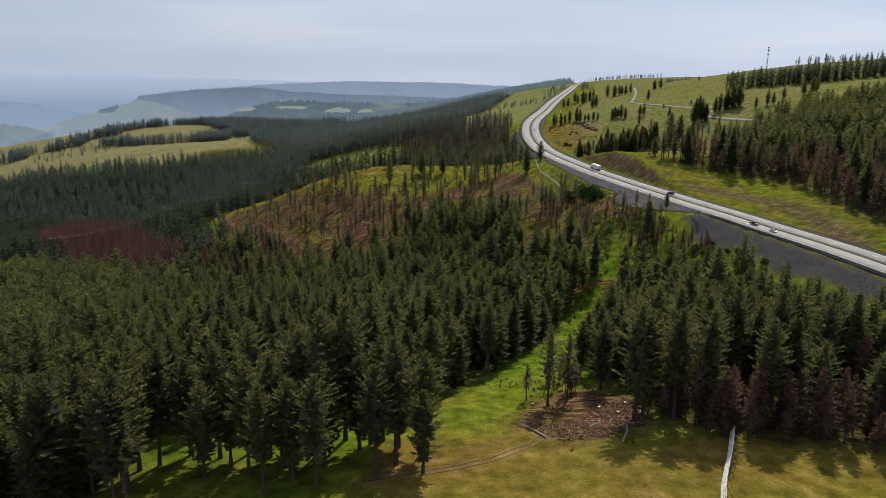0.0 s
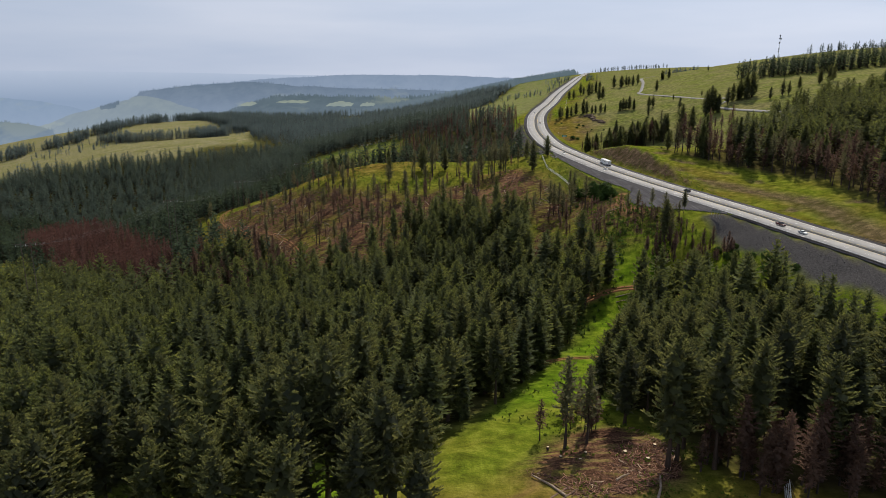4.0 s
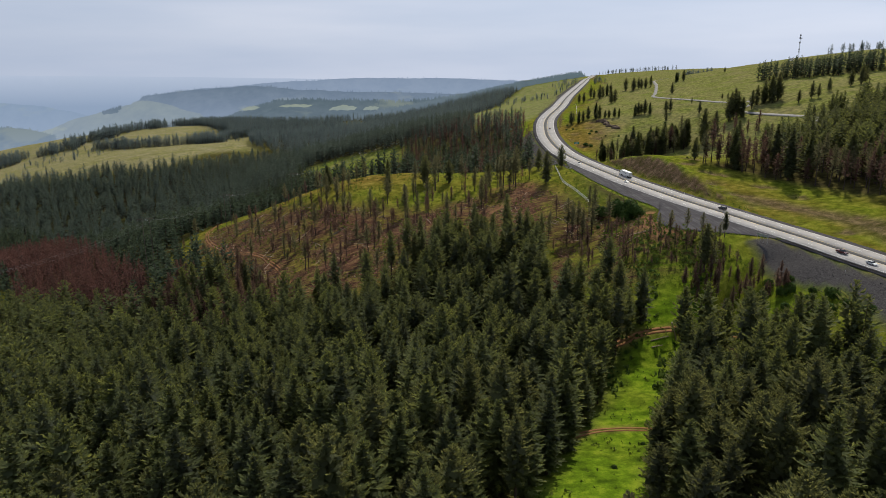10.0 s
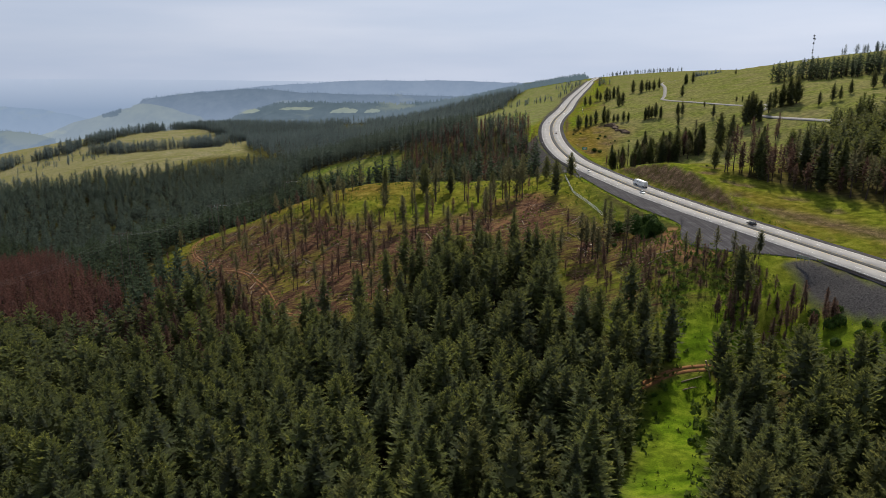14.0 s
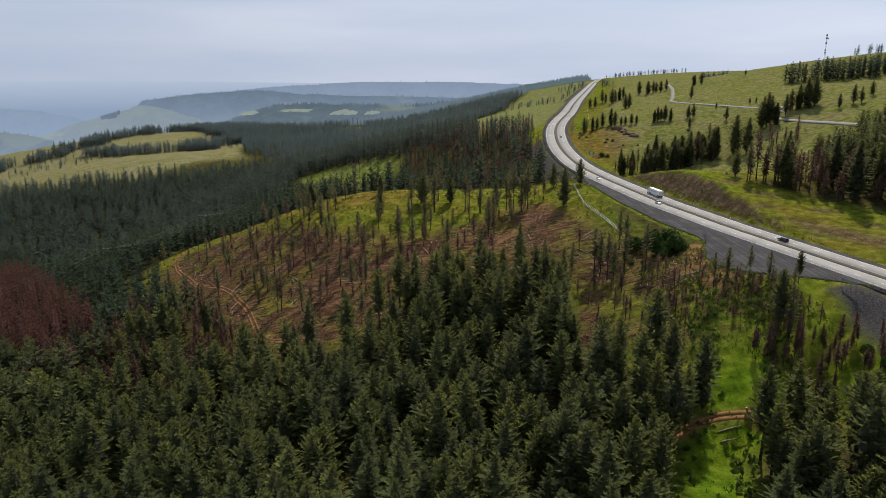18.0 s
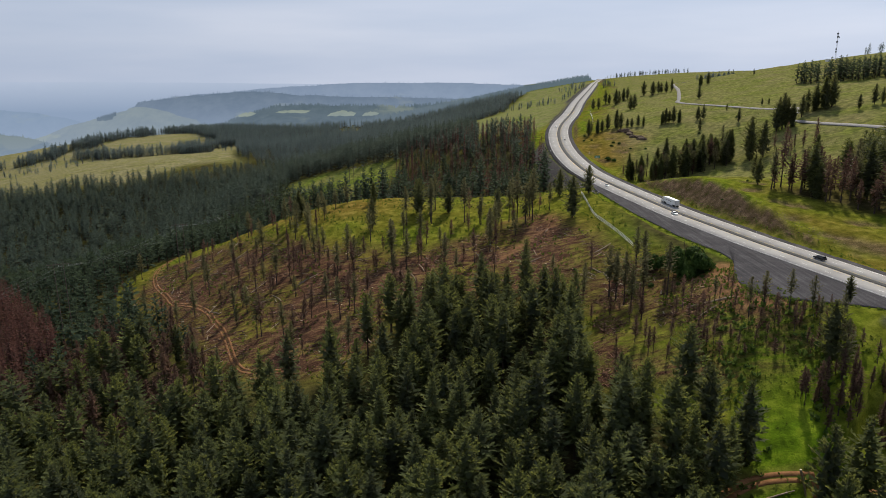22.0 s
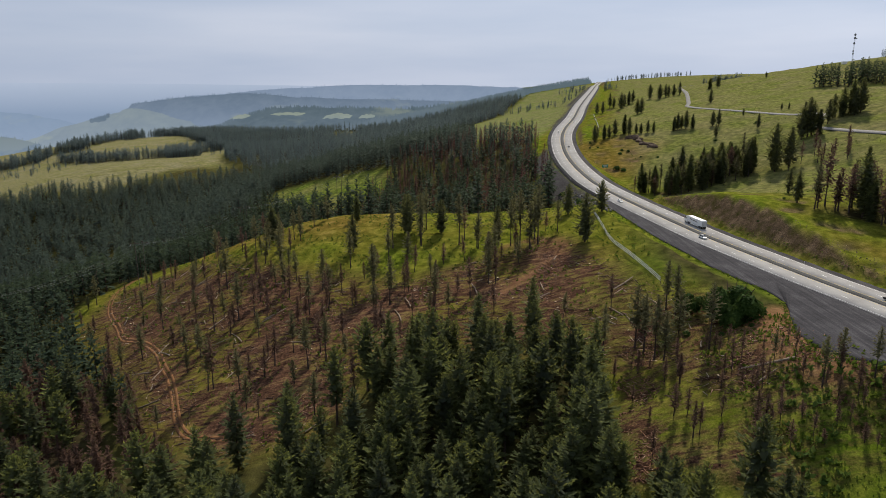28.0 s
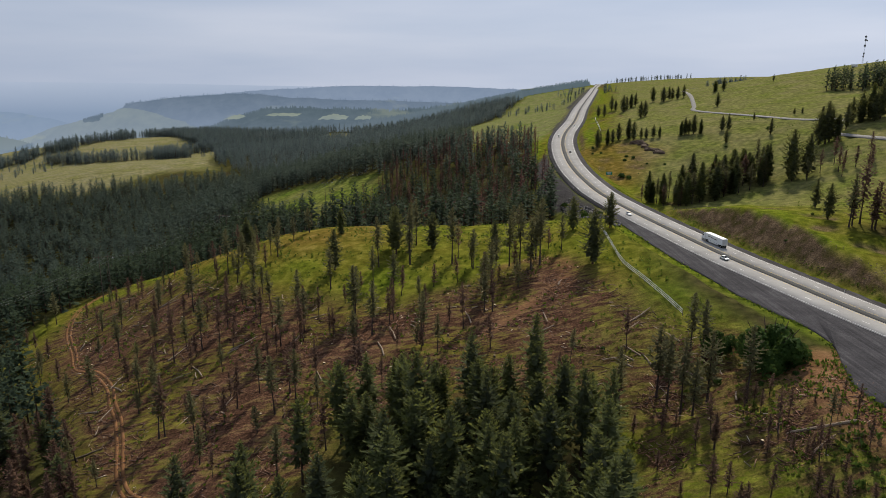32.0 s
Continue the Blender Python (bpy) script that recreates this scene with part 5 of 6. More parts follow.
HILL_ROWS += [(303, 1212, 20), (312, 1216, 18), (322, 1212, 18), (331, 1215, 17), (214, 1193, 16), (219, 1180, 16), (240, 1232, 20), (243, 1221, 16), (314, 1053, 16), (368, 1206, 18), (378, 1202, 17), (440, 1198, 9), (290, 903, 7),
              (322, 896, 7), (327, 892, 7), (372, 1212, 15), (308, 1226, 19), (318, 1222, 17), (270, 1224, 18), (252, 1200, 18), (248, 742, 33), (256, 736, 29), (245, 734, 20)]
HILL_CLUSTER = [(288, 786, 27), (293, 787, 30), (297, 789, 29), (292, 793, 26), (300, 784, 24), (342, 817, 29), (346, 811, 28), (337, 821, 25), (333, 814, 22), (350, 818, 27), (340, 808, 24), (328, 818, 22),
                (366, 782, 17), (371, 779, 14), (352, 779, 13), (392, 800, 14), (420, 812, 18), (428, 808, 20), (436, 815, 18), (192, 603, 14), (178, 566, 17), (340, 826, 20), (318, 806, 19)]
for tx, ty, tall in HILL_ROWS + HILL_CLUSTER:
    if along(tx, ty, HILL_ROAD)[0] < 5:
        tx += 8
    kinds = FIRS if rt.uniform() < 0.2 else OPEN
    stand(kinds[rt.integers(3)], tx, ty, tall / 26.0, rt.uniform(0, 360))
for tx, ty, tall in ((271, 726, 19), (282, 726, 20), (276, 741, 18), (284, 713, 17), (181, 553, 25), (186, 556, 27), (189, 550, 29), (197, 555, 28), (193, 548, 25), (202, 549, 27), (278, 732, 16), (290, 722, 18), (264, 735, 15), (268, 716, 14),
                     (252, 728, 14), (296, 735, 19)):
    kinds = BURNT if rt.uniform() < 0.7 else SLIM
    stand(kinds[rt.integers(3)], tx, ty, tall / 19.0, rt.uniform(0, 360))
UPPER_WOOD = [(402, 1008), (425, 1046), (480, 1010), (560, 985), (660, 960), (660, 870), (560, 895), (470, 935)]
ux, uy = scatter(41, 400, 680, 860, 1050, 9.5, lambda x, y: inside(UPPER_WOOD, x, y) & (along(x, y, HILL_ROAD)[0] > 8) & (np.sin(x * 0.03) + np.sin(y * 0.035 + 1) > -0.9))
joined_trees("forest_upper_slope", "dark conifer wood high on the grassy hill", ux, uy, FAR, (0.75, 1.1), M_VALLEY, M_BARK, 42, "forest")
sx_ = np.concatenate([rt.uniform(640, 1000, 90), rt.uniform(470, 540, 26), rt.uniform(330, 480, 60), rt.uniform(60, 330, 60), rt.uniform(645, 770, 50), rt.uniform(560, 800, 70)])
sy_ = np.concatenate([rt.uniform(1230, 1300, 90), rt.uniform(1490, 1530, 26), rt.uniform(2150, 2350, 60), rt.uniform(1880, 2000, 60), rt.uniform(1940, 2010, 50), rt.uniform(2480, 2700, 70)])
keep_ = along(sx_, sy_, HIGHWAY_LINE)[0] > 26
joined_trees("forest_skyline", "row of small conifers along the skyline, coloured paler for haze", sx_[keep_], sy_[keep_], FAR, (0.45, 0.75), M_HAZED, M_BARK, 43, "trees")
rx, ry = scatter(44, -430, -180, 440, 730, 6.2, lambda x, y: inside(RED_WOOD, x, y))
DEADMID = [(conifer_crown(s, 25, 2.6, 0.12, 44, 3, 0.26, 0.2, 0.3, 1.6, 0.2, 0.2, 1), trunk_points(s, 22, 0.3, 5, 3)) for s in (51, 52, 53)]
joined_trees("forest_red_stand", "stand of beetle-killed conifers with rust-red needles", rx, ry, DEADMID, (0.8, 1.15), M_RED, M_CHAR, 45, "forest")
rx, ry = scatter(46, -130, 104, 720, 1010, 11.5, lambda x, y: inside(BEND_WOOD, x, y) & (along(x, y, HIGHWAY_LINE)[0] > 22) & ~inside(MID_CLEARING, x, y))
joined_trees("forest_brown_stand", "brown half-dead conifers beside the highway bend", rx, ry, DEADMID, (0.55, 0.95), M_RED, M_CHAR, 47, "forest")
rx, ry = scatter(48, -170, -20, 832, 880, 9.5, lambda x, y: ~inside(MID_CLEARING, x, y))
joined_trees("forest_dead_belt", "belt of bare brown trees below a clearing", rx, ry, DEADMID, (0.35, 0.62), M_RED, M_CHAR, 49, "forest")
fx_, fy_ = scatter(50, -1120, -340, 1270, 2350, 34, lambda x, y: inside(LEFT_FIELD, x, y) & (np.sin(x * 0.013) + np.sin(y * 0.011 + 2) > 1.1))
joined_trees("forest_field_trees", "scattered small conifers on the hill fields", fx_, fy_, FAR, (0.4, 0.75), M_HAZED, M_BARK, 52, "trees")


# ---------------------------------------------------------------- shrubs, debris, logs and stones
def leaf_ball(seed, n, rx, rz, size, hollow=0.55):
    """Leaf sprays over an uneven, lobed dome."""
    r = np.random.default_rng(seed)
    lobes = unit(r.normal(0, 1, (15, 3)) + np.array([0, 0, 0.5]))
    d = unit(r.normal(0, 1, (n, 3)))
    d[:, 2] = np.abs(d[:, 2]) * 1.0 - 0.12
    bulge = 0.55 + 0.55 * np.max(np.clip(d @ lobes.T, 0, 1) ** 9, axis=1)
    rad = bulge * (hollow + (1 - hollow) * r.uniform(0, 1, n) ** 0.4)
    p = d * rad[:, None] * np.array([rx, rx, rz])
    p[:, 2] += rz * 0.18
    side = unit(np.cross(d, r.normal(0, 1, (n, 3))))
    along_ = unit(np.cross(side, d + r.normal(0, 0.5, (n, 3))))
    return kites(p, along_, side, size * r.uniform(0.7, 1.4, (n, 1)), size * r.uniform(0.5, 0.9, (n, 1)))


def stem(seed, reach, high, r0):
    """One bent stem of a bush, from its foot to near the top."""
    bm = bmesh.new()
    a = np.random.default_rng(seed).uniform(0, 6.283)
    mid = (math.cos(a) * reach * 0.3, math.sin(a) * reach * 0.3, high * 0.5)
    rod(bm, (math.cos(a) * 0.2, math.sin(a) * 0.2, -0.3), mid, r0, r0 * 0.7, 5)
    rod(bm, mid, (math.cos(a) * reach * 0.7, math.sin(a) * reach * 0.7, high), r0 * 0.7, r0 * 0.25, 5)
    return bm


def bush_kind(name, label, group, seed, n, rx, rz, size, leaf):
    root = thing(name, label, "bush", group)
    for k in range(6):
        part("stem", stem(seed * 10 + k, rx * 0.8, rz * 0.8, 0.05 + rx * 0.02), M_BARK, root)
    if rx > 5:
        r = np.random.default_rng(seed + 1)
        domes = []
        for k in range(7):
            a, far = k * 0.9 + r.uniform(0, 0.5), rx * r.uniform(0.25, 0.62)
            q = leaf_ball(seed + k, n // 5, rx * r.uniform(0.38, 0.6), rz * r.uniform(0.5, 0.72), size)
            domes.append(q + np.array([math.cos(a) * far, math.sin(a) * far, rz * r.uniform(0.0, 0.38)]))
        v = np.concatenate(domes)
    else:
        v = leaf_ball(seed, n, rx, rz, size)
    part("crown", mesh_of("crown", v, quads(v), leaf), None, root)
    return root


thicket = bush_kind("broadleaf_tree", "round dark green broadleaf tree beside the turnout", "", 61, 4200, 7.6, 10.5, 0.75, M_LEAF)
stand(thicket, 100, 447, 1.5, 30)
stand(bush_kind("broadleaf_tree", "lower dark green broadleaf thicket beside the turnout", "", 62, 1400, 5.2, 7.0, 0.8, M_LEAF), 90, 459, 1.15, 80)
shrub = bush_kind("green_shrub", "low rounded green shrub on the dry slope", "shrubs", 63, 300, 2.2, 2.3, 0.6, M_LEAF)
for sx1, sy1, sc in ((151, 812, 1.7), (155, 806, 1.4), (149, 878, 0.8), (162, 848, 1.1), (170, 852, 1.0), (176, 832, 0.7), (188, 824, 0.8), (142, 881, 0.7), (166, 858, 0.9), (146, 900, 0.8),
                     (94, 438, 0.7), (103, 438, 0.6), (86, 446, 0.9), (60, 470, 0.5), (112, 412, 0.5), (240, 836, 0.8), (284, 858, 1.5), (200, 620, 0.6), (176, 575, 0.5), (152, 548, 0.5),
                     (88, 590, 0.7), (96, 640, 1.0), (90, 655, 1.3), (86, 690, 1.5), (62, 240, 0.4), (58, 252, 0.5), (70, 276, 0.5), (46, 236, 0.5), (76, 300, 0.6), (58, 226, 0.4)):
    stand(shrub, sx1, sy1, sc, rt.uniform(0, 360))
yellow_bush = bush_kind("yellow_green_bush", "pale yellow-green broadleaf bush on the road embankment", "embankment bushes", 64, 500, 4.0, 5.5, 0.8, M_SHRUB)
for sx1, sy1, sc in ((150, 330, 1.0), (142, 345, 0.9), (138, 355, 0.8), (146, 322, 0.8), (88, 640, 0.9), (154, 312, 0.8), (143, 334, 0.7), (139, 346, 0.8), (147, 338, 0.6), (136, 336, 0.7), (151, 322, 0.6), (145, 352, 0.6)):
    stand(yellow_bush, sx1, sy1, sc, rt.uniform(0, 360))


def tufts(name, label, x, y, lo, hi, leaf, seed, blades=7):
    """Many small plants in one mesh."""
    r = np.random.default_rng(seed)
    n = len(x)
    z = ground_z(x, y)
    size = r.uniform(lo, hi, n)
    c = np.repeat(np.column_stack([x, y, z]), blades, 0)
    s = np.repeat(size, blades)[:, None]
    d = unit(r.normal(0, 0.6, (n * blades, 3)) + np.array([0, 0, 0.9]))
    side = unit(np.cross(d, r.normal(0, 1, (n * blades, 3))))
    v = kites(c + d * s * 0.35 + r.normal(0, 0.25, c.shape) * s, d, side, s, s * 0.6)
    me = mesh_of(name, v, quads(v), leaf)
    a = me.attributes.new("tone", "FLOAT", "FACE")
    a.data.foreach_set("value", np.repeat(r.uniform(0, 1, n), blades).astype(np.float32))
    tagged(new(name, me), label, "plants", kind="stuff")


M_WEED = leaves("meadow_weeds", (0.032, 0.058, 0.008), (0.075, 0.118, 0.014), (0.16, 0.20, 0.035), "tone", 0.4)
gx1, gy1 = scatter(71, -15, 125, 125, 405, 3.0, lambda x, y: inside(MEADOW, x, y) & (np.sin(x * 0.31 + y * 0.17) + np.sin(y * 0.23) > 0.2) & (y > 180))
tufts("meadow_weeds", "scattered low green weeds in the meadow strip", gx1, gy1, 0.35, 0.95, M_WEED, 72)
gx1, gy1 = scatter(73, -200, 122, 400, 660, 3.6, lambda x, y: inside(THINNED, x, y) & (np.sin(x * 0.13 + y * 0.09) + np.sin(y * 0.17 - x * 0.05) > -0.2))
tufts("slope_weeds", "low green regrowth on the thinned slope", gx1, gy1, 0.4, 1.2, M_WEED, 74, 6)
gx1, gy1 = scatter(75, 140, 330, 470, 1000, 7.5, lambda x, y: (along(x, y, HIGHWAY_LINE)[0] > 50) & (np.sin(x * 0.09) + np.sin(y * 0.07) > 0.3) & ~inside(RIGHT_WOOD, x, y))
tufts("hill_weeds", "scattered low bushes on the grassy hill", gx1, gy1, 0.4, 1.0, M_WEED, 76, 6)
gx1, gy1 = scatter(77, 60, 130, 180, 420, 4.0, lambda x, y: (along(x, y, np.array(MEADOW + MEADOW[:1], float))[0] < 5))
tufts("edge_shrubs", "young firs and shrubs along the forest edge", gx1, gy1, 0.8, 2.2, M_SHRUB, 78, 9)


def by_line(line, count, spread_, seed):
    """Places scattered along a line of the plan."""
    r = np.random.default_rng(seed)
    p = smooth_line(line, 12)
    k = r.integers(0, len(p) - 1, count)
    u = r.uniform(0, 1, (count, 1))
    q = p[k, :2] * (1 - u) + p[k + 1, :2] * u + r.normal(0, spread_, (count, 2))
    return q[:, 0], q[:, 1]


ex1, ey1 = by_line(TURNOUT[:16], 900, 1.0, 171)
off_pad = ~inside(TURNOUT, ex1, ey1)
tufts("verge_grass", "ragged grass along the edge of the turnout", ex1[off_pad], ey1[off_pad], 0.3, 0.8, M_WEED, 172, 7)
ex1, ey1 = by_line([(q[0] + 16.5, q[1] + 2) for q in HIGHWAY[5:16]], 700, 1.2, 173)
tufts("verge_grass", "ragged grass below the cut bank", ex1, ey1, 0.3, 0.7, M_WEED, 174, 6)
gx1, gy1 = scatter(175, 84, 136, 366, 442, 1.7, lambda x, y: ~inside(TURNOUT, x, y) & (np.sin(x * 0.35 + y * 0.2) + np.sin(y * 0.31 - x * 0.12) > -0.3) & (along(x, y, HIGHWAY_LINE)[0] > 20))
tufts("clearing_weeds", "bright green regrowth in the clearing below the turnout", gx1, gy1, 0.4, 1.1, M_WEED, 176, 8)
gx1, gy1 = scatter(177, 30, 66, 140, 200, 1.6, lambda x, y: (np.sin(x * 0.45) + np.sin(y * 0.38 + 1) > 0.2))
tufts("meadow_edge_weeds", "green weeds between the stumps at the meadow's edge", gx1, gy1, 0.3, 0.7, M_WEED, 178, 7)


def sticks(name, label, x, y, lo, hi, thick, seed, mat):
    """Branches and chunks lying about: thin square bars, turned every way."""
    r = np.random.default_rng(seed)
    n = len(x)
    ln, th = r.uniform(lo, hi, n) ** 1.0, r.uniform(0.5, 1.4, n) * thick
    a, tilt = r.uniform(0, 6.283, n), r.normal(0, 0.18, n)
    d = np.column_stack([np.cos(a) * np.cos(tilt), np.sin(a) * np.cos(tilt), np.sin(tilt)])
    s = np.column_stack([-np.sin(a), np.cos(a), np.zeros(n)])
    u = np.cross(d, s)
    c = np.column_stack([x, y, ground_z(x, y) + th * 0.5 + 0.05])
    v = np.stack([c + i * d * (ln / 2)[:, None] + (j * s + k * u) * (th / 2)[:, None] for i in (-1, 1) for j, k in ((-1, -1), (1, -1), (1, 1), (-1, 1))], 1).reshape(-1, 3)
    f = np.array([(0, 1, 2, 3), (7, 6, 5, 4), (0, 4, 5, 1), (1, 5, 6, 2), (2, 6, 7, 3), (3, 7, 4, 0)])
    me = mesh_of(name, v, (f[None] + (np.arange(n) * 8)[:, None, None]).reshape(-1, 4), mat)
    tagged(new(name, me), label, "debris", kind="stuff")


def debris_material(name, dark, mid, light):
    m = Nodes(name, 0.9)
    g = m.n.new("ShaderNodeNewGeometry")
    m.color(m.ramp(g.outputs["Random Per Island"], [(0.0, dark), (0.7, mid), (0.93, mid), (1.0, light)]))
    return m.mat


M_STICK = debris_material("slash_wood", (0.035, 0.020, 0.015), (0.15, 0.085, 0.058), (0.50, 0.42, 0.32))
M_REDCHIP = debris_material("fresh_slash", (0.06, 0.028, 0.018), (0.20, 0.10, 0.062), (0.48, 0.36, 0.25))
in_slash = lambda x, y: inside(SLASH, x, y)
dx_, dy_ = scatter(81, -200, 118, 398, 645, 2.1, lambda x, y: in_slash(x, y) & (np.sin(x * 0.21 + 0.6 * y * 0.21) + np.sin(y * 0.11 - x * 0.07) > -0.3))
sticks("logging_slash", "brown branches and bark left over the logged slope", dx_, dy_, 0.8, 3.4, 0.16, 82, M_STICK)
dx_, dy_ = scatter(83, 20, 62, 480, 560, 0.9, lambda x, y: along(x, y, TRACKS[4])[0] < 3.5 + 2.5 * np.sin(x * 0.4))
sticks("track_slash", "red-brown bark chips along the skid trail", dx_, dy_, 0.4, 1.8, 0.12, 84, M_REDCHIP)
dx_, dy_ = scatter(85, 16, 60, 142, 190, 0.75, lambda x, y: inside([(20, 160), (29, 146), (40, 148), (53, 156), (56, 170), (50, 186), (44, 172), (38, 160), (27, 156)], x, y))
sticks("brush_pile", "pile of red-brown branches at the meadow's edge", dx_, dy_, 0.5, 2.4, 0.12, 86, M_REDCHIP)
dx_, dy_ = scatter(87, 84, 118, 398, 432, 0.95, lambda x, y: (np.abs(np.sin(x * 0.09 + y * 0.16)) < 0.42) | (along(x, y, smooth_line([(100, 432), (94, 420), (90, 404), (86, 396)]))[0] < 3))
dx2_, dy2_ = scatter(187, 44, 86, 380, 458, 0.95, lambda x, y: along(x, y, smooth_line(SKID_STRIP))[0] < 4.5 + 2.5 * np.sin(y * 0.3 + x * 0.2))
dx_, dy_ = np.concatenate([dx_, dx2_]), np.concatenate([dy_, dy2_])
sticks("clearing_slash", "dark branches and bark in the clearing below the turnout", dx_, dy_, 0.5, 2.4, 0.14, 88, M_REDCHIP)


def log_mesh(seed, length, r0):
    """A felled stem with pale cut ends, slightly bent, with a broken limb."""
    r = np.random.default_rng(seed)
    bm = bmesh.new()
    a = (-length / 2, 0, 0)
    b = (0, r.normal(0, 0.15), 0.03)
    c = (length / 2, 0, 0)
    rod(bm, a, b, r0, r0 * 0.85, 8)
    rod(bm, b, c, r0 * 0.85, r0 * 0.6, 8)
    rod(bm, (length * 0.2, 0, 0), (length * 0.27, 0.5, 0.5), 0.06, 0.02, 5)
    return bm


def log_kind(seed, length, r0, label):
    root = thing("log", label, "log", "felled logs")
    part("stem", log_mesh(seed, length, r0), M_LOG, root)
    for s in (-1, 1):
        bm = bmesh.new()
        rod(bm, (s * length / 2 - 0.02, 0, 0), (s * (length / 2 + 0.03), 0, 0), r0 * (0.9 if s < 0 else 0.58), None, 8)
        part("cut_end", bm, M_CUT, root, "pale sawn end")
    return root


def lay(root, x, y, turn, used=[]):
    e = 0.6
    slope = math.degrees(math.atan2(z_at(x + e * math.cos(radians(turn)), y + e * math.sin(radians(turn))) - z_at(x - e * math.cos(radians(turn)), y - e * math.sin(radians(turn))), 2 * e))
    m = Matrix.Translation((x, y, z_at(x, y) + 0.22)) @ pose(0, 0, 0, 0, -slope, turn)
    if root.name not in used:
        used.append(root.name)
        root.matrix_basis = m
        return
    base = root.matrix_basis.copy()
    root.matrix_basis = Matrix()
    copy_thing(root, m)
    root.matrix_basis = base


LOGS = [log_kind(91, 7.5, 0.26, "grey weathered log lying on the logged slope"), log_kind(92, 11.0, 0.30, "long weathered log lying among the slash"),
        log_kind(93, 4.5, 0.24, "short pale log lying among the slash")]
for k in range(72):
    while True:
        lx, ly = rt.uniform(-190, 112), rt.uniform(405, 640)
        if inside(SLASH, np.array([lx]), np.array([ly]))[0]:
            break
    lay(LOGS[rt.integers(3)], lx, ly, rt.uniform(0, 180))
for lx, ly, la in ((66, 463, 120), (68, 466, 116), (64, 461, 124), (71, 460, 100), (87, 333, 8), (90, 331, 12), (85, 329, 4), (93, 334, 15), (40, 155, 40), (24, 152, 120), (46, 150, 70), (60, 352, 30)):
    lay(LOGS[rt.integers(3)], lx, ly, la)
great = log_kind(94, 14.0, 0.42, "long dark fallen trunk in the clearing below the turnout")
lay(great, 97, 413, 168)


def stump_kind():
    root = thing("stump", "low cut tree stump with a pale top", "stump", "cut stumps")
    bm = bmesh.new()
    rod(bm, (0, 0, -0.2), (0, 0, 0.12), 0.46, 0.34, 9)
    rod(bm, (0, 0, 0.12), (0, 0, 0.45), 0.34, 0.31, 9)
    part("base", bm, M_BARK, root)
    bm = bmesh.new()
    rod(bm, (0, 0, 0.44), (0, 0, 0.47), 0.30, None, 9)
    part("cut_top", bm, M_CUT, root, "pale sawn top")
    return root


STUMP = stump_kind()
for sx1, sy1 in ((29, 166), (33, 164), (41, 178), (47, 176), (44, 168), (52, 172), (39, 186), (35, 168), (50, 180), (27, 172), (55, 168), (42, 190), (48, 164), (30, 160)):
    stand(STUMP, sx1, sy1, rt.uniform(0.8, 1.3), rt.uniform(0, 360))
for k in range(70):
    while True:
        lx, ly = rt.uniform(-180, 112), rt.uniform(408, 630)
        if inside(SLASH, np.array([lx]), np.array([ly]))[0]:
            break
    stand(STUMP, lx, ly, rt.uniform(0.7, 1.3), rt.uniform(0, 360))


def boulder(seed, r):
    rr = np.random.default_rng(seed)
    bm = bmesh.new()
    bmesh.ops.create_icosphere(bm, subdivisions=2, radius=r)
    for v in bm.verts:
        n = noise.noise(v.co * (1.1 / r) + Vector((seed, 0, 0)))
        v.co *= 0.82 + 0.5 * n
        v.co.z *= 0.7
    return bm


outcrop = thing("rock_outcrop", "dark brown basalt outcrop on the grassy hillside", "rock")
for k in range(26):
    u = rt.uniform()
    bx, by = 184 + 8 * u + rt.uniform(-2.5, 2.5), 900 - 48 * u + rt.uniform(-4, 4)
    ob = part("rock", boulder(100 + k, rt.uniform(2.2, 4.8)), M_STONE, outcrop)
    ob.location = (bx, by, z_at(bx, by) + 0.2)
bx_, by_ = scatter(111, 84, 112, 610, 700, 1.7, lambda x, y: (along(x, y, HIGHWAY_LINE)[0] > 18.5) & (along(x, y, HIGHWAY_LINE)[0] < 31))
sticks("riprap", "grey broken rock on the road embankment", bx_, by_, 0.4, 1.3, 0.7, 112, debris_material("riprap_stone", (0.05, 0.048, 0.047), (0.14, 0.13, 0.125), (0.26, 0.25, 0.24)))
bx_, by_ = scatter(113, 120, 180, 200, 372, 2.6, lambda x, y: (along(x, y, HIGHWAY_LINE)[0] > 18) & (along(x, y, HIGHWAY_LINE)[0] < 34))
sticks("embankment_stones", "dark broken stones on the road embankment", bx_, by_, 0.15, 0.45, 0.22, 114, debris_material("embankment_stone", (0.03, 0.028, 0.028), (0.075, 0.07, 0.068), (0.14, 0.13, 0.125)))
bx_, by_ = scatter(115, 128, 185, 470, 660, 2.2, lambda x, y: (along(x, y, HIGHWAY_LINE)[0] > 17) & (along(x, y, HIGHWAY_LINE)[0] < 28) & (x > along(x, y, HIGHWAY_LINE)[2] * 0 + 128))
sticks("bank_stones", "brown broken stones on the cut bank", bx_, by_, 0.2, 0.6, 0.22, 116, debris_material("bank_stone", (0.045, 0.032, 0.024), (0.12, 0.088, 0.06), (0.22, 0.17, 0.12)))


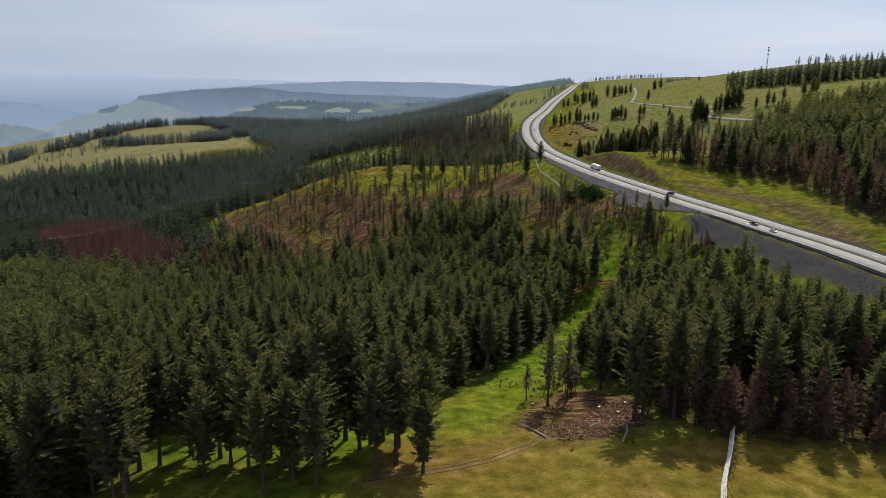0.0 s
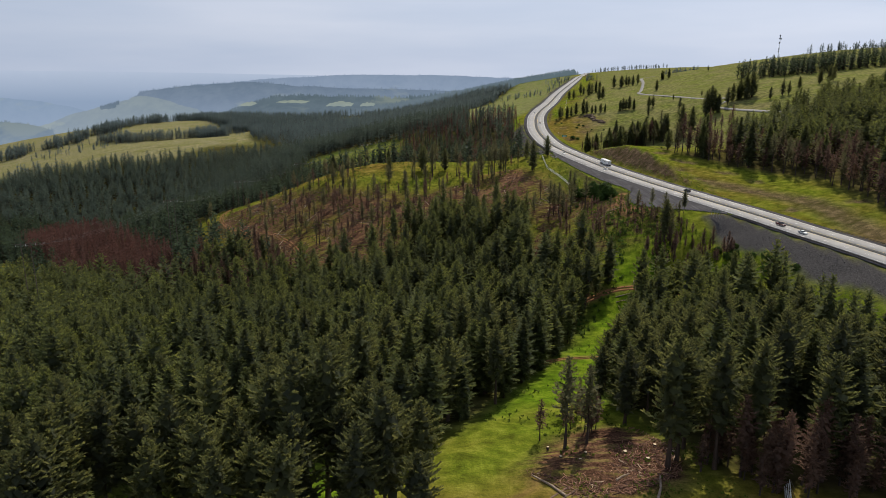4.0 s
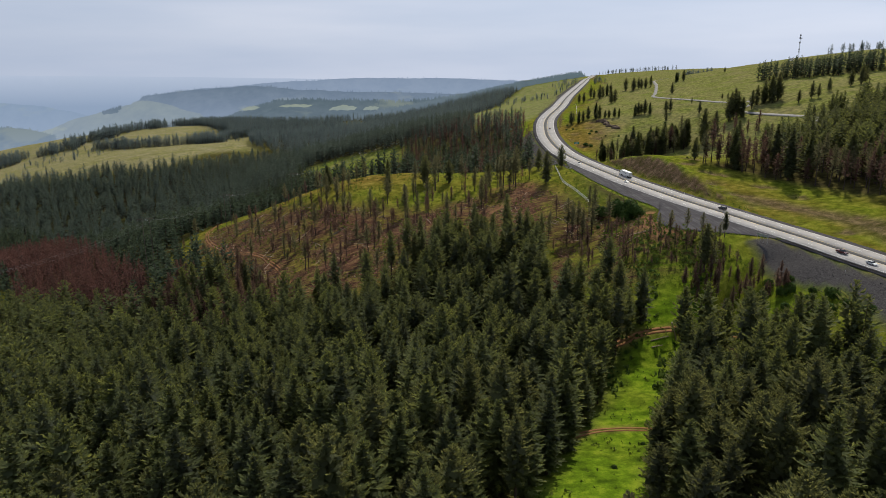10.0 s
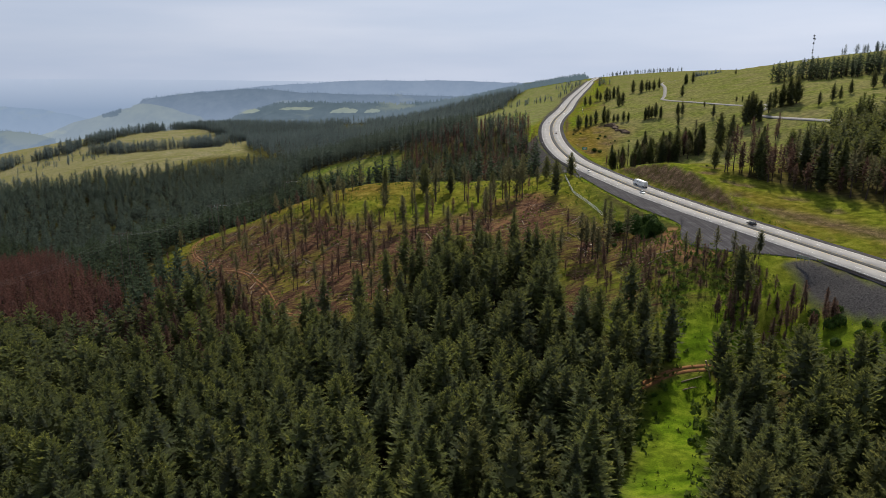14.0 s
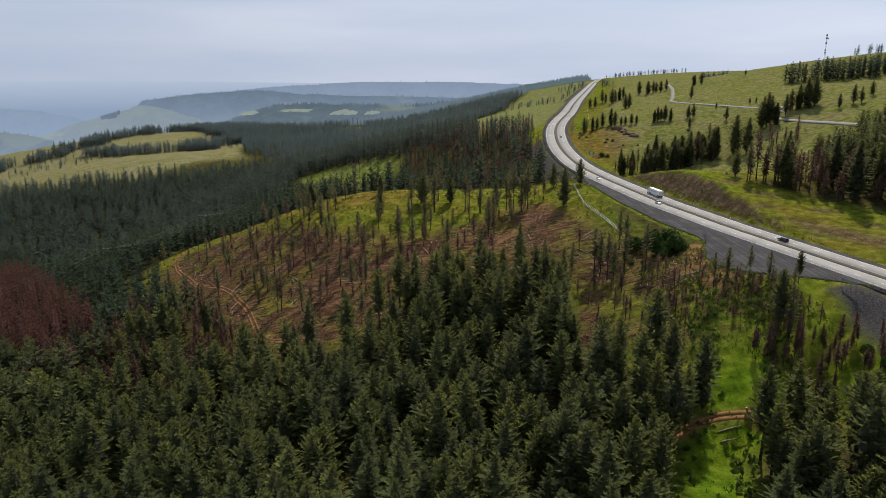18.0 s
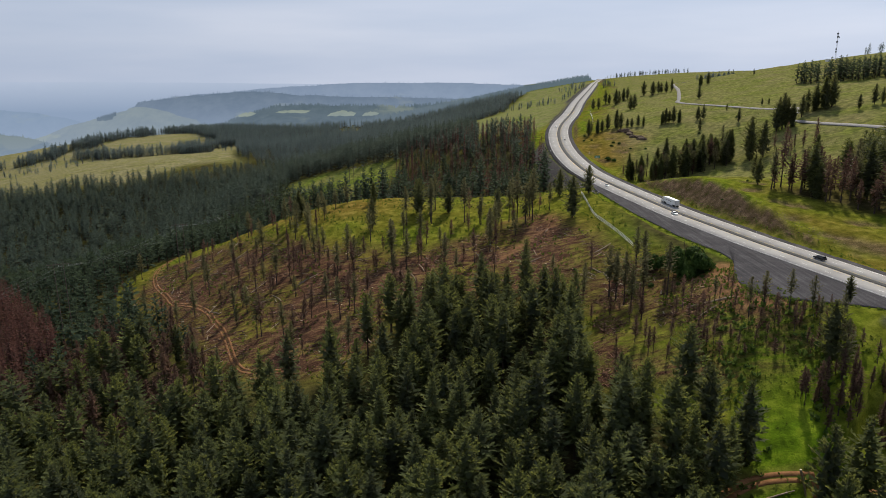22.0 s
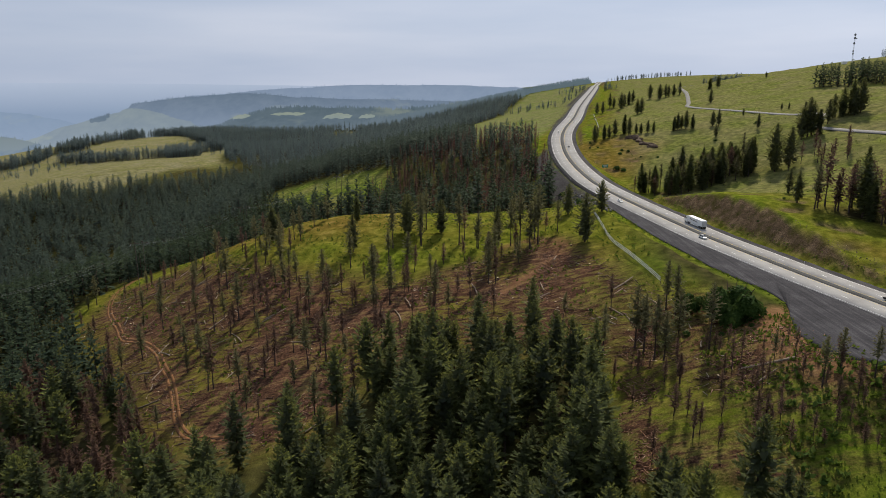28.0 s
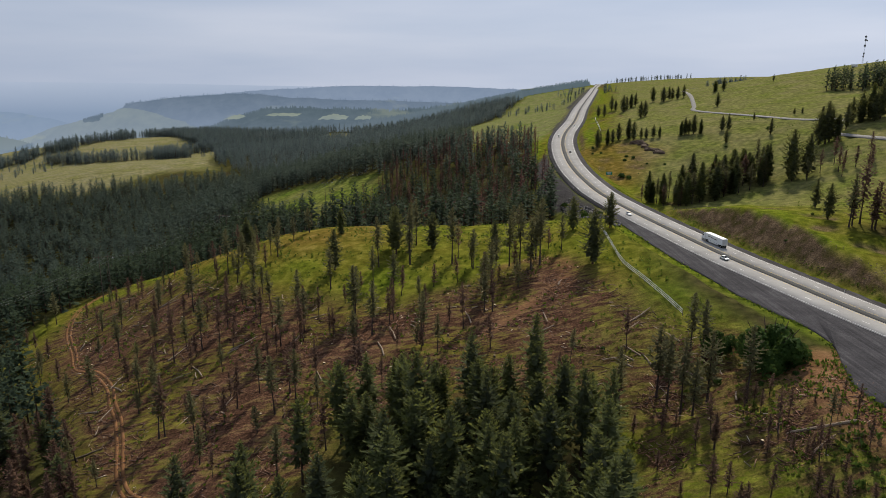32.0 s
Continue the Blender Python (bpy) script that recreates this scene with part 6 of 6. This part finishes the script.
# ---------------------------------------------------------------- along the highway
def offset_line(line, off, y0, y1, step):
    """Places every step metres along a line, moved sideways, between two values of y; with the heading."""
    p = np.asarray(line, float)
    d = np.gradient(p[:, :2], axis=0)
    d /= np.linalg.norm(d, axis=1)[:, None]
    q = np.column_stack([p[:, 0] + d[:, 1] * off, p[:, 1] - d[:, 0] * off, p[:, 2]])
    s = np.concatenate([[0], np.cumsum(np.linalg.norm(np.diff(q[:, :2], axis=0), axis=1))])
    w = np.arange(0, s[-1], step)
    r = np.column_stack([np.interp(w, s, q[:, k]) for k in range(3)])
    return r[(r[:, 1] > y0) & (r[:, 1] < y1)]


def guardrail(off, y0, y1, label):
    root = thing("guardrail", label, "guardrail", "guardrails")
    pts = offset_line(HIGHWAY_LINE, off, y0, y1, 3.8)
    prof = [(0.0, 0.42), (0.05, 0.48), (0.0, 0.56), (0.05, 0.64), (0.0, 0.74), (-0.012, 0.74), (-0.012, 0.42)]
    d = np.gradient(pts[:, :2], axis=0)
    d /= np.linalg.norm(d, axis=1)[:, None]
    nrm = np.stack([d[:, 1], -d[:, 0]], 1) * (-1 if off > 0 else 1)
    m = len(prof)
    v = np.concatenate([np.column_stack([pts[:, :2] + nrm * (0.12 + a), pts[:, 2] + h]) for a, h in prof])
    n, i = len(pts), np.arange(len(pts) - 1)
    f = np.concatenate([np.stack([k * n + i, k * n + i + 1, ((k + 1) % m) * n + i + 1, ((k + 1) % m) * n + i], 1) for k in range(m)])
    part("rail", mesh_of("rail", v, f, M_STEEL), None, root, "weathered steel rail")
    bm = bmesh.new()
    box(bm, 0, 0, 0.2, 0.2, 0.2, 1.2, 0.02)
    me = bpy.data.meshes.new("post")
    bm.to_mesh(me)
    bm.free()
    me.materials.append(M_POST)
    for q in pts:
        part("post", me, None, root).location = q
    return root


guardrail(-14.0, 200, 384, "weathered steel guardrail with dark posts above the embankment")
guardrail(13.6, 215, 352, "weathered steel guardrail with dark posts on the uphill side")
guardrail(-14.0, 642, 1000, "weathered steel guardrail with dark posts round the bend")


def rail_fence(name, label, pts, bay, rails, high, mat, lean=0.0, wide=0.26):
    """A fence of posts with boards between; follows the ground."""
    root = thing(name, label, "fence", "board fences")
    line = smooth_line(pts, 10)
    s = np.concatenate([[0], np.cumsum(np.linalg.norm(np.diff(line, axis=0), axis=1))])
    w = np.arange(0, s[-1], bay)
    q = [(float(np.interp(a, s, line[:, 0])), float(np.interp(a, s, line[:, 1]))) for a in w]
    q = [(x, y, z_at(x, y)) for x, y in q]
    for a in q:
        bm = bmesh.new()
        rod(bm, (0, 0, -0.3), (lean * high, 0, high), 0.09, 0.08, 6)
        if lean:
            rod(bm, (2.2 * lean * high, 0, -0.3), (lean * high, 0, high * 0.95), 0.07, 0.06, 6)
        part("post", bm, M_POST, root).location = a
    for a, b in zip(q[:-1], q[1:]):
        for k in range(rails):
            h = high * (0.3 + 0.65 * k / max(rails - 1, 1))
            va, vb = Vector(a) + Vector((lean * h - 0.1, 0, h)), Vector(b) + Vector((lean * h - 0.1, 0, h))
            d = vb - va
            bm = bmesh.new()
            box(bm, 0, 0, 0, d.length - 0.1, 0.06, wide, 0.01, Matrix.Rotation(-math.atan(lean), 4, "X"))
            ob = part("board", bm, mat, root)
            ob.matrix_basis = Matrix.Translation((va + vb) / 2) @ d.to_track_quat("X", "Z").to_matrix().to_4x4()
    return root


rail_fence("snow_fence", "white board snow fence running across the dry field", [(48, 98), (57, 121), (65, 137), (72, 152)], 4.0, 4, 2.4, M_WHITE, 0.5, 0.5)
rail_fence("snow_fence", "bleached board snow fence on the green slope above the highway", [(83, 580), (81, 552), (80, 528), (83, 508), (86, 490), (88, 478)], 4.0, 3, 2.0, M_FENCE)
rail_fence("snow_fence", "pale board fence line beside the far highway", [(172, 985), (186, 1060), (207, 1180)], 8.0, 2, 2.2, M_WHITE)
rail_fence("snow_fence", "pale board fence in the hollow beyond the bend", [(78, 985), (88, 1030), (97, 1080)], 8.0, 2, 2.0, M_FENCE)


def sign_frame():
    root = thing("sign_frame", "back of a roadside sign on four slim posts", "sign")
    for k in range(4):
        bm = bmesh.new()
        box(bm, 0, 0, 1.4, 0.12, 0.12, 4.6, 0.01)
        part("post", bm, M_GALV, root).location = (k * 1.9 - 2.85, 0, 0)
    for h in (2.6, 3.3):
        bm = bmesh.new()
        box(bm, 0, 0.09, h, 6.4, 0.05, 0.16, 0.005)
        part("brace", bm, M_GALV, root)
    bm = bmesh.new()
    box(bm, 0, 0.15, 3.0, 6.2, 0.05, 1.2, 0.01)
    part("panel", bm, M_GALV, root, "unpainted back of the panel")
    root.matrix_basis = pose(147, 385, z_at(147, 385), 0, 0, -65)


sign_frame()


def green_sign():
    root = thing("green_sign", "green highway sign panel on two posts among shrubs", "sign")
    for k in (-1, 1):
        bm = bmesh.new()
        box(bm, 0, 0, 1.6, 0.15, 0.15, 4.0, 0.01)
        part("post", bm, M_POST, root).location = (k * 1.7, 0, 0)
    bm = bmesh.new()
    box(bm, 0, -0.12, 2.9, 5.2, 0.06, 2.4, 0.02)
    part("panel", bm, M_GREEN, root)
    for h, ln in ((3.5, 3.6), (2.9, 2.8), (2.3, 3.2)):
        bm = bmesh.new()
        box(bm, 0, -0.155, h, ln, 0.01, 0.26)
        part("lettering", bm, M_WHITE, root, "unreadable white lettering")
    root.matrix_basis = pose(142, 816, z_at(142, 816), 0, 0, 12)


green_sign()


def delineator():
    root = thing("delineator_post", "slim grey roadside marker post", "post", "marker posts")
    bm = bmesh.new()
    box(bm, 0, 0, 0.6, 0.1, 0.05, 1.4, 0.01)
    part("post", bm, M_GALV, root)
    bm = bmesh.new()
    box(bm, 0, -0.035, 1.15, 0.09, 0.01, 0.16)
    part("reflector", bm, M_WHITE, root)
    return root


marker = delineator()
for px_, py_ in ((104, 637), (122, 392), (160, 340), (96, 720), (100, 820), (139, 838), (136, 640), (150, 500)):
    stand(marker, px_, py_, 1.3, rt.uniform(0, 40))


# ---------------------------------------------------------------- vehicles
def wheel(root, x, y, r, w, name="wheel"):
    hub = tagged(new(name), "")
    hub.parent = root
    hub.location = (x, y, r)
    bm = bmesh.new()
    rod(bm, (0, -w / 2, 0), (0, w / 2, 0), r, None, 14)
    bmesh.ops.bevel(bm, geom=[e for e in bm.edges if abs(e.verts[0].co.y - e.verts[1].co.y) < 1e-5], offset=r * 0.08, segments=1, affect="EDGES")
    part("tyre", bm, M_RUBBER, hub)
    bm = bmesh.new()
    rod(bm, (0, -w / 2 - 0.012, 0), (0, w / 2 + 0.012, 0), r * 0.56, None, 12)
    part("rim", bm, M_GALV, hub)


def shell(profile, half, shrink=0.0):
    """A body from a side profile of (x, z), drawn to both sides, narrower at the top by shrink."""
    bm = bmesh.new()
    top = max(z for _, z in profile)
    low = min(z for _, z in profile)
    sides = []
    for s in (-1, 1):
        sides.append([bm.verts.new((x, s * (half - shrink * (z - low) / (top - low)), z)) for x, z in profile])
    n = len(profile)
    for k in range(n):
        bm.faces.new((sides[0][k], sides[0][(k + 1) % n], sides[1][(k + 1) % n], sides[1][k]))
    bm.faces.new(sides[0][::-1])
    bm.faces.new(sides[1])
    bmesh.ops.recalc_face_normals(bm, faces=bm.faces)
    bmesh.ops.bevel(bm, geom=list(bm.edges), offset=0.05, segments=2, affect="EDGES")
    return bm


def car(label, paint, kind="sedan"):
    root = thing("car", label, "car", "cars on the highway")
    if kind == "sedan":
        body = [(-2.3, 0.35), (2.3, 0.35), (2.35, 0.7), (1.1, 0.95), (-1.6, 1.0), (-2.32, 0.9)]
        cabin = [(-1.75, 0.97), (1.05, 0.93), (0.35, 1.42), (-1.1, 1.45)]
    else:
        body = [(-2.8, 0.5), (2.75, 0.5), (2.8, 1.0), (1.5, 1.2), (-2.8, 1.2)]
        cabin = [(-0.9, 1.18), (1.45, 1.18), (0.75, 1.85), (-0.75, 1.88)] if kind == "pickup" else [(-2.6, 1.18), (1.45, 1.18), (0.75, 1.82), (-2.4, 1.85)]
    part("body", shell(body, 0.92, 0.08), paint, root)
    part("windows", shell(cabin, 0.84, 0.16), M_GLASS, root, "dark glass")
    roof = max(z for _, z in cabin)
    x0, x1 = cabin[3][0] + 0.08, cabin[2][0] - 0.08
    bm = bmesh.new()
    box(bm, (x0 + x1) / 2, 0, roof + 0.012, x1 - x0, 1.34, 0.05, 0.02)
    part("roof", bm, paint, root)
    L = body[1][0]
    for x in (-L * 0.62, L * 0.62):
        for y in (-0.82, 0.82):
            wheel(root, x, y, 0.34 if kind == "sedan" else 0.4, 0.24)
    for y in (-0.65, 0.65):
        bm = bmesh.new()
        box(bm, L + 0.03, y, 0.68 if kind == "sedan" else 0.9, 0.06, 0.34, 0.16, 0.01)
        part("headlight", bm, M_WHITE, root)
        bm = bmesh.new()
        box(bm, -L - 0.02, y, 0.78 if kind == "sedan" else 0.95, 0.06, 0.3, 0.16, 0.01)
        part("tail_light", bm, M_REDP, root)
    return root


def heading(y):
    p = HIGHWAY_LINE
    k = int(np.argmin(np.abs(p[:, 1] - y)))
    d = p[min(k + 1, len(p) - 1)] - p[max(k - 1, 0)]
    return p[k], math.degrees(math.atan2(d[1], d[0]))


def on_road(root, y, off, back=False):
    q, a = heading(y)
    d = Vector((math.cos(radians(a)), math.sin(radians(a))))
    t = (y - q[1]) / max(d.y, 0.2)
    root.matrix_basis = pose(q[0] + d.x * t + d.y * off, q[1] + d.y * t - d.x * off, q[2] + 0.035, 0, 0, a + (180 if back else 0))


def truck():
    root = thing("semi_truck", "white semi truck with a long box trailer on the highway", "truck")
    cab = part("cab", shell([(5.6, 0.9), (8.6, 0.9), (8.7, 1.9), (7.6, 2.1), (7.1, 3.0), (6.6, 3.7), (5.6, 3.9)], 1.2, 0.08), M_WHITE, root)
    bm = bmesh.new()
    box(bm, 7.42, 0, 2.55, 0.12, 1.95, 0.75, 0.02, Matrix.Rotation(radians(28), 4, "Y"))
    part("windscreen", bm, M_GLASS, cab)
    for s in (-1, 1):
        bm = bmesh.new()
        box(bm, 6.75, s * 1.18, 2.5, 0.8, 0.05, 0.6, 0.01)
        part("side_window", bm, M_GLASS, cab)
        bm = bmesh.new()
        rod(bm, (5.45, s * 0.95, 1.0), (5.45, s * 0.95, 4.1), 0.09, None, 8)
        part("exhaust_stack", bm, M_GALV, root)
        bm = bmesh.new()
        rod(bm, (4.6, s * 1.0, 0.8), (6.3, s * 1.0, 0.8), 0.33, None, 10)
        part("fuel_tank", bm, M_GALV, root)
        bm = bmesh.new()
        box(bm, 8.68, s * 0.85, 1.2, 0.08, 0.36, 0.25, 0.01)
        part("headlight", bm, M_SILVER, cab)
        bm = bmesh.new()
        box(bm, -2.0, s * 1.27, 0.85, 8.0, 0.05, 0.6, 0.01)
        part("side_skirt", bm, M_WHITE, root)
        for k in range(3):
            bm = bmesh.new()
            box(bm, 1.5 - 2.6 * k, s * 1.303, 2.9 - 0.12 * k, 2.2, 0.006, 0.34)
            part("lettering", bm, M_POST, root, "dark unreadable lettering on the side")
    bm = bmesh.new()
    box(bm, 0, 0, 0.75, 17.0, 1.0, 0.3, 0.03)
    part("chassis", bm, M_BLACK, root)
    bm = bmesh.new()
    box(bm, -2.2, 0, 2.62, 14.2, 2.58, 2.85, 0.05)
    part("trailer_box", bm, M_WHITE, root)
    bm = bmesh.new()
    box(bm, -9.33, 0, 2.55, 0.06, 2.4, 2.6, 0.02)
    part("rear_door", bm, M_SILVER, root)
    for x in (7.6, 4.4, 3.1, -7.0, -8.3):
        for y in (-1.0, 1.0):
            wheel(root, x, y, 0.52, 0.5 if x < 7 else 0.32)
    return root


on_road(truck(), 571, 6.2)
on_road(car("white sedan on the near carriageway", M_WHITE), 637, -6.0, True)
on_road(car("dark maroon pickup truck on the near carriageway", M_MAROON, "pickup"), 362, -5.0, True)
on_road(car("silver sedan on the near carriageway", M_SILVER), 345, -6.5, True)
on_road(car("small white car on the near carriageway", M_WHITE), 545, -4.0, True)
on_road(car("black van on the far carriageway", M_BLACK, "van"), 452, 4.0)
on_road(car("dark car on the far carriageway beyond the bend", M_BLACK), 900, 5.0)
on_road(car("white van beyond the bend", M_WHITE, "van"), 1010, -5.0, True)
on_road(car("white car far up the highway", M_WHITE), 1120, 5.0)


# ---------------------------------------------------------------- radio mast and power line
def mast():
    root = thing("radio_mast", "tall lattice radio mast with round dishes on the hilltop", "mast")
    h = 33.0
    legs = [(math.cos(a) * 0.9, math.sin(a) * 0.9) for a in (0.5, 2.6, 4.7)]
    for x, y in legs:
        bm = bmesh.new()
        rod(bm, (x, y, -1), (x * 0.45, y * 0.45, h), 0.12, 0.08, 6)
        part("leg", bm, M_GALV, root)
    for k in range(12):
        a, b = k * h / 12, (k + 1) * h / 12
        for i in range(3):
            p, q = legs[i], legs[(i + 1) % 3]
            fa, fb = 1 - 0.55 * a / h, 1 - 0.55 * b / h
            bm = bmesh.new()
            rod(bm, (p[0] * fa, p[1] * fa, a), (q[0] * fb, q[1] * fb, b), 0.06, None, 4)
            part("brace", bm, M_GALV, root)
    for z, s, r in ((31.5, -1, 1.6), (28.0, -1, 1.6), (27.5, 1, 1.2), (22.0, -1, 1.6), (13.5, -1, 1.3), (10.5, -1, 1.3)):
        bm = bmesh.new()
        rod(bm, (s * 0.9, -0.9, z), (s * 1.3, -1.5, z), r * 0.5, r * 0.82, 14)
        part("dish", bm, M_WIRE, root, "round grey dish")
    bm = bmesh.new()
    rod(bm, (0, 0, h - 0.5), (0, 0, h + 2.4), 0.06, 0.03, 5)
    part("antenna", bm, M_GALV, root)
    root.location = (549.5, 1193, z_at(549.5, 1193) - 0.3)
    root.scale = (1, 1, (146.0 - root.location.z) / 35.0)


mast()
bm_ = bmesh.new()
hut = thing("equipment_hut", "small pale equipment hut beside the radio mast", "hut")
box(bm_, 0, 0, 1.4, 6, 4, 3.2, 0.05)
part("wall", bm_, M_FENCE, hut)
bm_ = bmesh.new()
box(bm_, 0, 0, 3.15, 6.6, 4.6, 0.3, 0.05)
part("roof", bm_, M_GALV, hut)
hut.location = (541, 1196, z_at(541, 1196))

POLES = [(84, 1150, 29), (-21, 1000, 18), (-91, 880, 3), (-147, 760, -3), (-176, 640, -2), (-192, 520, 4), (-215, 380, 8)]


def h_frame(x, y, top):
    root = thing("power_pole", "wooden H-frame power line structure in the forest", "power pole", "power poles")
    g = z_at(x, y)
    for s in (-2.2, 2.2):
        bm = bmesh.new()
        rod(bm, (s, 0, -0.5), (s, 0, top - g), 0.22, 0.15, 7)
        part("pole", bm, M_POST, root)
    bm = bmesh.new()
    box(bm, 0, 0, top - g - 1.2, 10.5, 0.25, 0.3, 0.02)
    part("crossarm", bm, M_POST, root)
    for s in (-4.6, 0, 4.6):
        bm = bmesh.new()
        rod(bm, (s, 0, top - g - 1.3), (s, 0, top - g - 2.4), 0.1, 0.1, 6)
        part("insulator", bm, M_GALV, root)
    root.matrix_basis = pose(x, y, g, 0, 0, 25)


for x, y, top in POLES:
    h_frame(x, y, max(top, z_at(x, y) + 15))
for s in (-4.6, 0, 4.6):
    for (xa, ya, za), (xb, yb, zb) in zip(POLES[:-1], POLES[1:]):
        za, zb = max(za, z_at(xa, ya) + 15) - 2.4, max(zb, z_at(xb, yb) + 15) - 2.4
        v, f = [], []
        for k in range(13):
            t = k / 12
            c = (xa + (xb - xa) * t + s * 0.9, ya + (yb - ya) * t + s * 0.42, za + (zb - za) * t - 4.5 * 4 * t * (1 - t))
            v += [(c[0] + 0.03 * math.cos(a), c[1], c[2] + 0.03 * math.sin(a)) for a in (0, 2.094, 4.189)]
        for k in range(12):
            f += [(k * 3 + i, k * 3 + (i + 1) % 3, k * 3 + 3 + (i + 1) % 3, k * 3 + 3 + i) for i in range(3)]
        tagged(new("power_cable", mesh_of("power_cable", v, f, M_WIRE)), "grey power cable sagging between wooden poles", "cable", "power cables")
